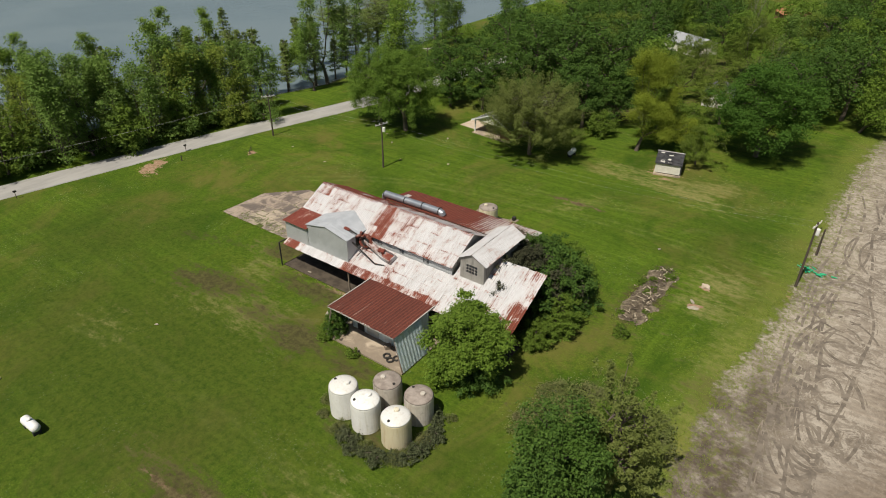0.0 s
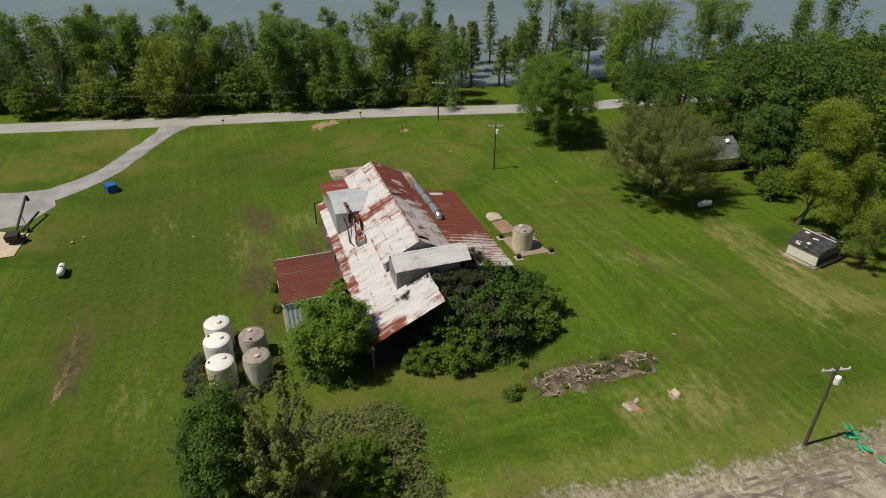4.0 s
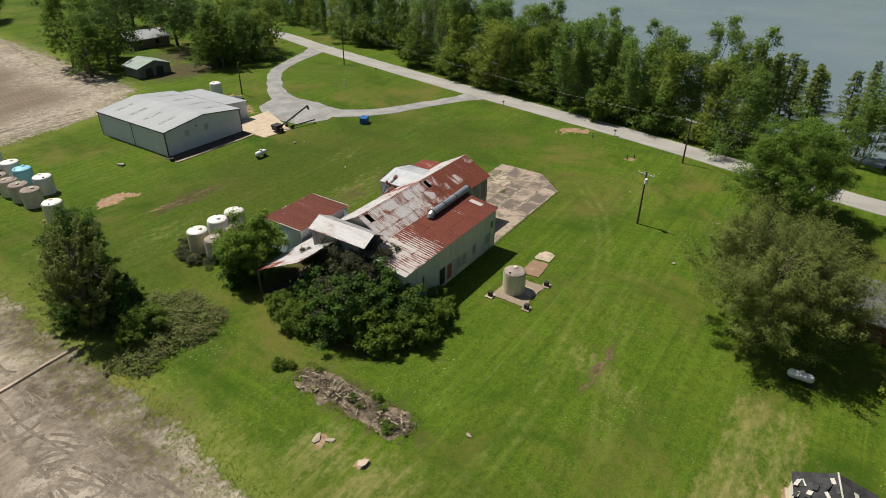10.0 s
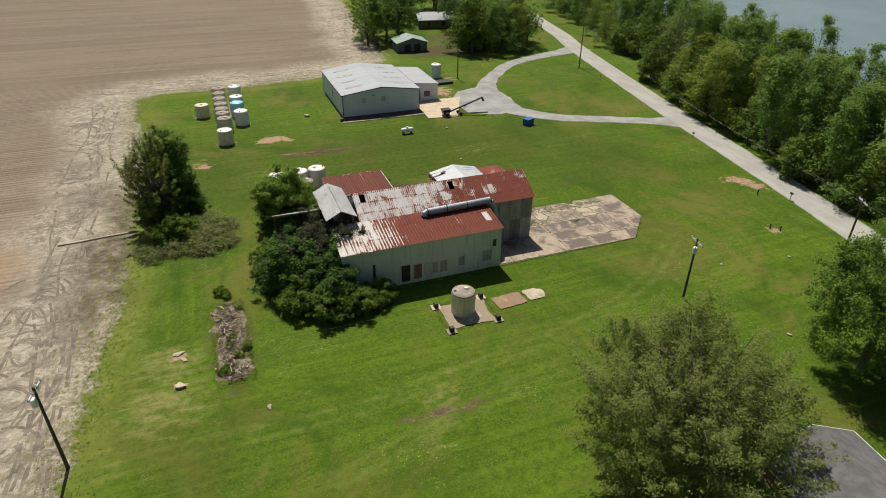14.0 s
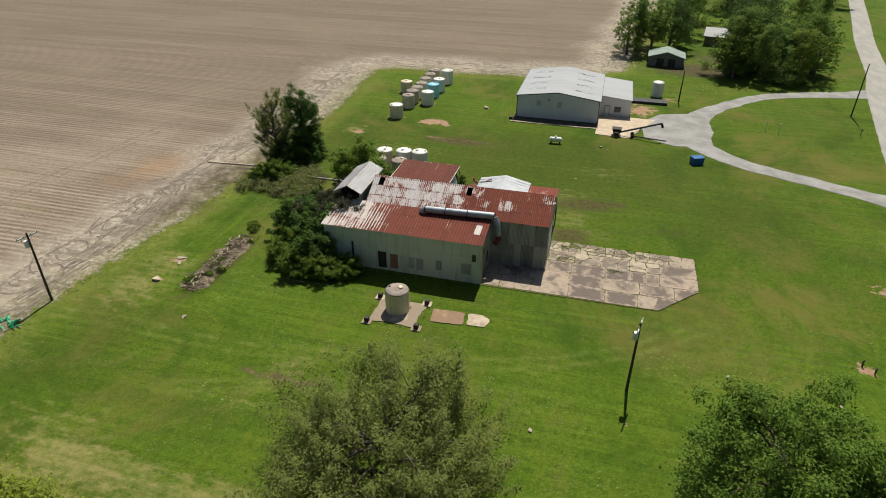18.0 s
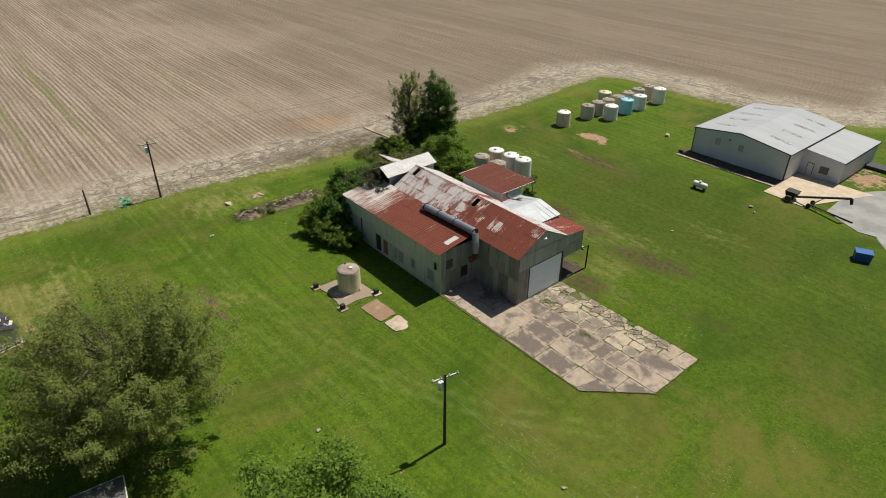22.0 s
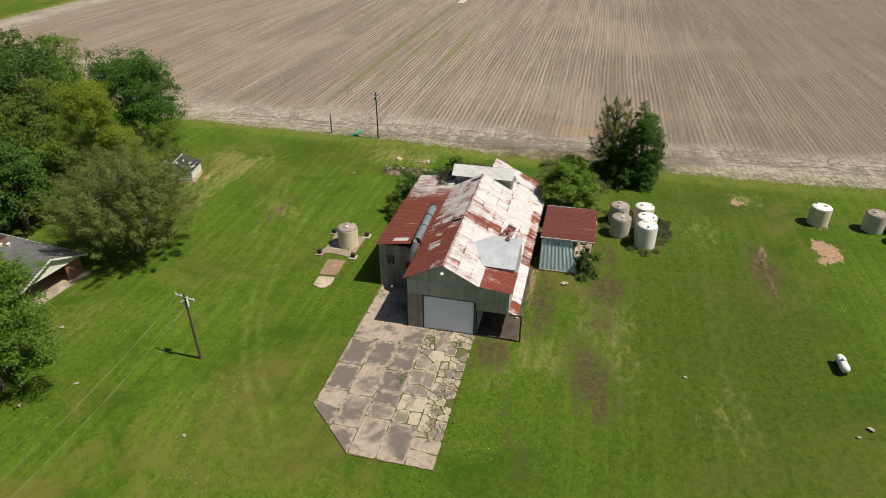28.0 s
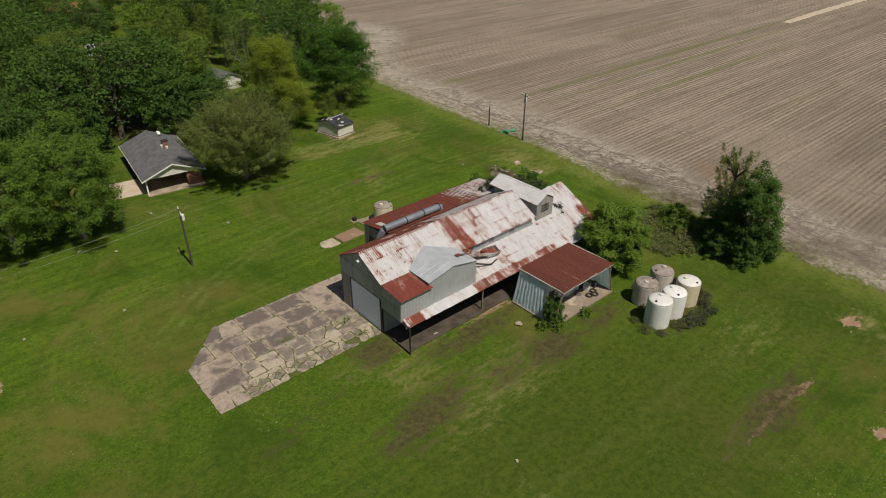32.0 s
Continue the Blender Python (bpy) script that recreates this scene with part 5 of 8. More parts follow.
bm = bmesh.new()
box(bm, -0.95, 0.95, -0.6, 0.6, 0, 0.06)
for a in ((-0.95, -0.88, -0.6, 0.6), (0.88, 0.95, -0.6, 0.6), (-0.88, 0.88, -0.6, -0.53), (-0.88, 0.88, 0.53, 0.6)):
    box(bm, *a, 0.06, 0.55)
hopper = part("hopper_tub", bm, M_PALE, mill, "open rusted hopper tub on the roof", m=pose(4.6, -5.0, 4.85, 20, 4, -6))
part("hopper_rust", box(bmesh.new(), -0.8, 0.8, -0.5, 0.5, 0.07, 0.2, 0.04), M_REDROOF, hopper)
part("chute_motor", box(bmesh.new(), 0, 0.8, 0, 0.6, 0, 0.5, 0.06), M_REDROOF, mill, m=pose(3.2, -5.3, 5.1, 12, 10, 20))
part("vent_stub", pipe(bmesh.new(), [(0.1, -5.5, 6.4), (0.9, -5.4, 6.9), (0.95, -5.4, 7.3)], 0.16, 10), M_REDROOF, mill)
part("loose_pipe", pipe(bmesh.new(), [(0.1, -6.2, 6.0), (1.6, -6.0, 5.0), (3.6, -6.2, 4.2), (4.8, -5.9, 4.3)], 0.09, 6), M_BLACK, mill)
part("loose_pipe", pipe(bmesh.new(), [(0.9, -6.4, 4.4), (1.3, -5.9, 5.0), (1.1, -5.2, 5.5)], 0.05, 6), M_BLACK, mill)

# ---- small shed beside the lean-to ----
shed = thing("shed", 0, 0, 0, "small shed with dark red rusted roof and pale blue walls", "shed")
SX0, SX1, SYB, SYF = 5.4, 14.2, -9.0, -15.5
part("wall", box(bmesh.new(), SX0 + 0.3, SX1 - 0.3, -9.5, -9.4, 0.1, 3.9), M_PALEBLUE, shed)
part("wall", box(bmesh.new(), SX0 + 0.3, SX0 + 0.4, -12.6, -9.5, 0.1, 4.1), M_PALEBLUE, shed)
part("wall", box(bmesh.new(), SX1 - 0.4, SX1 - 0.3, -12.6, -9.5, 0.1, 4.1), M_PALEBLUE, shed)
part("front_wall", box(bmesh.new(), SX0 + 0.4, SX1 - 0.4, -12.7, -12.6, 0.1, 4.15), M_PALEBLUE, shed)
for x, w, mm in ((6.6, 0.95, M_BLACK), (8.0, 1.6, M_ZINC), (10.2, 1.6, M_PALEBLUE), (12.3, 1.0, M_BLACK)):
    dr = part("door", box(bmesh.new(), x, x + w, -12.76, -12.7, 0.15, 2.2), mm, shed)
    part("door_trim", box(bmesh.new(), x - 0.06, x + w + 0.06, -12.75, -12.7, 2.2, 2.28), M_TIMBER, dr)
part("floor", box(bmesh.new(), 4.4, 15.2, SYF - 0.1, -9.1, -0.1, 0.14), M_PADC, shed)
rf = part("roof_frame", box(bmesh.new(), SX0 + 0.1, SX1 - 0.1, SYF + 0.1, SYF + 0.2, 4.0, 4.18), M_TIMBER, shed)
lay_sheets(rf, (SX0 - 0.1, -8.9, 4.22), (1, 0, 0), (0, SYF - SYB, 0.12), SX1 - SX0 + 0.2, 6.7, 0.75, 6.7, M_SHEDROOF, rough=0.02, ribs=2, high=0.035, rust=lambda p, u, v: 0.12 * math.sin(p.x * 3.7))
for x0, x1 in ((5.5, 4.55), (14.1, 15.1)):
    part("post", tube(bmesh.new(), (x1, SYF + 0.1, 0.1), (x0, SYF + 0.15, 4.1), 0.08, n=6), M_TIMBER, shed)
for x0, x1, ya, yb, yc in ((SX0, 4.5, -9.1, -12.9, -12.2), (SX1, 15.2, -11.2, -15.45, -13.75)):
    bm = bmesh.new()
    n = 36
    rows_v = []
    for i in range(n + 1):
        s = i / n
        off = 0.035 * (i % 4 > 1)
        rows_v.append((bm.verts.new((x0 + off, ya + (yb - ya) * s, 4.0)), bm.verts.new((x1 + off, ya + (yc - ya - 1.6) * s, 0.1))))
    for a, b in zip(rows_v, rows_v[1:]):
        bm.faces.new((a[0], b[0], b[1], a[1]))
    bmesh.ops.solidify(bm, geom=bm.faces[:], thickness=0.03)
    part("slanted_panel", bm, M_BLUEPANEL, shed, "pale blue slanted corrugated side panel")
for x in (SX0 - 0.12, SX1 + 0.12):
    part("rake_trim", box(bmesh.new(), x - 0.05, x + 0.05, SYF - 0.1, -8.9, 4.2, 4.36), M_CROSSARM, shed)
part("eave_trim", box(bmesh.new(), SX0 - 0.1, SX1 + 0.1, SYF - 0.16, SYF - 0.08, 4.22, 4.38), M_CROSSARM, shed)
for k, (x, y, w, d, h, mm, lab) in enumerate(((13.2, -13.2, 0.9, 0.7, 0.6, M_WHITE, "dented white metal cabinet on the shed porch"), (11.4, -13.3, 0.7, 0.6, 0.45, M_TIMBER, "weathered wooden crate on the shed porch"),
                                              (14.2, -13.6, 0.5, 0.5, 0.75, M_TRIM, "dark drum-sized bin on the shed porch"))):
    bm = box(bmesh.new(), -w / 2, w / 2, -d / 2, d / 2, 0, h, 0.03)
    box(bm, -w / 2 - 0.02, w / 2 + 0.02, -d / 2 - 0.02, d / 2 + 0.02, h - 0.08, h - 0.03)
    tagged(part(("metal_cabinet", "wooden_crate", "bin")[k], bm, mm, None, m=pose(x, y, 0.14, 0, 0, 20 + 35 * k)), lab, ("cabinet", "crate", "bin")[k])
for x, y, r in ((12.2, -14.4, 0.35), (12.9, -14.7, 0.33), (13.3, -14.1, 0.34)):
    bm = bmesh.new()
    n, k = 16, 8
    ring = [[bm.verts.new(((r + 0.1 * math.cos(b * math.tau / k)) * math.cos(a * math.tau / n), (r + 0.1 * math.cos(b * math.tau / k)) * math.sin(a * math.tau / n), 0.1 * math.sin(b * math.tau / k))) for b in range(k)] for a in range(n)]
    for a in range(n):
        for b in range(k):
            bm.faces.new((ring[a][b], ring[(a + 1) % n][b], ring[(a + 1) % n][(b + 1) % k], ring[a][(b + 1) % k]))
    tyre = part("tyre", bm, M_BLACK, None, smooth=True, m=pose(x, y, 0.24))
    tagged(tyre, "old black tyre lying on the shed porch", "tyre", "tyres on the porch")


# ---- plants ----
def tree_mesh(seed, high, rad, crown_low, clumps, per, leaf, limbs=9, droop=0.0, spread=1.0, shape=1.0, lean=0.0, inner=0.3, plume=0.0, rough=0.24, asp=0.5, tri=False):
    """Wood as one mesh and leaves as one mesh of small folded blades. Returns (wood verts, wood quads, leaf verts, leaf quads)."""
    r = np.random.RandomState(seed)
    segs = []
    base_r = 0.028 * high + 0.05
    top = np.array([lean * high * 0.2, 0, high * 0.8])
    bend = r.uniform(-0.05, 0.05, 2) * high
    trunk = [np.array([0, 0, -0.1]), np.array([bend[0] * 0.5, bend[1] * 0.5, high * 0.3]), np.array([bend[0], bend[1], high * 0.55]), top]
    tr = [base_r, base_r * 0.75, base_r * 0.5, base_r * 0.12]
    for i in range(3):
        segs.append((trunk[i], trunk[i + 1], tr[i], tr[i + 1]))
    cz = crown_low + (high - crown_low) * 0.5
    hz = (high - crown_low) * 0.5
    tips = []
    for i in range(limbs):
        s = r.uniform(0.22, 0.85)
        k = min(2, int(s / 0.34))
        o = trunk[k] + (trunk[k + 1] - trunk[k]) * ((s * 3) % 1)
        a = i * 2.4 + r.uniform(-0.4, 0.4)
        zt = crown_low + (high - crown_low) * (0.15 + 0.75 * s + r.uniform(-0.1, 0.1))
        prof = math.sqrt(max(0.08, 1 - ((zt - cz) / hz) ** 2))
        e = np.array([math.cos(a) * rad * 0.72 * prof, math.sin(a) * rad * 0.72 * prof, zt])
        m = (o + e) / 2 + np.array([0, 0, 0.06 * high])
        segs.append((o, m, base_r * 0.38, base_r * 0.22))
        segs.append((m, e, base_r * 0.22, base_r * 0.06))
        tips.append(e)
        for j in range(3):
            e2 = m + (e - m) * r.uniform(0.2, 0.9) + r.normal(0, 0.16, 3) * rad + np.array([0, 0, 0.05 * high])
            segs.append((m + (e - m) * 0.3, e2, base_r * 0.13, base_r * 0.035))
            tips.append(e2)
    wv, wq = [], []
    n = 6
    for p0, p1, r0, r1 in segs:
        d = p1 - p0
        l = np.linalg.norm(d)
        if l < 1e-3:
            continue
        d = d / l
        u = np.cross(d, (0.3, 0.9, 0.1))
        u /= np.linalg.norm(u)
        w = np.cross(d, u)
        b = len(wv)
        for p, q in ((p0, r0), (p1, r1)):
            for i in range(n):
                t = i * math.tau / n
                wv.append(p + (u * math.cos(t) + w * math.sin(t)) * q)
        for i in range(n):
            wq.append((b + i, b + (i + 1) % n, b + n + (i + 1) % n, b + n + i))
    # clump centres: shell of an uneven crown, plus limb tips
    cs = []
    while len(cs) < clumps:
        v = r.normal(0, 1, 3)
        v /= np.linalg.norm(v)
        if v[2] < -0.75:
            continue
        rr = (inner + (1 - inner) * r.uniform(0, 1) ** 0.5)
        wob = 1 + rough * noise.noise((v[0] * 2.3 + seed, v[1] * 2.3, v[2] * 2.3)) + 0.12 * noise.noise((v[0] * 5, v[1] * 5 + seed, v[2] * 5))
        hgt = v[2] * rr * wob
        narrow = 1 - (1 - shape) * max(0.0, hgt)
        cs.append((v[0] * rad * rr * wob * narrow, v[1] * rad * rr * wob * narrow, cz + hgt * hz))
    cs = np.array(cs)
    k = min(len(tips), clumps // 3)
    cs[:k] = np.array(tips)[:k] + r.normal(0, 0.03 * rad, (k, 3))
    cs[:, 0] += lean * cs[:, 2] * 0.25
    size = rad * 0.17 * spread * r.uniform(0.6, 1.35, len(cs))
    N = len(cs) * per
    c = np.repeat(cs, per, 0)
    off = np.clip(r.normal(0, 0.55, (N, 3)), -1.3, 1.3)
    off *= np.repeat(size, per)[:, None] * np.array([1.15, 1.15, 0.75])
    if plume:
        way = c - np.array([0, 0, 0.3 * high])
        way[:, 2] = np.abs(way[:, 2]) + 0.5 * rad
        way /= np.linalg.norm(way, axis=1)[:, None]
        reach = r.uniform(-1, 1, N)
        off = off * (0.55 - 0.3 * reach)[:, None] + way * (reach * np.repeat(size, per) * plume)[:, None]
    c = c + off
    c[:, 2] -= droop * r.uniform(0, 1, N) ** 2 * 0.16 * high
    c[:, 2] = np.maximum(c[:, 2], 0.15)
    nrm = off / (np.linalg.norm(off, axis=1)[:, None] + 1e-6) * 0.6 + r.normal(0, 0.4, (N, 3)) + np.array([0, 0, 0.75])
    nrm /= np.linalg.norm(nrm, axis=1)[:, None]
    t = np.cross(nrm, r.normal(0, 1, (N, 3)))
    t /= np.linalg.norm(t, axis=1)[:, None]
    if droop:
        t = t * 0.5 + np.array([0, 0, -1.0]) * droop
        t /= np.linalg.norm(t, axis=1)[:, None]
    b = np.cross(nrm, t)
    s = (leaf * r.uniform(0.55, 1.35, N))[:, None]
    fold = nrm * s * 0.16
    lv = np.stack([c - t * s, c - b * s * asp + fold, c + t * s, c + b * s * asp + fold], 1).reshape(-1, 3)
    lq = np.arange(N * 4).reshape(N, 4)
    if tri:
        lv = np.stack([c - t * s * 0.8, c + t * s * 0.8 - b * s * asp + fold, c + t * s * 0.6 + b * s * asp + fold], 1).reshape(-1, 3)
        lq = np.arange(N * 3).reshape(N, 3)
    return np.array(wv), np.array(wq), lv, lq


def unit(v):
    return v / (np.linalg.norm(v) + 1e-9)


def wood_tubes(segs):
    """Tapered tubes for a list of (start, end, radius, radius)."""
    wv, wq = [], []
    for p0, p1, r0, r1 in segs:
        d = unit(p1 - p0)
        u = unit(np.cross(d, (0.3, 0.9, 0.1)))
        w = np.cross(d, u)
        b = len(wv)
        n = 6 if r0 > 0.15 else 3
        for p, q in ((p0, r0), (p1, r1)):
            for i in range(n):
                wv.append(p + (u * math.cos(i * math.tau / n) + w * math.sin(i * math.tau / n)) * q)
        for i in range(n):
            wq.append((b + i, b + (i + 1) % n, b + n + (i + 1) % n, b + n + i))
    return np.array(wv), np.array(wq)


def leaf_blades(r, c, out, leaf, asp):
    """One folded triangular blade at each centre, turned mostly outwards and up."""
    n = len(c)
    nrm = out * 0.5 + r.normal(0, 0.45, (n, 3)) + np.array([0, 0, 0.8])
    nrm /= np.linalg.norm(nrm, axis=1)[:, None]
    t = np.cross(nrm, r.normal(0, 1, (n, 3)))
    t /= np.linalg.norm(t, axis=1)[:, None]
    b = np.cross(nrm, t)
    s = (leaf * r.uniform(0.55, 1.4, n))[:, None]
    fold = nrm * s * 0.16
    v = np.stack([c - t * s * 0.8, c + t * s * 0.8 - b * s * asp + fold, c + t * s * 0.6 + b * s * asp + fold], 1).reshape(-1, 3)
    return v, np.arange(n * 3).reshape(n, 3)


def forked_tree(seed, high, rad, fork=0.2, splits=(4, 3, 3, 2), angle=30.0, ratio=0.7, leafs=6000, leaf=0.24, tuft=0.8, lift=0.2, low=0.25, asp=0.5, full=1.1):
    """A hardwood whose trunk forks again and again; leaves sit in loose tufts on the outer twigs, with sky between them."""
    r = np.random.RandomState(seed)
    segs, tips = [], []

    def grow(p, d, l, q, level):
        for _ in range(2):
            d = unit(d + r.normal(0, 0.11, 3) + np.array([0, 0, 0.12 * lift]))
            e = p + d * l / 2
            segs.append((p, e, q, q * 0.8))
            p, q = e, q * 0.8
            if level >= 1:
                tips.append((p, d, 0.4 + 0.2 * level))
        if level == len(splits):
            tips.append((p, d, 1.3))
            return
        u = unit(np.cross(d, r.normal(0, 1, 3)))
        w = np.cross(d, u)
        a0 = r.uniform(0, math.tau)
        for i in range(splits[level]):
            a = a0 + i * math.tau / splits[level] + r.normal(0, 0.35)
            g = radians(angle * r.uniform(0.55, 1.4))
            way = d * math.cos(g) + (u * math.cos(a) + w * math.sin(a)) * math.sin(g)
            grow(p, unit(way + np.array([0, 0, 0.25 * lift])), l * ratio * r.uniform(0.7, 1.25), q * 0.66, level + 1)

    grow(np.zeros(3), np.array([0, 0, 1.0]), high * fork, 0.021 * high + 0.04, 0)
    pts = np.array([t[0] for t in tips])
    k = rad * 0.88 / np.percentile(np.hypot(pts[:, 0], pts[:, 1]), 95)
    knots = ([0.0, np.percentile(pts[:, 2], 12), np.percentile(pts[:, 2], 92), pts[:, 2].max()], [-0.15, low * high, high * 0.9, high * 0.98])

    def fit(p):
        return np.array([p[0] * k, p[1] * k, np.interp(p[2], *knots)])

    segs = [(fit(a), fit(b), q0, q1) for a, b, q0, q1 in segs]
    pts = np.array([fit(p) for p in pts])
    # fuller sides low down, so that the crown is not a fan
    side = np.clip((0.55 * high - pts[:, 2]) / high, 0, 1)
    pts[:, :2] *= (1 + full * side)[:, None]
    wt = np.array([t[2] for t in tips])
    size = r.uniform(0.5, 1.4, len(pts)) * tuft
    pick = r.choice(len(pts), leafs, p=wt * size / (wt * size).sum())
    off = np.clip(r.normal(0, 0.6, (leafs, 3)), -1.3, 1.3) * np.array([1.1, 1.1, 0.7])
    c = pts[pick] + off * size[pick][:, None]
    c[:, 2] = np.maximum(c[:, 2], 0.15)
    lv, lq = leaf_blades(r, c, off, leaf, asp)
    wv, wq = wood_tubes(segs)
    return wv, wq, lv, lq


def tiered_tree(seed, high, rad, branches=44, leafs=4200, leaf=0.24, low=0.22, crown=0.0, asp=0.36):
    """A cypress: one straight stem with level side branches that carry flat feathery sprays. crown: 0 a narrow cone, 1 a flat wide top."""
    r = np.random.RandomState(seed)
    br = 0.017 * high + 0.06
    sway = r.normal(0, 0.012, 2) * high
    stem = [np.array([0, 0, -0.3]), np.array([sway[0], sway[1], high * 0.5]), np.array([sway[0] * 0.4, sway[1] * 1.5, high * (0.99 - 0.08 * crown)])]
    segs = [(stem[0], np.array([0, 0, high * 0.06]), br * 1.9, br), (np.array([0, 0, high * 0.06]), stem[1], br, br * 0.6), (stem[1], stem[2], br * 0.6, br * 0.1)]
    cs, outs = [], []
    per = leafs // branches
    for i in range(branches):
        s = low + (0.97 - low) * ((i + r.uniform(0, 0.9)) / branches)
        o = stem[0] + (stem[1] - stem[0]) * (s * 2) if s < 0.5 else stem[1] + (stem[2] - stem[1]) * (s * 2 - 1)
        cone = (1 - s) ** 0.75 * 0.95 + 0.12
        flat = 0.35 + 0.75 * min(1.0, s * 1.25) ** 2 * (1.0 if s < 0.9 else 0.8)
        l = rad * (cone * (1 - crown) + flat * crown) * r.uniform(0.55, 1.2)
        a = i * 2.4 + r.uniform(-0.6, 0.6)
        e = o + np.array([math.cos(a) * l, math.sin(a) * l, l * r.uniform(0.0, 0.3) * (1 + crown)])
        m = (o + e) / 2 + np.array([0, 0, 0.08 * l])
        segs += [(o, m, br * 0.26, br * 0.16), (m, e, br * 0.16, br * 0.04)]
        f = r.uniform(0.15, 1.08, per)[:, None] ** 0.7
        side = np.array([-math.sin(a), math.cos(a), 0])
        wide = 0.22 * l + 0.3
        c = o + (e - o) * f + side * r.normal(0, wide * 0.6, per)[:, None] + np.array([0, 0, 1.0]) * r.normal(-0.05, 0.16, per)[:, None]
        cs.append(c)
        outs.append(np.repeat((e - o)[None] / l, per, 0))
    lv, lq = leaf_blades(r, np.concatenate(cs), np.concatenate(outs), leaf, asp)
    wv, wq = wood_tubes(segs)
    return wv, wq, lv, lq


TREES = {}


def tree_kind(key, leaf_mat, label, category="tree", bark=None, build=None, **kw):
    wv, wq, lv, lq = (build or tree_mesh)(**kw)
    TREES[key] = (quads_mesh("trunk", wv, wq, bark or M_BARK), quads_mesh("crown", lv, lq, leaf_mat), label, category, kw["high"])


def plant(key, x, y, scale=1.0, turn=0.0, z=0.0, group="", wide=1.0, label=""):
    wood, leaves, lab, cat, high = TREES[key]
    kind_name = "bush" if cat == "bush" else "tree"
    ob = thing(kind_name, x, y, z - 0.08, label or lab, cat, group, turn)
    ob.scale = (scale * wide, scale * wide, scale)
    place("trunk", wood, ob)
    place("crown", leaves, ob)
    return ob


tree_kind("willow", L_OLIVE, "large spreading olive-green willow on the lawn", seed=11, high=13.8, rad=9.0, crown_low=1.0, clumps=560, per=215, leaf=0.145, limbs=44, spread=0.75, inner=0.2, plume=1.35, rough=0.45, asp=0.34, tri=True)
tree_kind("oak_a", L_DARK, "broad dark green oak", seed=21, high=17.5, rad=8.2, crown_low=2.2, clumps=300, per=30, leaf=0.31, limbs=14, spread=0.66, rough=0.42, asp=0.5, tri=True)
tree_kind("lawn_oak", L_DARKMID, "broad green tree on the lawn by the road", seed=23, high=16.5, rad=7.0, crown_low=2.0, clumps=380, per=190, leaf=0.145, limbs=18, spread=0.66, rough=0.45, tri=True)
tree_kind("dark_oak", L_OAK, "broad dark green oak beside the field", seed=24, high=17.5, rad=8.4, crown_low=1.6, clumps=360, per=170, leaf=0.2, limbs=14, spread=0.8, rough=0.4, tri=True)
tree_kind("oak_b", L_FRESH, "tall leafy green hardwood tree", build=forked_tree, seed=22, high=17.0, rad=6.4, fork=0.24, splits=(4, 3, 3, 2), leafs=7000, leaf=0.27, tuft=0.95, low=0.2)
tree_kind("airy_a", L_SPRING, "airy yellow-green tree with fresh spring leaves", build=forked_tree, seed=31, high=16.0, rad=7.6, fork=0.14, splits=(5, 3, 3, 2), angle=36, leafs=11000, leaf=0.22, tuft=0.8, low=0.26, full=0.5)
tree_kind("yellow_tree", L_LIME, "open yellow-green tree with fresh spring leaves", build=forked_tree, seed=36, high=18.0, rad=7.8, fork=0.14, splits=(5, 3, 3, 3), angle=36, leafs=80000, leaf=0.12, tuft=0.8, low=0.24, full=0.5)
tree_kind("airy_b", L_SHORE, "slender green tree with thin crown", build=forked_tree, seed=32, high=19.0, rad=4.8, fork=0.3, splits=(3, 3, 3, 2), angle=24, leafs=6000, leaf=0.24, tuft=0.75, low=0.2)
tree_kind("shore_a", L_SHORE, "leafy tree at the lake shore", build=forked_tree, seed=41, high=17.0, rad=5.4, fork=0.2, splits=(4, 3, 3, 2), angle=28, leafs=6600, leaf=0.26, tuft=0.9, low=0.1)
tree_kind("shore_b", L_LIGHT, "light green tree at the lake shore", build=forked_tree, seed=42, high=15.0, rad=4.6, fork=0.16, splits=(4, 3, 3, 2), angle=25, leafs=7500, leaf=0.25, tuft=0.85, low=0.08)
tree_kind("shore_c", L_MID, "dense dark tree at the lake shore", asp=0.44, plume=0.25, rough=0.5, seed=43, high=13.0, rad=4.8, crown_low=0.4, clumps=230, per=32, leaf=0.25, limbs=12, spread=0.62, tri=True, inner=0.3)
tree_kind("leafy", L_FRESH, "dense fresh green tree of the southern plot", asp=0.46, plume=0.2, rough=0.5, seed=46, high=15.0, rad=5.6, crown_low=1.6, clumps=230, per=36, leaf=0.26, limbs=12, spread=0.64, tri=True, inner=0.3)
tree_kind("tall_airy", L_FRESH, "tall open-crowned hardwood at the lake shore", build=forked_tree, seed=35, high=22.0, rad=7.2, fork=0.3, splits=(3, 3, 3, 3), angle=30, leafs=9500, leaf=0.23, tuft=0.8, low=0.3)
tree_kind("cypress", L_CYP, "feathery cypress standing in shallow water", build=tiered_tree, seed=51, high=15.0, rad=3.4, leafs=3600, leaf=0.26)
tree_kind("flat_cypress", L_CYP, "old wide flat-topped cypress at the lake shore", build=tiered_tree, seed=53, high=17.0, rad=7.0, branches=60, leafs=11000, leaf=0.24, low=0.4, crown=1.0)
tree_kind("cedar", L_DARK, "dark evergreen tree beside the house", seed=61, high=13.0, rad=4.4, crown_low=0.8, clumps=150, per=70, leaf=0.23, limbs=10, spread=0.9, shape=0.4, tri=True)
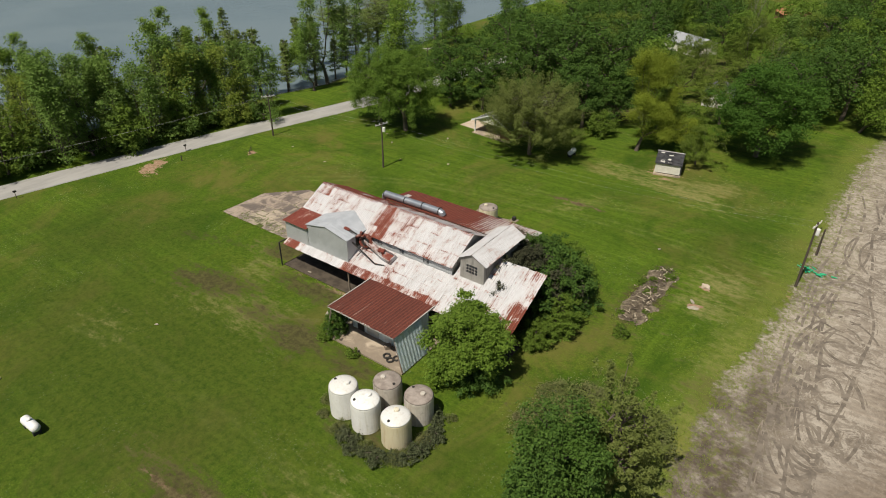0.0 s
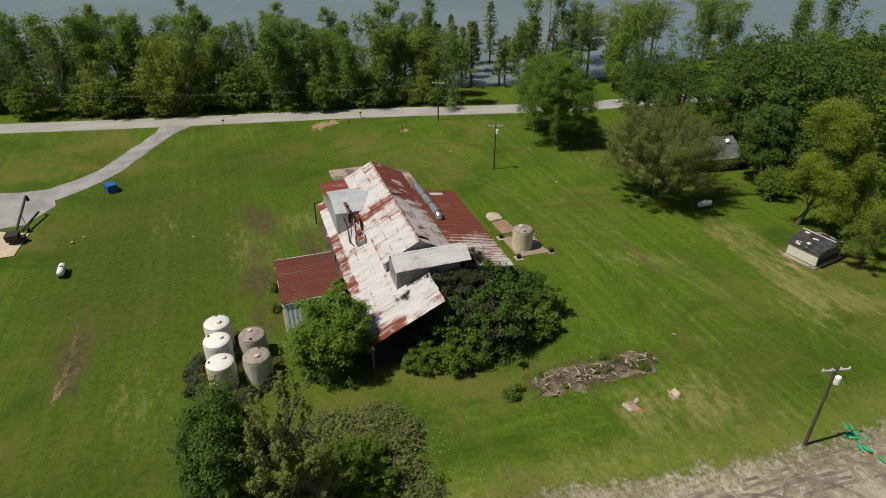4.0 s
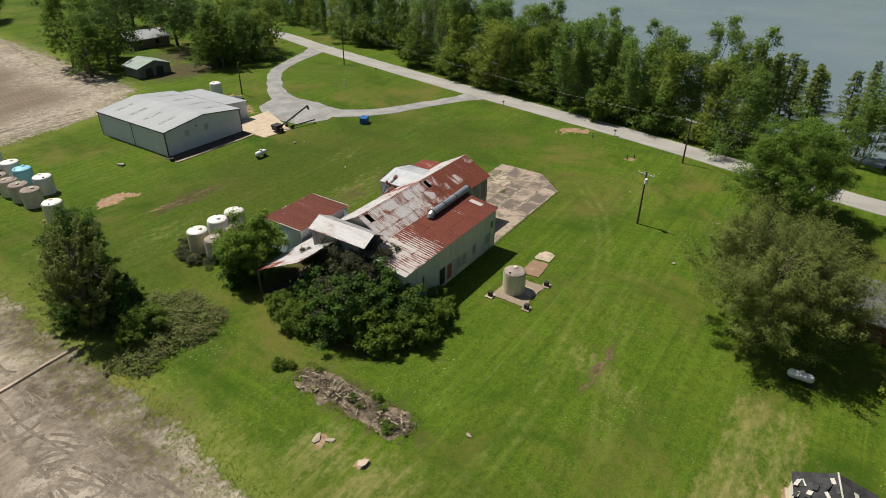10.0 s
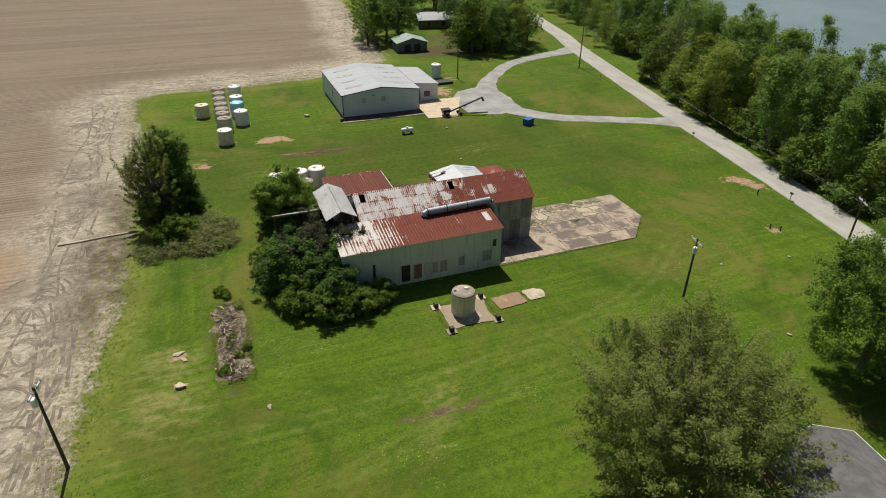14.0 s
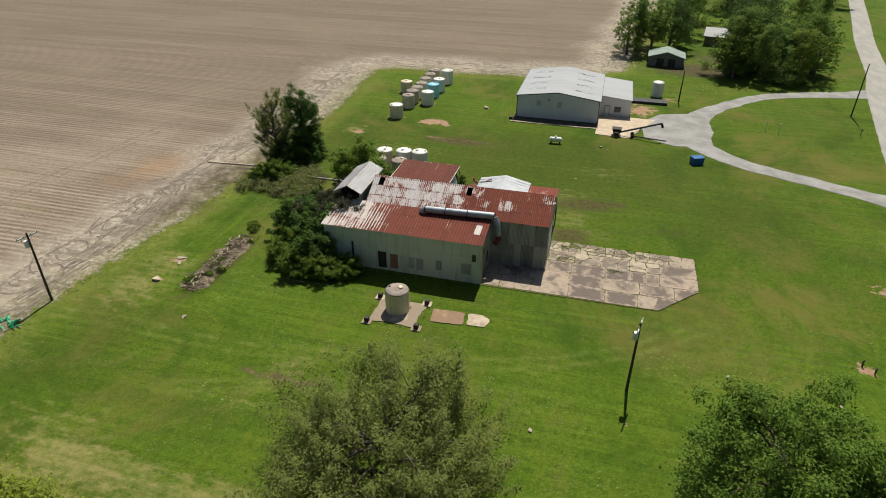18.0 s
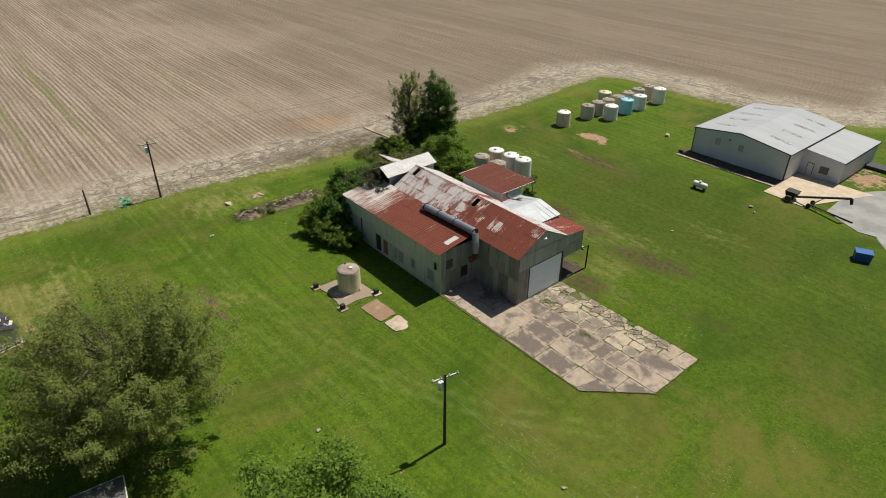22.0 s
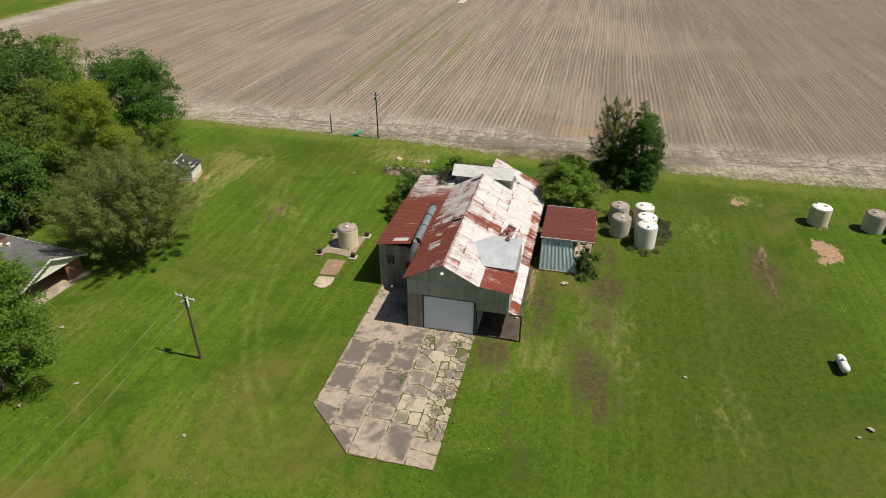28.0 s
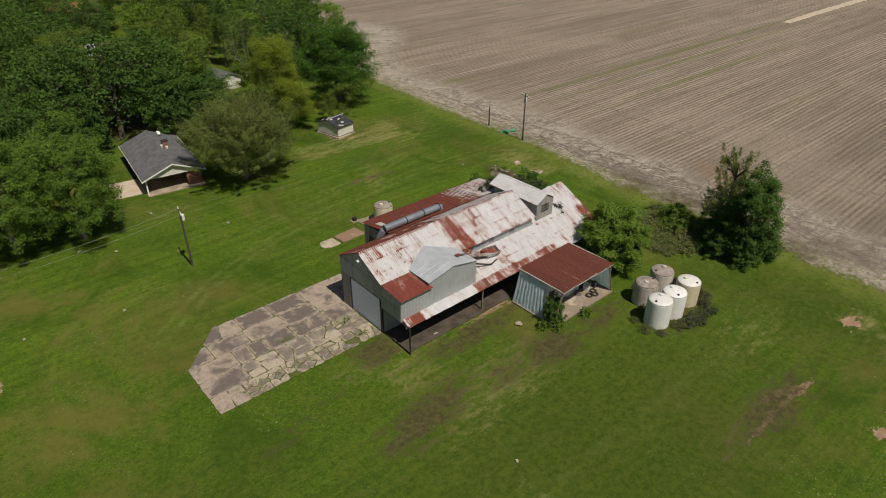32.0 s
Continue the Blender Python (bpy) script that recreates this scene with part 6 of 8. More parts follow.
tree_kind("lone", L_DARK, "upright dark green tree at the field edge", seed=71, high=13.6, rad=4.1, crown_low=-3.5, clumps=300, per=130, leaf=0.16, limbs=14, spread=0.9, shape=0.75, inner=0.25, tri=True)
tree_kind("lone_thin", L_OLIVE, "thin half-bare tree with grey branches at the field edge", seed=73, high=14.2, rad=3.8, crown_low=-1.5, clumps=200, per=110, leaf=0.13, limbs=30, spread=0.75, inner=0.2, plume=1.6, rough=0.4, tri=True)
tree_kind("shed_tree", L_FRESH, "round green tree beside the shed", seed=72, high=8.4, rad=4.2, crown_low=0.5, clumps=240, per=150, leaf=0.16, limbs=10, spread=0.7, tri=True, rough=0.45)
tree_kind("shrub_a", L_DARK, "dense dark green shrub against the mill", "bush", seed=81, high=5.6, rad=3.4, crown_low=-0.8, clumps=130, per=110, leaf=0.17, limbs=8, spread=0.8, tri=True, rough=0.5)
tree_kind("shrub_b", L_MID, "leafy green shrub against the mill", "bush", seed=82, high=4.0, rad=2.8, crown_low=-0.8, clumps=100, per=110, leaf=0.16, limbs=7, spread=0.8, tri=True, rough=0.5)
tree_kind("scrub", L_MID, "dense green scrub at the wood edge", "bush", seed=85, high=6.0, rad=3.6, crown_low=-0.8, clumps=90, per=50, leaf=0.26, limbs=8, spread=1.0, tri=True)
tree_kind("briar", L_BRIAR, "low tangled briar patch", "bush", seed=83, high=1.7, rad=2.2, crown_low=-0.7, clumps=64, per=44, leaf=0.11, limbs=7, spread=1.2)
tree_kind("weed", L_MID, "low weeds in the grass", "bush", seed=84, high=0.9, rad=0.9, crown_low=-0.3, clumps=30, per=36, leaf=0.08, limbs=4, spread=1.2)
tree_kind("tank_weed", L_WEED, "dark grey-green weeds growing round the tanks", "bush", seed=87, high=0.95, rad=1.0, crown_low=-0.3, clumps=30, per=30, leaf=0.09, limbs=4, spread=1.2)
tree_kind("bare", L_OLIVE, "nearly leafless grey tree", bark=M_GREYBARK, build=forked_tree, seed=91, high=16.0, rad=5.0, fork=0.22, splits=(3, 3, 3, 3), angle=26, leafs=900, leaf=0.2, tuft=0.9, low=0.3)

tree_kind("vine", L_VINE, "dark vine mass grown over the mill roof", "bush", seed=86, high=5.4, rad=3.4, crown_low=-0.8, clumps=130, per=100, leaf=0.15, limbs=14, spread=0.8, rough=0.5, tri=True)

# lawn trees
plant("willow", -3.4, 44.0, 1.0, 20, wide=0.98)
plant("lawn_oak", -37.2, 41.4, 0.95, 10)
plant("lawn_oak", -29.4, 40.2, 1.0, 130, wide=0.95)
plant("dark_oak", 30.2, 68.0, 0.97, 70)
plant("yellow_tree", 11.6, 57.6, 1.0, 0)
plant("lone", 35.3, -21.8, 0.93, 0)
plant("lone_thin", 37.6, -17.4, 0.97, 0)
plant("shrub_a", 36.0, -18.0, 0.9, 30)
for x, y, s, a in ((33.4, -22.6, 0.62, 10), (37.4, -23.0, 0.6, 80), (38.6, -19.8, 0.62, 150), (33.2, -19.2, 0.66, 220)):
    plant("shrub_a", x, y, s, a, group="skirt of the lone tree", label="dark green undergrowth round the lone tree")
plant("shed_tree", 20.3, -11.2, 1.0, 0)
plant("shrub_a", 21.8, -11.9, 0.85, 60, wide=0.9, label="dense dark green bush under the round tree")
plant("airy_a", 22.5, 57.5, 0.5, 0)
# shrubs over the back of the mill
SHRUBS = [("shrub_a", 20.2, 0.8, 1.05), ("shrub_a", 22.5, 5.0, 1.1), ("shrub_b", 24.0, 1.0, 1.0), ("shrub_a", 18.5, 6.5, 1.15), ("shrub_b", 22.0, 9.5, 1.05), ("shrub_a", 18.0, 10.0, 0.95),
          ("shrub_b", 19.2, 12.6, 0.95), ("shrub_b", 16.0, 12.6, 0.85), ("shrub_b", 23.6, -3.0, 0.7), ("vine", 20.5, 4.0, 1.25), ("vine", 17.6, 2.4, 1.22), ("shrub_b", 13.2, 11.6, 0.7)]
for i, (key, x, y, s) in enumerate(SHRUBS):
    plant(key, x, y, s, i * 53, group="shrubs behind the mill")
for i, (x, y, z, s) in enumerate(((18.0, 3.6, 3.6, 0.75), (15.6, 5.2, 4.6, 0.6), (17.6, 0.0, 4.4, 0.6), (13.6, 5.6, 5.0, 0.35), (18.6, -2.6, 3.6, 0.5))):
    plant("vine", x, y, s, i * 71, z=z, group="vines on the mill", label="dark vine mass grown over the mill roof")
# briars round the lone tree and by the tanks
for i, (x, y, s) in enumerate(((34.5, -9.0, 1.3), (31.5, -8.0, 1.2), (30.0, -11.5, 1.2), (31.0, -15.0, 1.2), (34.0, -16.5, 1.0), (38.0, -8.5, 1.2), (33.5, -12.0, 1.5), (28.8, -14.2, 0.8), (29.0, -8.8, 0.8), (36.5, -17.5, 0.8))):
    plant("briar", x, y, s * 0.62, i * 40, group="briars under the tree", wide=1.75)
plant("shrub_b", 34.6, -12.0, 0.9, 0)
plant("shrub_b", 36.8, -11.2, 0.75, 60)
for i, (x, y, s) in enumerate(((15.2, -24.4, 0.9), (18.5, -24.7, 0.8), (21.5, -24.0, 0.9), (22.2, -21, 0.8), (18.2, -20.8, 0.8), (12.6, -24, 0.6), (30.5, 3.8, 1.3), (30.0, 4.8, 0.9), (11.8, -22.5, 0.8), (14.8, -20.4, 0.9), (12.4, -20.6, 0.6), (22.6, -17.4, 0.6), (18.2, -17.0, 0.6))):
    plant("briar" if y < 0 else "weed", x, y, s * (0.5 if y < 0 else 0.9), i * 70)
plant("shrub_a", 5.2, -14.6, 0.6, 0, wide=0.62, label="upright dark leafy shrub against the shed panel")
plant("weed", 4.6, -15.9, 1.1, 30)
plant("weed", 3.4, -14.6, 0.9, 80)
for i in range(17):
    a = math.radians(-118 + i * 11)
    plant("tank_weed", 18.2 + 4.7 * math.cos(a), -21.3 + 4.1 * math.sin(a) + 0.3 * math.sin(i * 2.3), 0.85 + 0.2 * math.sin(i * 1.7), i * 61, group="weeds round the tanks")
plant("weed", 9, -16.2, 1.0, 0)

# shoreline wood between road and lake
rt = random.Random(12)


def road_x(y):
    for (x0, y0), (x1, y1) in zip(ROAD, ROAD[1:]):
        if y0 <= y <= y1:
            return x0 + (x1 - x0) * (y - y0) / (y1 - y0)
    return -40.0


def shore_x(y):
    for (x0, y0), (x1, y1) in zip(SHORE, SHORE[1:]):
        if y0 <= y <= y1:
            return x0 + (x1 - x0) * (y - y0) / (y1 - y0)
    return -90.0


y = -150.0
while y < 30.0:
    gap = 6.5 if y > -62 else 14.0
    for row, (off, kinds) in enumerate(((gap, ("scrub", "shore_c", "scrub", "shore_b", "shore_a")), (gap + 5.5, ("shore_a", "shore_b", "shore_a", "airy_b", "bare")), (gap + 11.5, ("shore_a", "airy_b", "oak_b", "bare", "airy_b")), (gap + 18, ("airy_b", "cypress", "shore_a")))):
        if y > 12 and row > 1:
            continue
        px = road_x(y) - off + rt.uniform(-1.8, 1.8)
        if px < shore_x(y) - 4:
            continue
        key = rt.choice(kinds)
        s = rt.uniform(0.75, 1.12) * (1.25 if key == "scrub" else 1.0) * (1.0 if y > -90 else 0.9)
        plant(key, px, y + rt.uniform(-2, 2), s, rt.uniform(0, 360), group="trees along the shore")
    y += 5.2 if y > -75 else 8.0
for i in range(26):
    yy = -70 + i * 5.4 + rt.uniform(-2, 2)
    plant("cypress", shore_x(yy) - rt.uniform(0, 5), yy, rt.uniform(0.7, 1.1), rt.uniform(0, 360), z=-0.9, group="cypresses in the water")
for x, yy, s in ((-84.1, 22.7, 0.95), (-83.5, 25.2, 1.0), (-82.9, 27.6, 0.9), (-83.1, 29.8, 1.02), (-86, 32, 1.0), (-91.8, 33.5, 0.85), (-98.9, 36.6, 0.72), (-111, 47, 0.7), (-76.7, 0.6, 1.0), (-79, 6, 0.95), (-74, 30.6, 1.05), (-74.6, 35, 1.0), (-78.9, 39, 0.9), (-92, 47, 0.8), (-111, 59.6, 0.9), (-72.5, 77.5, 1.0), (-73.1, 81.8, 1.05), (-98, 30, 0.6), (-103, 36, 0.55), (-92, 52, 0.7), (-84, 44, 0.9), (-79, 58, 1.0), (-82, 66, 0.9)):
    plant("cypress", x, yy, s, x * 7, z=-0.9, group="cypresses in the water")
for x, yy, k, s in ((-64, 62, "airy_b", 1.05), (-58, 70, "oak_b", 1.1), (-62, 82, "shore_a", 1.1), (-60, 96, "airy_b", 1.0), (-64, 48.5, "airy_b", 0.85), (-66, 110, "oak_b", 1.0), (-56, 122, "shore_a", 1.1), (-60, 140, "shore_a", 1.2)):
    plant(k, x, yy, s, x * 11, group="trees along the shore")

for x, yy, s in ((-80, 18.5, 0.96), (-72, 24.5, 0.92), (-65.5, 54.5, 1.08), (-77, 9, 0.85), (-83, -8, 0.9), (-88, -24, 0.92), (-94, -42, 0.9), (-80, -18, 0.86)):
    plant("tall_airy", x, yy, s, yy * 13, group="trees along the shore")

for x, yy, s in ((-75, 84, 1.0), (-70, 70, 0.95), (-80, 96, 0.9), (-74, 110, 1.05), (-84, 76, 0.85)):
    plant("flat_cypress", x, yy, s, yy * 17, z=-0.6, group="trees along the shore")

# wooded house plots to the north
GROVE = [("cedar", -2, 63, 1.0), ("cedar", -6.5, 68, 1.1), ("cedar", 2.5, 68, 0.95), ("oak_a", -13, 77, 1.0), ("oak_a", -22, 78, 0.9), ("oak_a", -5, 80, 0.95), ("oak_b", 6, 82, 0.85), ("cedar", -20, 70, 0.9),
         ("airy_a", 20, 82, 0.8), ("airy_a", 7, 96, 0.75), ("oak_a", 40, 100, 0.9), ("oak_b", 46, 112, 0.8), ("oak_a", -28, 66, 0.8), ("oak_a", -35, 63, 0.78), ("cedar", -31, 58, 0.7), ("cedar", -24, 60, 0.8), ("oak_a", -34, 88, 0.9), ("airy_a", -20, 96, 0.9),
         ("airy_a", -12, 100, 0.9), ("oak_a", -15, 114, 0.9), ("airy_b", 24, 112, 0.9), ("airy_a", 17, 122, 0.85), ("oak_a", -28, 112, 0.9), ("oak_b", 34, 124, 0.9), ("oak_a", 52, 124, 0.85), ("oak_b", 18, 134, 0.9),
         ("oak_a", -20, 138, 0.9), ("bare", 7, 160, 1.1), ("bare", 24, 100, 0.9), ("oak_b", -22, 132, 0.9), ("oak_b", 44, 142, 0.9), ("oak_a", 58, 150, 0.9), ("airy_a", 4, 170, 0.8), ("oak_b", -16, 156, 0.9), ("oak_a", 30, 158, 0.9), ("oak_b", -34, 140, 1.0),
         ("shore_a", 2, 176, 1.0), ("oak_b", 28, 184, 1.0), ("oak_a", 52, 180, 1.0), ("oak_b", -20, 186, 1.0), ("shore_a", 70, 172, 0.8), ("oak_b", 60, 205, 1.0), ("oak_b", 34, 222, 1.0), ("oak_a", 2, 150, 0.8), ("oak_a", -18, 150, 0.9), ("oak_b", 10, 132, 0.8), ("oak_a", 30, 142, 0.9), ("oak_a", 46, 156, 0.95), ("oak_b", 52, 104, 0.75), ("oak_b", 28, 100, 0.8), ("oak_a", -12, 126, 0.8), ("oak_a", 34, 200, 1.0), ("oak_b", -4, 196, 1.0), ("oak_a", 48, 210, 1.0), ("oak_a", 32, 92, 0.85), ("oak_b", 44, 94, 0.85), ("airy_a", 26, 128, 0.9), ("oak_a", 36, 112, 0.8), ("oak_a", 58, 134, 0.9), ("oak_b", 24, 146, 0.9), ("oak_b", 40, 166, 0.9), ("oak_a", -2, 90, 0.85), ("airy_a", -10, 88, 0.8), ("oak_a", -22, 88, 0.85), ("oak_b", -30, 98, 0.9), ("oak_a", -26, 122, 0.9), ("oak_b", -30, 152, 0.95), ("oak_a", -8, 166, 0.9), ("oak_b", 16, 178, 0.9), ("airy_a", 4, 117, 0.75), ("scrub", 13, 70, 1.1), ("scrub", 16, 73, 0.9), ("scrub", 3, 61, 0.8), ("scrub", -23, 66, 0.9)]
for i, (key, x, yy, s) in enumerate(GROVE):
    plant(key, x, yy, s * (1.1 if yy > 75 else 1.0), i * 47, group="trees of the northern plots")
# far plots to the south
SOUTHERN = [("leafy", -19.5, -117, 0.7), ("leafy", -26, -119.5, 0.72), ("leafy", -52, -104.5, 0.75), ("leafy", -58.5, -101.5, 0.72), ("leafy", -64.5, -101, 0.66), ("leafy", -59, -111, 0.8), ("leafy", -66, -109, 0.7), ("leafy", -68, -122, 0.8), ("leafy", -22, -130, 0.8), ("leafy", -44, -99.5, 0.6), ("shore_a", -22, -121, 0.75), ("oak_a", -31, -124, 0.72), ("shore_a", -44, -102.5, 0.7), ("shore_c", -45.5, -98.5, 0.85), ("shore_a", -53, -96, 0.68), ("shore_a", -49, -105, 0.8), ("oak_a", -57, -103, 0.62), ("shore_b", -58.5, -97, 0.7),
            ("shore_a", -33, -132, 0.8), ("oak_a", -52, -118, 0.75), ("oak_a", -54, -130, 0.8), ("oak_b", -36, -150, 0.9), ("oak_a", -54, -152, 0.9), ("shore_a", -64, -112, 0.7), ("shore_a", -75, -150, 0.9), ("oak_a", -60, -170, 0.9), ("oak_b", -44, -178, 0.9), ("oak_b", -76, -176, 0.9),
            ("oak_a", -56, -200, 1.0), ("oak_b", -40, -215, 1.0), ("shore_a", -84, -200, 1.0), ("oak_a", -112, -165, 0.9), ("oak_b", -118, -185, 1.0), ("oak_b", -96, -225, 1.0), ("oak_b", -70, -230, 1.0)]
for i, (key, x, yy, s) in enumerate(SOUTHERN):
    plant(key, x, yy, s * 1.22, i * 61, group="trees of the southern plot")
rs = random.Random(31)
for i in range(26):
    x, yy = rs.uniform(-62, -28), rs.uniform(-122, -99)
    if yy < -84 - (x + 75) * 0.9 or x > -45:
        continue
    plant(rs.choice(("scrub", "shore_c", "scrub")), x, yy, rs.uniform(0.7, 1.05), rs.uniform(0, 360), group="trees of the southern plot")


# ---- tanks ----
def tank(x, y, r, h, body_mat, top_mat, label, group="", turn=0.0):
    ob = thing("storage_tank", x, y, 0, label, "tank", group, turn)
    bm = bmesh.new()
    prof = [(r, 0.0), (r, h * 0.12)]
    for i in range(1, 5):
        z = h * (0.12 + 0.17 * i)
        prof += [(r, z - 0.06), (r + 0.003, z - 0.03), (r + 0.003, z + 0.03), (r, z + 0.06)]
    prof += [(r, h * 0.86), (r * 0.985, h * 0.885)]
    body = part("body", lathe(bm, prof, 36), body_mat, ob)
    top = part("dome", lathe(bmesh.new(), [(r * 0.985, h * 0.885), (r * 0.93, h * 0.92), (r * 0.7, h * 0.955), (r * 0.4, h * 0.98), (r * 0.2, h * 0.99)], 36), top_mat, ob, smooth=True)
    part("lid", lathe(bmesh.new(), [(0.24, h * 0.96), (0.26, h * 1.0), (0.24, h * 1.03), (0.1, h * 1.04)], 16), body_mat, ob, m=pose(r * 0.3, 0, 0))
    part("fitting", lathe(bmesh.new(), [(0.12, h * 0.92), (0.13, h * 0.97), (0.08, h * 0.99)], 10), M_BLACK, ob, m=pose(-r * 0.6, r * 0.35, 0))
    part("outlet", tube(bmesh.new(), (r - 0.02, 0, 0.18), (r + 0.2, 0, 0.18), 0.06, n=8), M_BLACK, ob)
    return ob


G1 = "cluster of tanks by the shed"
tank(13.9, -22.4, 1.38, 3.5, M_TANKW, M_TANKW, "clean white plastic tank in the grass", G1, 30)
tank(16.7, -22.5, 1.38, 3.35, M_TANKW, M_TANKW, "clean white plastic tank in the grass", G1, 80)
tank(20.1, -22.3, 1.38, 3.2, M_TANKB, M_TANKW, "cream plastic tank in the weeds", G1, 120)
tank(20.0, -18.9, 1.38, 3.0, M_TANKG, M_TANKTOP, "dusty grey plastic tank with dirty top", G1, 10)
tank(16.4, -19.1, 1.38, 2.95, M_TANKG, M_TANKTOP, "dusty grey plastic tank with dirty top", G1, 200)
G2 = "rows of tanks at the field edge"
for x, y, h, a, b, lab in ((26.3, -47.0, 2.9, M_TANKB, M_TANKW, "stained white plastic tank standing apart"), (25.9, -54.0, 2.9, M_TANKG, M_TANKTOP, "dusty beige plastic tank with dirty top"),
                           (26.0, -57.4, 2.9, M_TANKG, M_TANKTOP, "dusty beige plastic tank with dirty top"), (26.0, -60.8, 2.7, M_TANKB, M_TANKTOP, "yellowed plastic tank with dirty top"),
                           (26.0, -64.2, 2.7, M_TANKB, M_TANKTOP, "yellowed plastic tank with dirty top"), (26.0, -67.6, 2.9, M_TANKB, M_TANKTOP, "yellowed plastic tank with dirty top"),
                           (25.9, -71.2, 3.0, M_TANKG, M_TANKTOP, "dusty beige plastic tank with dirty top"), (25.8, -75.0, 3.0, M_TANKB, M_TANKTOP, "yellowed plastic tank with dirty top"),
                           (29.7, -64.6, 2.7, M_TANKB, M_TANKB, "yellow-stained plastic tank standing apart"), (22.5, -57.2, 3.0, M_TANKW, M_TANKW, "white plastic tank in the grass"),
                           (22.8, -62.8, 3.1, M_TANKBLUE, M_TANKBLUE, "light blue plastic tank in the grass"), (22.6, -67.2, 3.1, M_TANKW, M_TANKW, "white plastic tank in the grass"), (22.4, -74.0, 3.4, M_TANKW, M_TANKW, "tall white plastic tank in the grass")):
    tank(x, y, 1.4, h, a, b, lab, G2, x * 40 + y * 17)
tank(4.8, 16.9, 1.38, 3.0, M_TANKB, M_TANKTOP, "yellowed plastic tank on a concrete pad", turn=200)
tank(-26.6, -77.4, 1.3, 3.5, M_TANKW, M_TANKW, "tall white plastic tank behind the warehouse")

# pad under the lone tank, with corner blocks
pad = part("pavement", slab(bmesh.new(), worn([(7.3, 15.2), (7.2, 17.2), (7.4, 19.8), (5.0, 19.5), (1.9, 19.8), (2.1, 17.6), (1.6, 15.1), (4.4, 15.3)][::-1], 0.14), -0.1, 0.02), M_PADC, None)
tagged(pad, "pale concrete pad under a tank", "concrete pad", kind="structure")
for pts, mm in (([(0.8, 15.7), (0.6, 18.2), (-3.1, 17.9), (-2.9, 15.6)], M_REDC), ([(-3.3, 15.6), (-3.5, 17.7), (-5.6, 17.6), (-5.9, 16.2), (-5.0, 15.5)], M_PADC)):
    if area(pts) < 0:
        pts = pts[::-1]
    p2 = part("pavement", slab(bmesh.new(), worn(pts, 0.15), -0.1, 0.03), mm, None)
    tagged(p2, "small broken pale concrete slab in the grass" if mm is M_PADC else "rust-stained concrete slab in the grass", "concrete slab", kind="structure")
blk = None
for x, y in ((7.4, 20.0), (7.5, 15.2), (1.8, 15.1), (1.7, 19.8)):
    if blk is None:
        blk = thing("concrete_block", x, y, 0, "dark square block footing at the pad corner", "concrete block", "blocks round the pad")
        part("plinth", box(bmesh.new(), -0.55, 0.55, -0.5, 0.5, -0.05, 0.05), M_PADC, blk)
        part("block", box(bmesh.new(), -0.25, 0.25, -0.25, 0.25, 0.05, 0.6, 0.03), M_BLACK, blk)
    else:
        copy_thing(blk, pose(x, y, 0))


# ---- propane tanks ----
def propane(x, y, turn, label):
    ob = thing("propane_tank", x, y, 0, label, "gas tank", turn=turn)
    bm = lathe(bmesh.new(), [(0.05, -1.22), (0.26, -1.16), (0.4, -1.0), (0.44, -0.82), (0.44, 0.82), (0.4, 1.0), (0.26, 1.16), (0.05, 1.22)], 20)
    part("vessel", bm, M_WHITE, ob, smooth=True, m=pose(0, 0, 0.75, 0, 90, 0))
    part("dome_cap", lathe(bmesh.new(), [(0.2, 1.13), (0.2, 1.34), (0.13, 1.4)], 12), M_WHITE, ob)
    for s in (-0.8, 0.8):
        part("leg", box(bmesh.new(), s - 0.12, s + 0.12, -0.35, 0.35, -0.05, 0.36), M_TRIM, ob)


propane(-7.2, -41.0, 2, "white propane tank lying on the lawn")
propane(3.05, 48.1, 91, "white propane tank in the shade of the willow")


# ---- poles and wires ----
def pole(x, y, h, arm_turn, transformer, label, arm=1.25, lean=(0, 0)):
    ob = thing("utility_pole", x, y, 0, label, "utility pole", "utility poles", arm_turn)
    part("pole", tube(bmesh.new(), (0, 0, -0.3), (lean[0], lean[1], h), 0.16, 0.1, 10), M_POLE, ob)
    if arm:
        ca = part("crossarm", box(bmesh.new(), -arm, arm, -0.06, 0.06, h - 0.45, h - 0.33), M_CROSSARM, ob, "pale crossarm")
        for s in (-arm + 0.1, -0.4, 0.4, arm - 0.1):
            part("insulator", lathe(bmesh.new(), [(0.03, h - 0.33), (0.06, h - 0.25), (0.05, h - 0.15), (0.02, h - 0.12)], 8), M_WHITE, ca, m=pose(s, 0, 0))
        part("brace", tube(bmesh.new(), (-0.6, 0.05, h - 0.45), (0, 0.05, h - 1.0), 0.02, n=4), M_ZINC, ca)
        part("brace", tube(bmesh.new(), (0.6, 0.05, h - 0.45), (0, 0.05, h - 1.0), 0.02, n=4), M_ZINC, ca)
    if transformer:
        tf = part("transformer", lathe(bmesh.new(), [(0.05, h - 1.75), (0.23, h - 1.72), (0.25, h - 1.65), (0.25, h - 0.98), (0.2, h - 0.92), (0.05, h - 0.9)], 14), M_WHITE, ob, "pale grey transformer can", m=pose(0.28, -0.2, 0))
        part("bushing", tube(bmesh.new(), (0.28, -0.2, h - 0.92), (0.28, -0.2, h - 0.7), 0.05, 0.03, 6), M_BLACK, tf)
    return ob


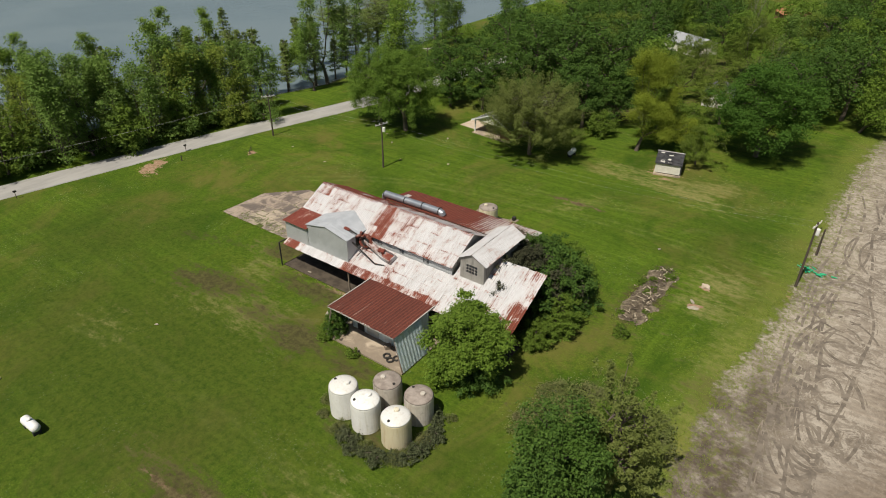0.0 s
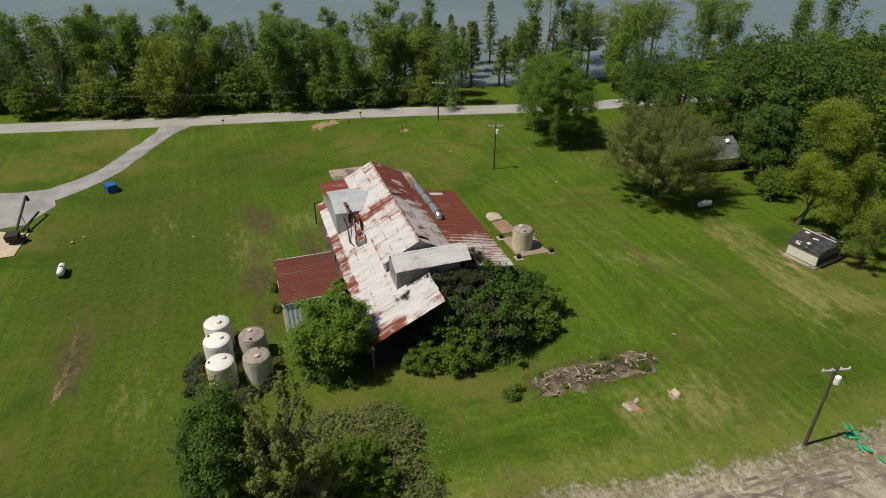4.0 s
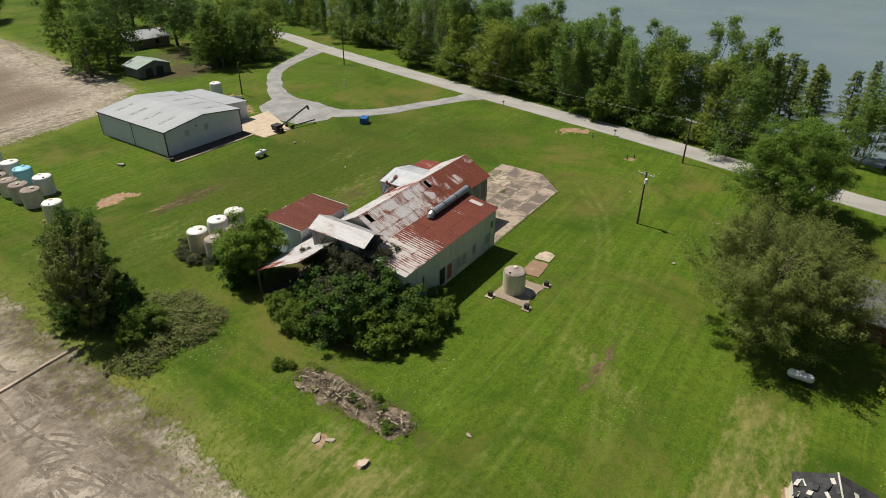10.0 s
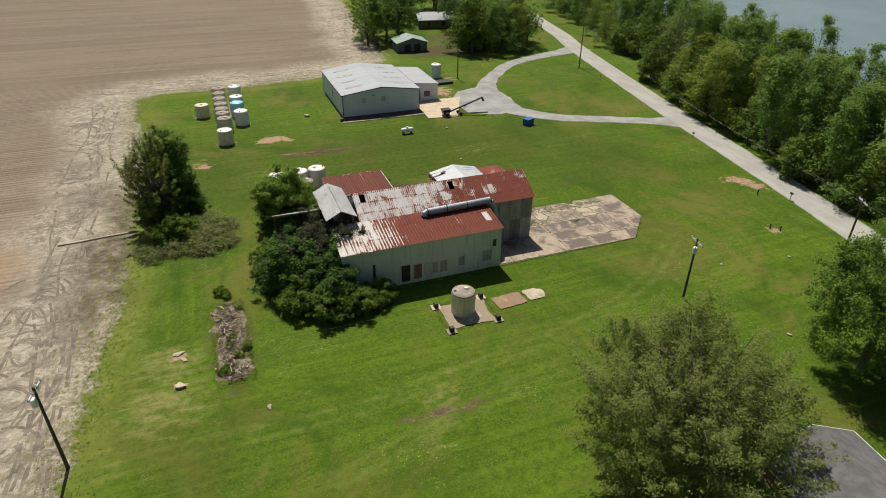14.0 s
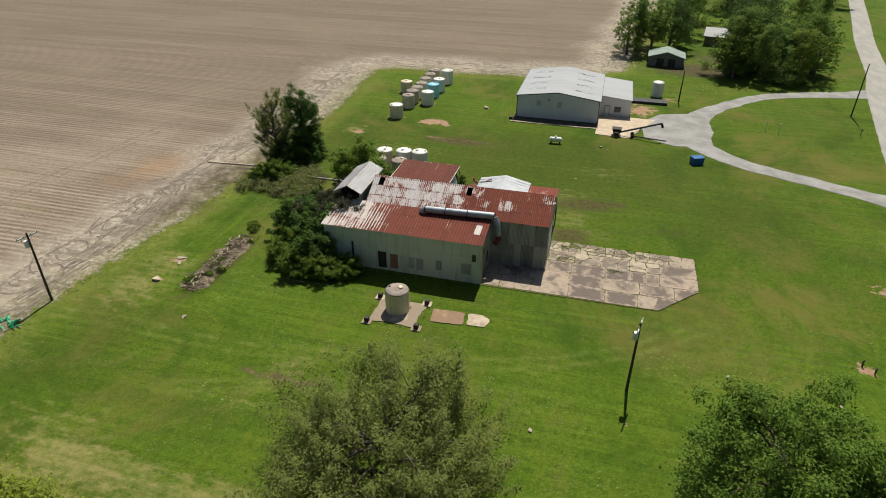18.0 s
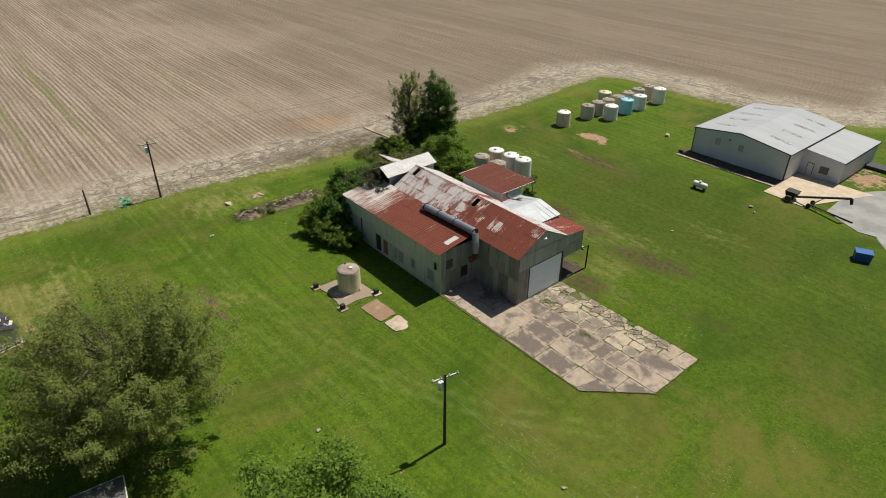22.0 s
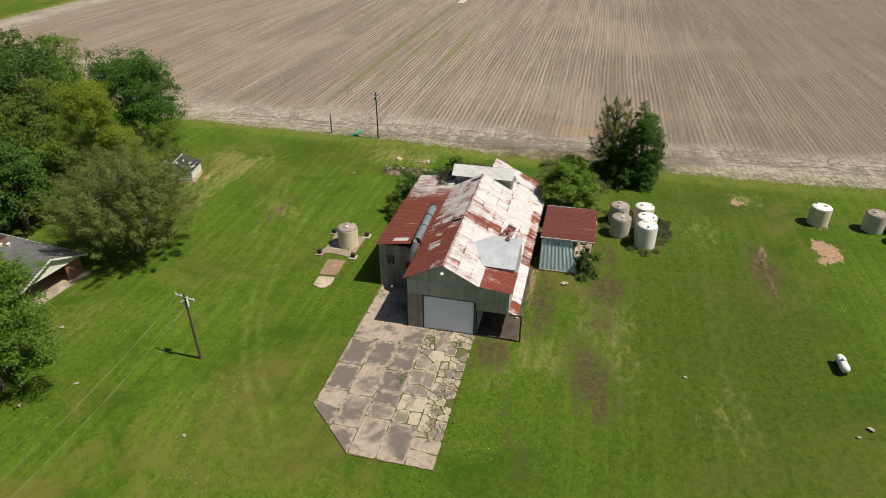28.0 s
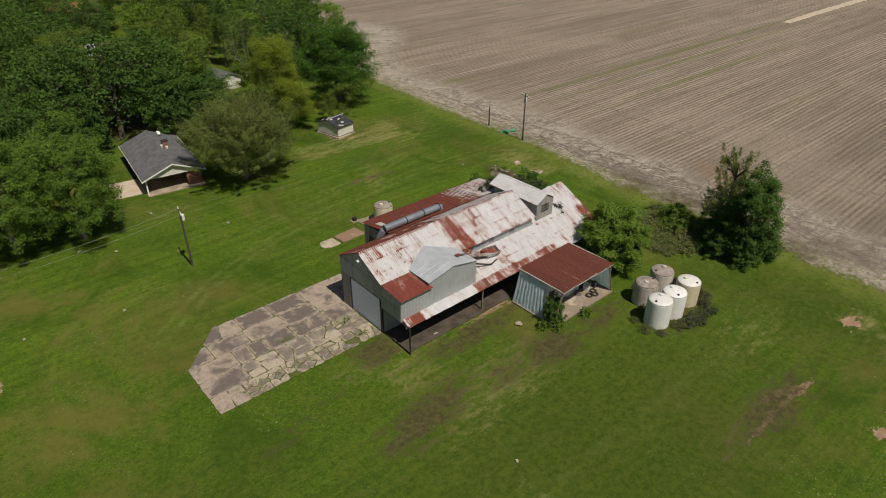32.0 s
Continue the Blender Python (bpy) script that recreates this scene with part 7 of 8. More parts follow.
pole(-20.9, 23.5, 8.1, 78, True, "dark wooden utility pole with crossarm and transformer")
pole(44.3, 26.0, 9.0, 78, True, "dark wooden utility pole at the field edge")
pole(-48.2, 22.4, 8.1, 60, False, "roadside wooden pole with a pale crossarm")
pole(-66.2, -74.0, 11.0, 0, False, "tall bare roadside wooden pole", 0)
pole(-31.3, -74.5, 7.0, 0, False, "thin wooden pole behind the warehouse", 0)
pole(-46.5, 70.0, 8.5, 60, False, "roadside wooden pole with a pale crossarm")
pole(45.1, 35.9, 3.9, 0, False, "short thin post at the field edge", 0)


def wire(a, b, sag, r=0.008):
    pts = []
    for i in range(15):
        s = i / 14
        q = Vector(a).lerp(Vector(b), s)
        q.z -= sag * 4 * s * (1 - s)
        pts.append(q)
    ob = part("overhead_wire", pipe(bmesh.new(), pts, r, 4), M_WIRE, None)
    tagged(ob, "thin grey overhead wire strung between two poles", "wire", "overhead wires")


for o in (-0.9, 0.9):
    wire((-20.9 + o * 0.2, 23.5 + o, 7.75), (44.3 + o * 0.2, 26.0 + o, 8.65), 1.3, 0.004)
    wire((-20.9 + o * 0.2, 23.5 + o, 7.75), (-48.2 + o * 0.4, 22.4 + o, 7.75), 0.7)
    wire((-48.2 + o * 0.5, 22.4 + o * 0.8, 7.75), (-66.2, -74, 10.2 + o * 0.3), 1.8)
    wire((-48.2 + o * 0.5, 22.4 + o * 0.8, 7.75), (-46.5 + o * 0.5, 70 + o * 0.8, 8.1), 1.0)

# ---- steel warehouse ----
wh = thing("warehouse", 0, 0, 0, "pale grey steel warehouse with a low gable roof", "warehouse")
WX0, WX1, WY0, WY1, WE, WR = -14.3, 2.4, -75.2, -54.4, 4.52, 5.62
wm = (WX0 + WX1) / 2
gable = [(WX0, 0), (WX1, 0), (WX1, WE), (wm, WR), (WX0, WE)]
for y0 in (WY1 - 0.15, WY0):
    gw = part("gable_wall", prism_y(bmesh.new(), gable, y0, y0 + 0.15), M_WHWALL, wh)
    for x in (WX0 - 0.03, WX1 - 0.12):
        part("corner_trim", box(bmesh.new(), x, x + 0.15, y0 - 0.02, y0 + 0.19, 0, WE), M_TRIM, gw)
for x0 in (WX0, WX1 - 0.15):
    sw = part("side_wall", box(bmesh.new(), x0, x0 + 0.15, WY0 + 0.15, WY1 - 0.15, 0, WE - 0.02), M_WHWALL, wh)
    part("wall_joint", box(bmesh.new(), x0 - 0.03, x0 + 0.18, -64.6, -64.4, 0, WE - 0.05), M_TRIM, sw)
for sgn in (-1, 1):
    xe = WX1 + 0.2 if sgn > 0 else WX0 - 0.2
    pr = [(wm, WR + 0.1), (xe, WE + 0.06), (xe, WE - 0.04), (wm, WR)]
    rp = part("roof_slope", prism_y(bmesh.new(), pr, WY0 - 0.2, WY1 + 0.2), M_WHROOF, wh)
    part("eave_trim", box(bmesh.new(), min(xe, xe + 0.06 * sgn), max(xe, xe + 0.06 * sgn), WY0 - 0.2, WY1 + 0.2, WE - 0.12, WE + 0.08), M_TRIM, rp)
    for yy in (-58.5, -63.0, -67.5, -72.0):
        xa, xb = wm + sgn * 3.0, wm + sgn * 6.6
        za, zb = WR + 0.115 - (WR - WE + 0.04) * 3.0 / abs(xe - wm), WR + 0.115 - (WR - WE + 0.04) * 6.6 / abs(xe - wm)
        bm = bmesh.new()
        vs = [bm.verts.new(q) for q in ((xa, yy, za), (xb, yy, zb), (xb, yy + 0.7, zb), (xa, yy + 0.7, za))]
        bm.faces.new(vs if sgn > 0 else vs[::-1])
        bmesh.ops.solidify(bm, geom=bm.faces[:], thickness=0.012)
        part("skylight", bm, M_SKYLIGHT, rp, "translucent roof panel")
    bm = bmesh.new()
    prism_y(bm, [(wm, WR + 0.12), (xe, WE + 0.08), (xe, WE - 0.1), (wm, WR - 0.06)], WY1 + 0.2, WY1 + 0.24)
    part("rake_trim", bm, M_TRIM, rp)
for x in (-6.3, -2.1):
    wd = part("window", box(bmesh.new(), x - 0.45, x + 0.45, WY1, WY1 + 0.04, 2.6, 3.7), M_SIDE, wh)
    bm = bmesh.new()
    for i in range(6):
        box(bm, x - 0.42, x + 0.42, WY1 + 0.04, WY1 + 0.07, 2.65 + i * 0.17, 2.75 + i * 0.17)
    part("louvre", bm, M_ZINC, wd)
part("wall_vent", box(bmesh.new(), -4.3, -4.0, WY1, WY1 + 0.06, 3.9, 4.15), M_TRIM, wh)
# lower wing
ext = [(-20.6, 0), (-14.3, 0), (-14.3, 4.15), (-20.6, 3.55)]
part("wing", prism_y(bmesh.new(), ext, -74.6, -60.0), M_WHWALL, wh)
part("wing_roof", prism_y(bmesh.new(), [(-20.8, 3.53), (-14.4, 4.15), (-14.4, 4.25), (-20.8, 3.63)], -74.8, -59.8), M_WHROOF, wh)
part("wing_trim", box(bmesh.new(), -20.85, -20.78, -74.8, -59.8, 3.4, 3.66), M_TRIM, wh)
for x0, x1, z0, z1, mm in ((-16.3, -15.4, 0.05, 2.1, M_WHWALL), (-18.6, -17.4, 0.9, 2.0, M_GLASS)):
    o = part("wing_opening", box(bmesh.new(), x0, x1, -60.0, -59.95, z0, z1), mm, wh)
    bm = bmesh.new()
    for a, b, c, d in ((x0 - 0.08, x0, z0, z1 + 0.08), (x1, x1 + 0.08, z0, z1 + 0.08), (x0, x1, z1, z1 + 0.08)):
        box(bm, a, b, -60.0, -59.92, c, d)
    part("opening_frame", bm, M_TRIM, o)
part("roller_door", box(bmesh.new(), -14.38, -14.31, -58.9, -55.2, 0.05, 3.4), M_WHITE, wh, "white roller door")
# the wall's cast shadow is put into this strip's dark colour
shaded_strip = part("pavement", box(bmesh.new(), -14.6, 3.2, -54.4, -51.5, -0.08, 0.03), M_SHADESOIL, None)
tagged(shaded_strip, "paved strip along the warehouse wall, its shade put into the colour", "paved strip", kind="structure")
kerb = part("kerb", box(bmesh.new(), -14.6, 3.2, -51.5, -50.9, -0.08, 0.07), M_PADC, None)
tagged(kerb, "pale concrete kerb of the warehouse strip", "kerb", kind="structure")
tanpad = part("pavement", slab(bmesh.new(), [(-26.0, -59.9), (-14.5, -59.9), (-14.2, -48.0), (-20.5, -47.4)], -0.08, 0.04), M_TANPAD, None)
tagged(tanpad, "sandy tan concrete pad beside the warehouse", "concrete pad", kind="structure")
ramp = part("loading_ramp", box(bmesh.new(), -28.6, -20.7, -73.2, -70.6, -0.05, 0.5), M_TRIM, None)
tagged(ramp, "long dark low loading platform beside the warehouse", "platform")
meter = part("utility_box", box(bmesh.new(), 2.8, 3.5, -52.6, -52.1, 0, 0.5, 0.04), M_TRIM, None)
tagged(meter, "small dark box at the warehouse corner", "box")

# ---- grain auger, dumpster ----
aug = thing("grain_auger", -18.2, -48.7, 0, "black grain hopper with a long dark auger tube on wheels", "auger")
part("hopper", prism_y(bmesh.new(), [(-0.5, 0.3), (0.5, 0.3), (0.9, 1.4), (-0.9, 1.4)], -0.8, 0.8), M_BLACK, aug)
part("auger_tube", tube(bmesh.new(), (-0.3, 0, 0.5), (-8.0, 0.7, 3.3), 0.17, n=10), M_TRIM, aug)
part("spout", tube(bmesh.new(), (-8.0, 0.7, 3.3), (-8.25, 0.75, 2.5), 0.22, n=10), M_BLACK, aug)
part("frame", tube(bmesh.new(), (-3.2, 0.2, 0.15), (-9.3, 1.2, 0.12), 0.1, n=6), M_BLACK, aug)
for s in (-0.7, 0.9):
    part("strut", tube(bmesh.new(), (-3.0, 0.2 + s, 0.3), (-4.6, 0.4, 1.95), 0.05, n=6), M_ZINC, aug)
    part("wheel", tube(bmesh.new(), (-3.0, 0.1 + s, 0.35), (-3.0, 0.3 + s, 0.35), 0.35, n=16), M_BLACK, aug)
part("motor", box(bmesh.new(), -0.4, 0.4, 0.9, 1.5, 0.2, 0.9, 0.05), M_BLACK, aug)
bin_ = thing("dumpster", -32.2, -38.0, 0, "bright blue steel rubbish skip in the grass", "dumpster", turn=25)
part("body", prism_y(bmesh.new(), [(-0.9, -0.08), (0.9, -0.08), (1.0, 1.15), (-1.0, 1.15)], -0.7, 0.7), M_BLUE, bin_)
part("lid", box(bmesh.new(), -1.03, 1.03, -0.75, 0.75, 1.15, 1.22, 0.02), M_BLUE, bin_)
for s in (-0.75, 0.75):
    part("side_pocket", box(bmesh.new(), s - 0.15, s + 0.15, -0.82, -0.72, 0.4, 0.65), M_BLUE, bin_)

# ---- house by the willow ----
hs = thing("house", -13.75, 47.3, 0, "low brick house with a grey shingle gable roof and open carport", "house", turn=-6.5)
HL, HW = 17.2, 4.45
part("wall", box(bmesh.new(), -HW + 0.3, HW - 0.3, 5.5, HL, 0, 2.6), M_BRICK, hs)
part("carport_wall", box(bmesh.new(), HW - 0.6, HW - 0.3, 0.5, 5.5, 0, 2.5), M_BRICK, hs)
part("carport_wall", box(bmesh.new(), 1.9, HW - 0.3, 0.3, 0.5, 0, 2.5), M_BRICK, hs)
part("ceiling_board", box(bmesh.new(), -HW, HW, 0, 5.5, 2.5, 2.6), M_SIDING, hs)
part("gable_end", prism_y(bmesh.new(), [(-HW, 2.6), (HW, 2.6), (0, 4.3)], 0.02, 0.15), M_SIDING, hs, "cream siding gable")
part("gable_end", prism_y(bmesh.new(), [(-HW, 2.6), (HW, 2.6), (0, 4.3)], HL - 0.15, HL - 0.02), M_SIDING, hs)
for s in (-1, 1):
    rp = part("roof_slope", prism_y(bmesh.new(), [(0, 4.45), (s * (HW + 0.4), 2.5), (s * (HW + 0.4), 2.4), (0, 4.33)], -0.4, HL + 0.4), M_SHINGLE, hs)
    part("fascia", box(bmesh.new(), min(s * (HW + 0.4), s * (HW + 0.45)), max(s * (HW + 0.4), s * (HW + 0.45)), -0.4, HL + 0.4, 2.32, 2.5), M_WHITE, rp)
    part("rake", prism_y(bmesh.new(), [(0, 4.47), (s * (HW + 0.4), 2.52), (s * (HW + 0.4), 2.3), (0, 4.25)], -0.46, -0.4), M_WHITE, rp)
part("column", box(bmesh.new(), -HW + 0.1, -HW + 0.3, 0.1, 0.3, 0, 2.5), M_WHITE, hs)
part("carport_floor", box(bmesh.new(), -HW, HW, -0.6, 5.5, -0.1, 0.05), M_PADC, hs)
part("drive_slab", box(bmesh.new(), -HW - 4.6, -HW, 1.2, 7.6, -0.1, 0.03), M_TANPAD, hs, "stained tan concrete drive")
ch = part("chimney", box(bmesh.new(), 0.75, 1.65, 8.6, 9.4, 2.6, 5.0), M_BRICK, hs)
part("chimney_cap", box(bmesh.new(), 0.67, 1.73, 8.52, 9.48, 5.0, 5.12), M_TRIM, ch)
part("dish", lathe(bmesh.new(), [(0.02, 0.0), (0.25, 0.06), (0.36, 0.16)], 16), M_WHITE, hs, "white satellite dish", m=pose(1.6, 15.6, 4.2, 50, 0, 40))
for x, y, z in ((0.5, 8.2, 4.25), (1.2, 7.9, 3.95)):
    part("roof_vent", lathe(bmesh.new(), [(0.16, 0.0), (0.16, 0.3), (0.24, 0.32), (0.2, 0.42), (0.05, 0.46)], 12), M_WHITE, hs, "small white roof vent", m=pose(x, y, z))

# ---- small white shed ----
ws = thing("shed", 19.4, 52.4, 0, "small white clapboard shed with a torn dark shingle roof", "shed", turn=12)
for x0, x1, y0, y1 in ((-2.0, 2.0, -2.75, -2.65), (-2.0, 2.0, 2.65, 2.75), (-2.0, -1.9, -2.65, 2.65), (1.9, 2.0, -2.65, 2.65)):
    part("wall", box(bmesh.new(), x0, x1, y0, y1, 0.35, 2.1), M_SIDING, ws)
for k in range(7):
    bm = bmesh.new()
    box(bm, -2.03, 2.03, -2.79, -2.75, 0.37 + k * 0.25, 0.37 + k * 0.25 + 0.22)
    part("board", bm, M_SIDING, ws)
part("gable", prism_x(bmesh.new(), [(-2.7, 2.1), (2.7, 2.1), (0, 3.1)], -1.98, -1.9), M_SIDING, ws)
part("gable", prism_x(bmesh.new(), [(-2.7, 2.1), (2.7, 2.1), (0, 3.1)], 1.9, 1.98), M_SIDING, ws)
for s in (-1, 1):
    rp = part("roof_slope", prism_x(bmesh.new(), [(0, 3.2), (s * 3.0, 2.1), (s * 3.0, 2.02), (0, 3.1)], -2.2, 2.2), M_TORN, ws)
    for i in range(16):
        a, b = random.uniform(-1.9, 1.5), random.uniform(0.3, 2.8) if i < 6 else random.uniform(2.0, 2.9)
        z = 3.23 - b * 1.1 / 3
        part("torn_shingle", box(bmesh.new(), 0, random.uniform(0.3, 0.9), 0, random.uniform(0.15, 0.4), 0, 0.03), M_CROSSARM if i % 3 == 0 else M_TRIM, rp, m=pose(a, s * b, z + 0.03, -20 * s, 0, random.uniform(-30, 30)))
# opening drawn as a black sheet in place of its shaded inside
part("dark_opening", box(bmesh.new(), 2.0, 2.03, -2.4, 2.4, 0.35, 1.15), M_BLACK, ws)
for k in range(5):
    part("board", box(bmesh.new(), 2.0, 2.05, -2.6, 2.6, 1.18 + k * 0.2, 1.36 + k * 0.2), M_BARN, ws, "grey weathered board")
part("ridge_cap", tube(bmesh.new(), (-2.25, 0, 3.22), (2.25, 0, 3.22), 0.07, n=6), M_CROSSARM, ws)
part("floor", box(bmesh.new(), -2.2, 2.2, -3.0, 3.0, -0.05, 0.2), M_PADC, ws)
part("skid", box(bmesh.new(), -1.9, 1.9, -2.6, 2.6, 0.2, 0.35), M_BLACK, ws)

# ---- outbuildings in the trees ----
gs = thing("barn", -29.8, -108.6, 0, "weathered grey barn with a faded green roof", "barn", turn=-3)
part("wall", box(bmesh.new(), -4.4, 4.4, -3.3, 3.3, 0, 2.5), M_BARN, gs)
part("gable", prism_y(bmesh.new(), [(-4.4, 2.5), (4.4, 2.5), (0, 3.8)], 3.2, 3.3), M_BARN, gs)
for s in (-1, 1):
    part("roof_slope", prism_y(bmesh.new(), [(0, 3.95), (s * 4.8, 2.5), (s * 4.8, 2.4), (0, 3.82)], -3.7, 3.8), M_GREENROOF, gs)
# black sheets on the solid wall stand for the unlit barn inside
for x in (-2.4, 0.6):
    part("opening", box(bmesh.new(), x, x + 1.9, 3.3, 3.35, 0, 2.1), M_BLACK, gs)


def cottage(x, y, turn, w, l, h, roof, walls, label, cat="house"):
    ob = thing("house", x, y, 0, label, cat, turn=turn)
    part("wall", box(bmesh.new(), -w, w, -l, l, 0, h), walls, ob)
    for s in (-1, 1):
        part("gable", prism_y(bmesh.new(), [(-w, h), (w, h), (0, h + w * 0.4)], s * l - 0.1, s * l), walls, ob)
        part("roof_slope", prism_y(bmesh.new(), [(0, h + w * 0.4 + 0.12), (s * (w + 0.4), h - 0.1), (s * (w + 0.4), h - 0.2), (0, h + w * 0.4)], -l - 0.4, l + 0.4), roof, ob)
    for k in (-0.5, 0.3):
        part("window", box(bmesh.new(), w, w + 0.04, k * l, k * l + 1.0, 1.0, 2.1), M_GLASS, ob)
        part("window", box(bmesh.new(), -w - 0.04, -w, k * l, k * l + 1.0, 1.0, 2.1), M_GLASS, ob)
    return ob


cottage(-48.5, -138.5, 80, 4.2, 6, 2.8, M_WHROOF, M_TIMBER, "grey house with a pale metal roof among trees")
cottage(-5, 143, 60, 4.2, 6.5, 2.8, M_WHROOF, M_SIDING, "pale house with a white metal roof among trees")
cottage(12, 209, 30, 5, 7, 3.0, M_ORANGE, M_BRICK, "brick house with a terracotta roof")
cottage(15.5, 97, 10, 3.0, 4.5, 2.6, M_SHINGLE, M_SIDING, "small pale cottage hidden by trees")

# ---- brush pile, debris, small things on the lawn ----
rb = np.random.RandomState(5)
bm = bmesh.new()
for i in range(520):
    x, y = 30.2 + rb.normal(0, 0.75), rb.uniform(6.4, 20.2)
    a, l, t = rb.uniform(0, math.tau), rb.uniform(0.2, 0.8), rb.uniform(-0.25, 0.35)
    z = 0.08 + 0.45 * max(0, 1 - abs(x - 30.2) / 1.9) * rb.uniform(0.2, 1.0)
    d = Vector((math.cos(a), math.sin(a), t)) * l
    tube(bm, Vector((x, y, z)) - d / 2, Vector((x, y, z)) + d / 2, rb.uniform(0.012, 0.05), rb.uniform(0.01, 0.03), 5)
brush = part("brush_pile", bm, M_BRUSH, None)
pale = bmesh.new()
for i in range(46):
    x, y = 30.2 + rb.normal(0, 0.8), rb.uniform(6.8, 20.0)
    a, l = rb.uniform(0, math.tau), rb.uniform(0.2, 0.9)
    d = Vector((math.cos(a), math.sin(a), rb.uniform(-0.1, 0.2))) * l
    z = 0.15 + 0.42 * max(0, 1 - abs(x - 30.2) / 1.9)
    tube(pale, Vector((x, y, z)) - d / 2, Vector((x, y, z)) + d / 2, rb.uniform(0.03, 0.11), rb.uniform(0.02, 0.06), 5)
pale_sticks = part("pale_sticks", pale, M_PALEWOOD, None)
tagged(pale_sticks, "bleached sticks and splinters on the brush pile", "sticks", kind="stuff")
tagged(brush, "long low pile of grey brush and rubble", "brush pile", kind="stuff")
mound_v, mound_f = [], []
for i in range(29):
    for j in range(9):
        x, y = 28.2 + j * 0.48, 6.2 + i * 0.5
        e = min(1, (1 - abs(j - 4) / 4) * 2) * min(1, (1 - abs(i - 14) / 14) * 4)
        mound_v.append((x + 1.0 * noise.noise((x * 0.5, y * 0.5, 2)), y + 1.0 * noise.noise((x * 0.5, y * 0.5, 8)), -0.12 + e * (0.22 + 0.25 * noise.noise((x * 0.9, y * 0.9, 0)))))
for i in range(28):
    for j in range(8):
        a = i * 9 + j
        mound_f.append((a, a + 1, a + 10, a + 9))
mound = place("earth_mound", mesh_of("earth_mound", mound_v, mound_f, M_MOUND, True))
tagged(mound, "bare earth mound under the brush pile", "earth mound")
for i in range(9):
    plant("weed", rb.uniform(28.8, 31.5), rb.uniform(7, 19.5), rb.uniform(0.5, 0.9), i * 33)
net = bmesh.new()
for i in range(18):
    a = rb.uniform(0, math.tau)
    x, y = 45.2 + rb.normal(0, 0.9), 30.6 + rb.normal(0, 0.45)
    tube(net, (x, y, 0.05), (x + math.cos(a) * 0.7, y + math.sin(a) * 0.7, rb.uniform(0.08, 0.35)), 0.1, 0.05, 5)
tarp = part("green_netting", net, M_TARP, None)
tagged(tarp, "crumpled bright green plastic netting at the field edge", "netting", kind="stuff")
for x, y, h in ((-51.2, 4.2, 0.9), (-45.2, 14.6, 0.7), (-44.3, 13.6, 0.7)):
    ob = thing("marker_post", x, y, 0, "short dark post in the lawn", "post", "short posts by the road")
    part("post", tube(bmesh.new(), (0, 0, -0.1), (0.05, 0, h), 0.09, n=8), M_POLE, ob)
    part("cap", lathe(bmesh.new(), [(0.1, h), (0.11, h + 0.05), (0.04, h + 0.08)], 8), M_BLACK, ob)
for x, y in ((-54.6, 7.4), (-64.6, -61.5), (-58.6, -20)):
    ob = thing("mailbox", x, y, 0, "dark roadside mailbox on a post", "mailbox")
    part("post", tube(bmesh.new(), (0, 0, -0.1), (0, 0, 1.0), 0.05, n=6), M_POLE, ob)
    part("box", box(bmesh.new(), -0.12, 0.12, -0.25, 0.25, 1.0, 1.25, 0.03), M_BLACK, ob)
for x, y in ((-47.0, -59.6), (-49.2, -58.6)):
    ob = thing("white_post", x, y, 0, "thin white post standing in the lawn", "post")
    part("post", tube(bmesh.new(), (0, 0, -0.1), (0, 0, 1.9), 0.06, n=8), M_WHITE, ob)
    part("cap", lathe(bmesh.new(), [(0.07, 1.9), (0.08, 1.95), (0.02, 1.98)], 8), M_WHITE, ob)
ribbon("earth_bank", [(40.8, -16.0), (44, -15.8), (47, -15.5), (50.3, -15.3)], [0.35, 0.35, 0.35, 0.3], 0.12, M_PADC, "low pale concrete ditch edge at the field", "ditch edge", 0.25)

# ---- tyre tracks on the headland ----
tv, tf = [], []


crumb_v, crumb_f = [], []


def strip(vs, fs, pts, o, w, z, keep, seed):
    """A thin ragged band beside a line, left out where the noise falls below keep."""
    b = len(vs)
    for i, p in enumerate(pts):
        a, c = pts[max(i - 1, 0)], pts[min(i + 1, len(pts) - 1)]
        d = Vector((c[0] - a[0], c[1] - a[1])).normalized()
        n = Vector((-d.y, d.x))
        k = w * (0.6 + 0.8 * abs(noise.noise((p[0] * 0.35, p[1] * 0.35, seed)))) + 0.03 * (i % 2)
        for s in (-0.5, 0.5):
            vs.append((p[0] + n.x * (o + s * k), p[1] + n.y * (o + s * k), z + 0.002 * (i % 3)))
    for i in range(len(pts) - 1):
        if noise.noise((pts[i][0] * 0.45, pts[i][1] * 0.45, seed)) > keep:
            fs.append((b + 2 * i, b + 2 * i + 1, b + 2 * i + 3, b + 2 * i + 2))


def tyre_line(pts, w=0.32):
    """One wheel line: a pressed band, lug prints across it, dry crumbs pushed up on both sides."""
    fine = []
    for (x0, y0), (x1, y1) in zip(pts, pts[1:]):
        n = max(1, int(math.hypot(x1 - x0, y1 - y0) / 0.3))
        fine += [(x0 + (x1 - x0) * i / n, y0 + (y1 - y0) * i / n) for i in range(n)]
    lift = 0.003 * (len(tv) % 4)
    strip(tv, tf, fine, 0.0, w * 0.75, -0.047 + lift, -0.2, 6)
    for s in (-1, 1):
        strip(crumb_v, crumb_f, fine, s * (w * 0.5 + 0.12), 0.12, -0.042 + lift, 0.22, 9 + s)


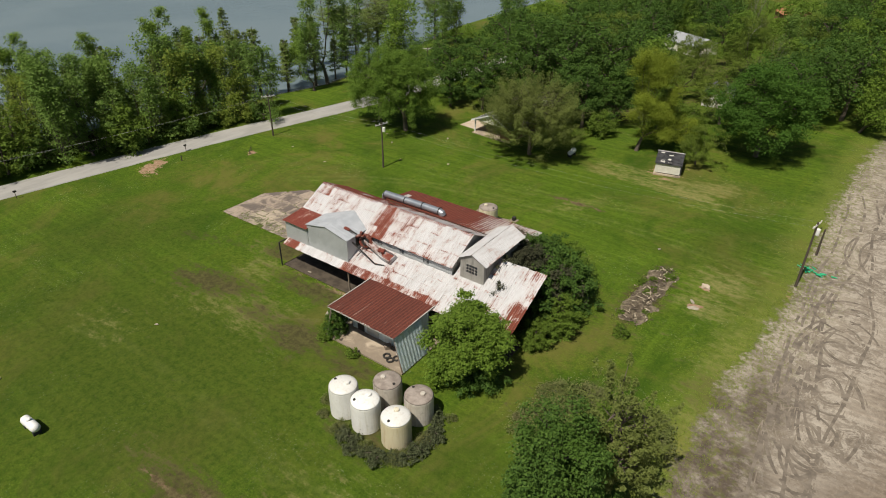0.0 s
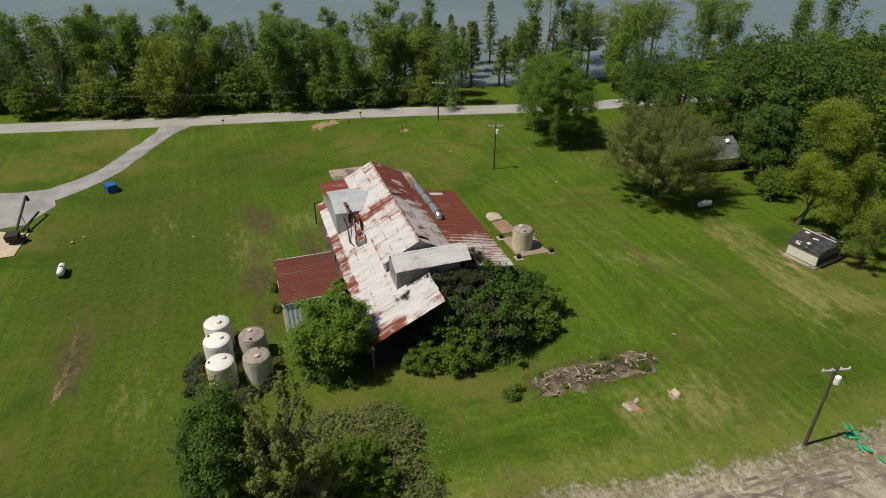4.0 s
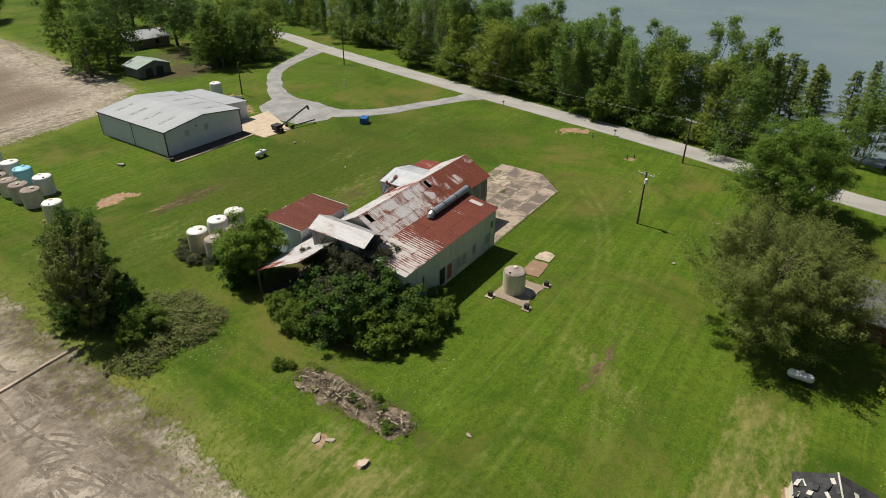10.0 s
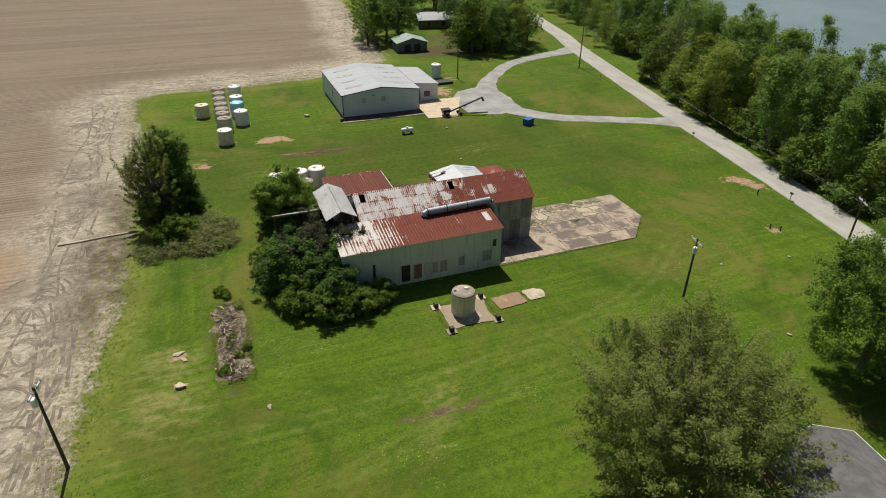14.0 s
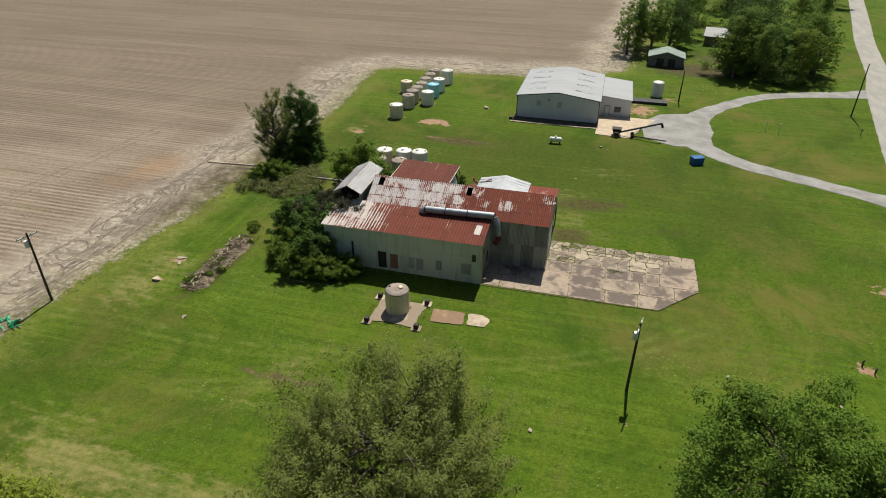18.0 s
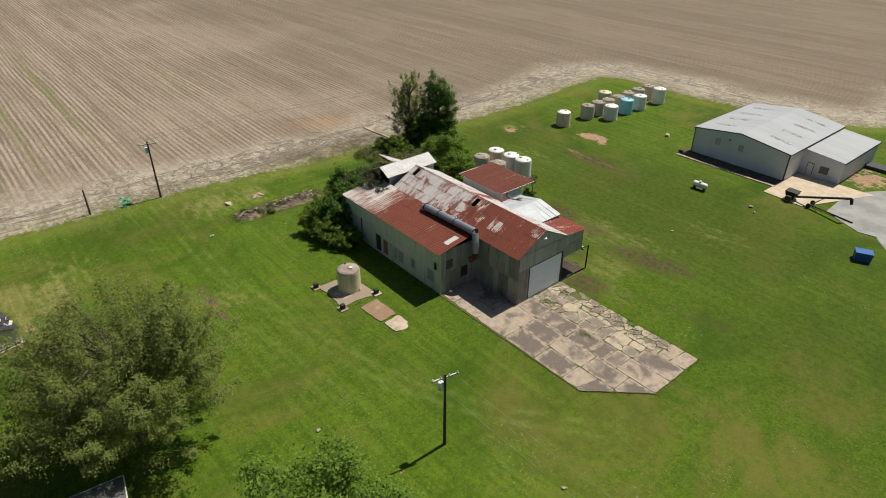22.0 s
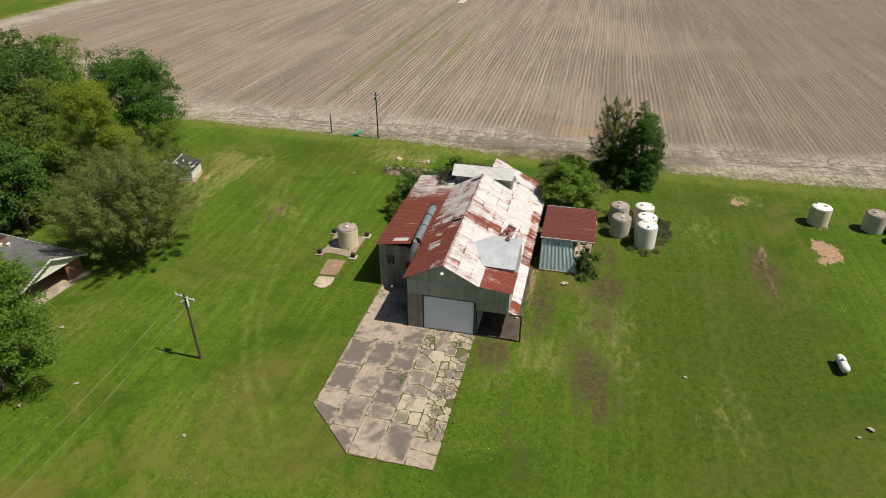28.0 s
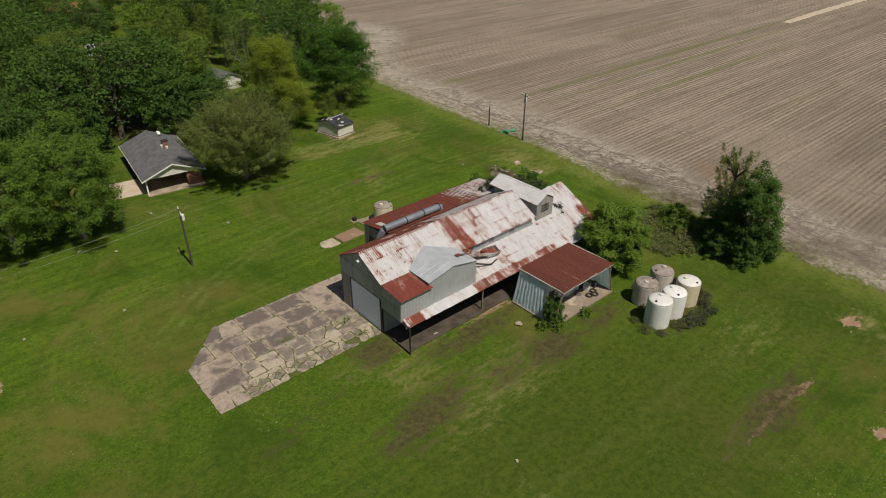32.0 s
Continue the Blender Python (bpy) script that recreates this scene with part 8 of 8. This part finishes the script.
def loop_turn(x, y, wide, long, a0=0.0, a1=math.tau, gauge=1.7):
    """A tractor's long loop beside the field edge, or a part of one."""
    n = max(12, int(long * 6))
    for g in (-gauge / 2, gauge / 2):
        tyre_line([(x + (wide + g) * math.cos(a0 + (a1 - a0) * i / n), y + (long + g) * math.sin(a0 + (a1 - a0) * i / n)) for i in range(n + 1)], 0.5)


rk = random.Random(9)
for x, y, wide, long, a0, a1 in ((50.0, 7, 3.4, 10.5, 1.2, 5.4), (50.4, 4, 2.6, 7.0, 0.6, 5.9), (50.6, 13, 3.4, 8.0, 1.0, 5.2), (51.2, 19, 4.0, 6.5, 0.9, 5.6), (52.5, 10, 5.0, 13.0, 1.7, 4.5),
                                 (49.6, -2, 2.4, 4.5, 0.4, 5.8), (51.5, 1, 4.2, 8.0, 2.0, 5.5), (50.2, 25, 3.0, 5.0, 0.8, 5.4), (52.0, -60, 4.0, 7.0, 1.0, 5.6), (51.4, -61, 2.8, 5.2, 0.4, 6.0),
                                 (52.4, -73, 4.4, 6.0, 1.2, 4.6), (50.6, -30, 3.6, 8.0, 1.3, 5.0), (51.5, -45, 3.4, 7.0, 1.4, 4.9), (54, 40, 5.0, 8.0, 1.4, 5.0), (49.4, -14, 3.0, 5.0, 1.3, 5.0)):
    loop_turn(x, y, wide, long, a0 + rk.uniform(-0.3, 0.3), a1 + rk.uniform(-0.3, 0.3))
for x in (70.6, 72.5):
    tyre_line([(x - 6.0 * min(1.0, max(0.0, -(y * 1.5) / 60)), y * 1.5) for y in range(-70, 45)])
for x0, bow in ((46.4, 0.5), (48.2, 0.9), (49.8, 1.4), (51.8, -1.0)):
    tyre_line([(x0 + bow * math.sin(i * 0.09) + 0.5 * noise.noise((i * 0.1, x0, 0)), -78 + i * 0.8) for i in range(175)], 0.5)
for i in range(9):
    o = i * 0.9
    tyre_line([(-22 - j * 0.08 + o + 1.2 * math.sin(j * 0.16 + i), -101 - j * 0.9) for j in range(90)], 0.45)
for yy in (-87.0, -88.8, -92.0, -93.9):
    tyre_line([(-4 + j, yy - 0.3 * math.sin(j * 0.11) - max(0.0, (j - 46)) ** 2 * 0.02) for j in range(58)], 0.5)
crumbs = place("soil_crumbs", mesh_of("soil_crumbs", crumb_v, crumb_f, M_CRUST))
tagged(crumbs, "dry pale soil crumbs pushed up along the tyre tracks", "soil", kind="stuff")
tracks = place("tyre_tracks", mesh_of("tyre_tracks", tv, tf, M_TRACK))
tagged(tracks, "dark curving tyre tracks pressed in the bare field soil", "tyre tracks", kind="stuff")

# ---- grass tufts that break the edges of soil, slabs and walls ----
rg = np.random.RandomState(8)
spots = []
for (x0, y0), (x1, y1) in zip(FIELD_EDGE[4:18], FIELD_EDGE[5:19]):
    n = int(math.hypot(x1 - x0, y1 - y0) * 40)
    s = rg.uniform(0, 1, n)
    spots.append(np.stack([x0 + (x1 - x0) * s + rg.normal(0, 1.5, n), y0 + (y1 - y0) * s + rg.normal(0, 1.5, n)], 1))
for ring in (APRON, [(1.5, 14.9), (7.6, 14.9), (7.8, 19.9), (1.6, 20.0)], [(4.3, -15.7), (15.4, -15.7)], [(-3.4, 9.6), (17, 9.7)], [(-10.6, -8.5), (14, -8.5)], [(3.1, -50.95), (-14, -50.95)], [(28.5, 6), (31.9, 6), (31.9, 20.4), (28.4, 20.4)], [(17, 49), (22, 50), (22, 55)]):
    loop = ring + ring[:1] if len(ring) > 3 else ring
    for (x0, y0), (x1, y1) in zip(loop, loop[1:]):
        n = int(math.hypot(x1 - x0, y1 - y0) * 9)
        s = rg.uniform(0, 1, n)
        spots.append(np.stack([x0 + (x1 - x0) * s + rg.normal(0, 0.12, n), y0 + (y1 - y0) * s + rg.normal(0, 0.12, n)], 1))
spots = np.concatenate(spots)
inside = (spots[:, 0] > -10.3) & (spots[:, 0] < 17) & (spots[:, 1] > -3.7) & (spots[:, 1] < 9.3)
spots = spots[~inside]
blades = 5
N = len(spots) * blades
c = np.concatenate([np.repeat(spots, blades, 0) + rg.normal(0, 0.1, (N, 2)), np.full((N, 1), -0.06)], 1)
a = rg.uniform(0, math.tau, N)
h = rg.uniform(0.04, 0.13, N)
side = np.stack([np.cos(a), np.sin(a), np.zeros(N)], 1) * rg.uniform(0.012, 0.032, N)[:, None]
lean = np.stack([np.cos(a + 1.4), np.sin(a + 1.4), np.zeros(N)], 1) * (h * rg.uniform(0.3, 1.1, N))[:, None]
up = np.array([0, 0, 1.0]) * h[:, None]
bv = np.stack([c - side, c + side, c + side * 0.5 + lean + up, c - side * 0.5 + lean + up], 1).reshape(-1, 3)
tufts = place("grass_tufts", quads_mesh("grass_tufts", bv, np.arange(N * 4).reshape(N, 4), L_LIGHT))
tagged(tufts, "ragged green grass tufts along the soil and concrete edges", "grass", kind="stuff")

# ---- rubble and litter on the lawn ----
rr = random.Random(3)


def lump(name, x, y, r, h, material, label, category):
    """A broken, angular fragment: the hull of a flat cloud of corners."""
    bm = bmesh.new()
    for i in range(16):
        a, d = rr.uniform(0, math.tau), r * rr.uniform(0.45, 1.0)
        bm.verts.new((d * math.cos(a), d * 0.6 * math.sin(a), h * rr.choice((-0.4, 0.2, 0.5, 0.6))))
    bmesh.ops.convex_hull(bm, input=bm.verts)
    loose = [v for v in bm.verts if not v.link_faces]
    bmesh.ops.delete(bm, geom=loose, context="VERTS")
    ob = part(name, bm, material, None, m=pose(x, y, h * 0.3 - 0.03, 0, 0, rr.uniform(0, 180)))
    tagged(ob, label, category)


STONE = plain("weathered_field_stone", (0.27, 0.235, 0.18), (0.4, 0.35, 0.275), 2.0, 0.95)
lump("concrete_chunk", 1.8, -12.4, 0.75, 0.22, STONE, "broken grey concrete chunk lying in the grass", "rubble")
lump("concrete_chunk", -6.3, -7.8, 0.35, 0.2, STONE, "small broken concrete lump beside the mill", "rubble")
lump("concrete_chunk", -15.6, -41.2, 0.4, 0.25, STONE, "dull concrete lump on the worn south lawn", "rubble")
lump("concrete_chunk", -16.8, -39.9, 0.3, 0.2, STONE, "small pale concrete lump on the worn south lawn", "rubble")
lump("concrete_chunk", 35.4, 13.7, 0.8, 0.14, STONE, "pale flat concrete slab fragment in the grass", "rubble")
lump("concrete_chunk", 35.0, 14.9, 0.6, 0.12, STONE, "pale flat concrete slab fragment in the grass", "rubble")
for x, y, r in ((9.4, -57.8, 0.9), (-27.3, 33.3, 0.35), (-19.9, 41.4, 0.4), (-30.7, 19.0, 0.3), (-31.0, 36.4, 0.35),
                (27.6, 24.7, 0.4), (-12.5, 31.2, 0.35), (-12.2, -25.5, 0.3), (-40.6, 20.6, 0.3)):
    lump("field_stone", x, y, r, r * 0.4, STONE, "pale weathered field stone half sunk in grass", "stone")
lump("concrete_chunk", 35.3, 19.0, 0.75, 0.35, M_TANPAD, "pale broken rubble lump in the grass", "rubble")
moss_spots = np.concatenate([rg.normal((-12.6, 0.6), (0.8, 0.45), (150, 2)), rg.normal((-12.2, -2.4), (0.5, 0.25), (60, 2)), rg.normal((-19, 2.0), (0.5, 0.3), (50, 2)), rg.normal((-21, -2.6), (3.2, 0.9), (260, 2))])
M = len(moss_spots) * 4
mc = np.concatenate([np.repeat(moss_spots, 4, 0) + rg.normal(0, 0.07, (M, 2)), np.full((M, 1), 0.03)], 1)
ma = rg.uniform(0, math.tau, M)
mh = rg.uniform(0.05, 0.12, M)
ms = np.stack([np.cos(ma), np.sin(ma), np.zeros(M)], 1) * rg.uniform(0.02, 0.04, M)[:, None]
ml = np.stack([np.cos(ma + 1.4), np.sin(ma + 1.4), np.zeros(M)], 1) * (mh * 0.8)[:, None] + np.array([0, 0, 1.0]) * mh[:, None]
mv = np.stack([mc - ms, mc + ms, mc + ms * 0.5 + ml, mc - ms * 0.5 + ml], 1).reshape(-1, 3)
moss = place("joint_weeds", quads_mesh("joint_weeds", mv, np.arange(M * 4).reshape(M, 4), L_MID))
tagged(moss, "low green weeds and moss in the broken concrete joints", "weeds", kind="stuff")
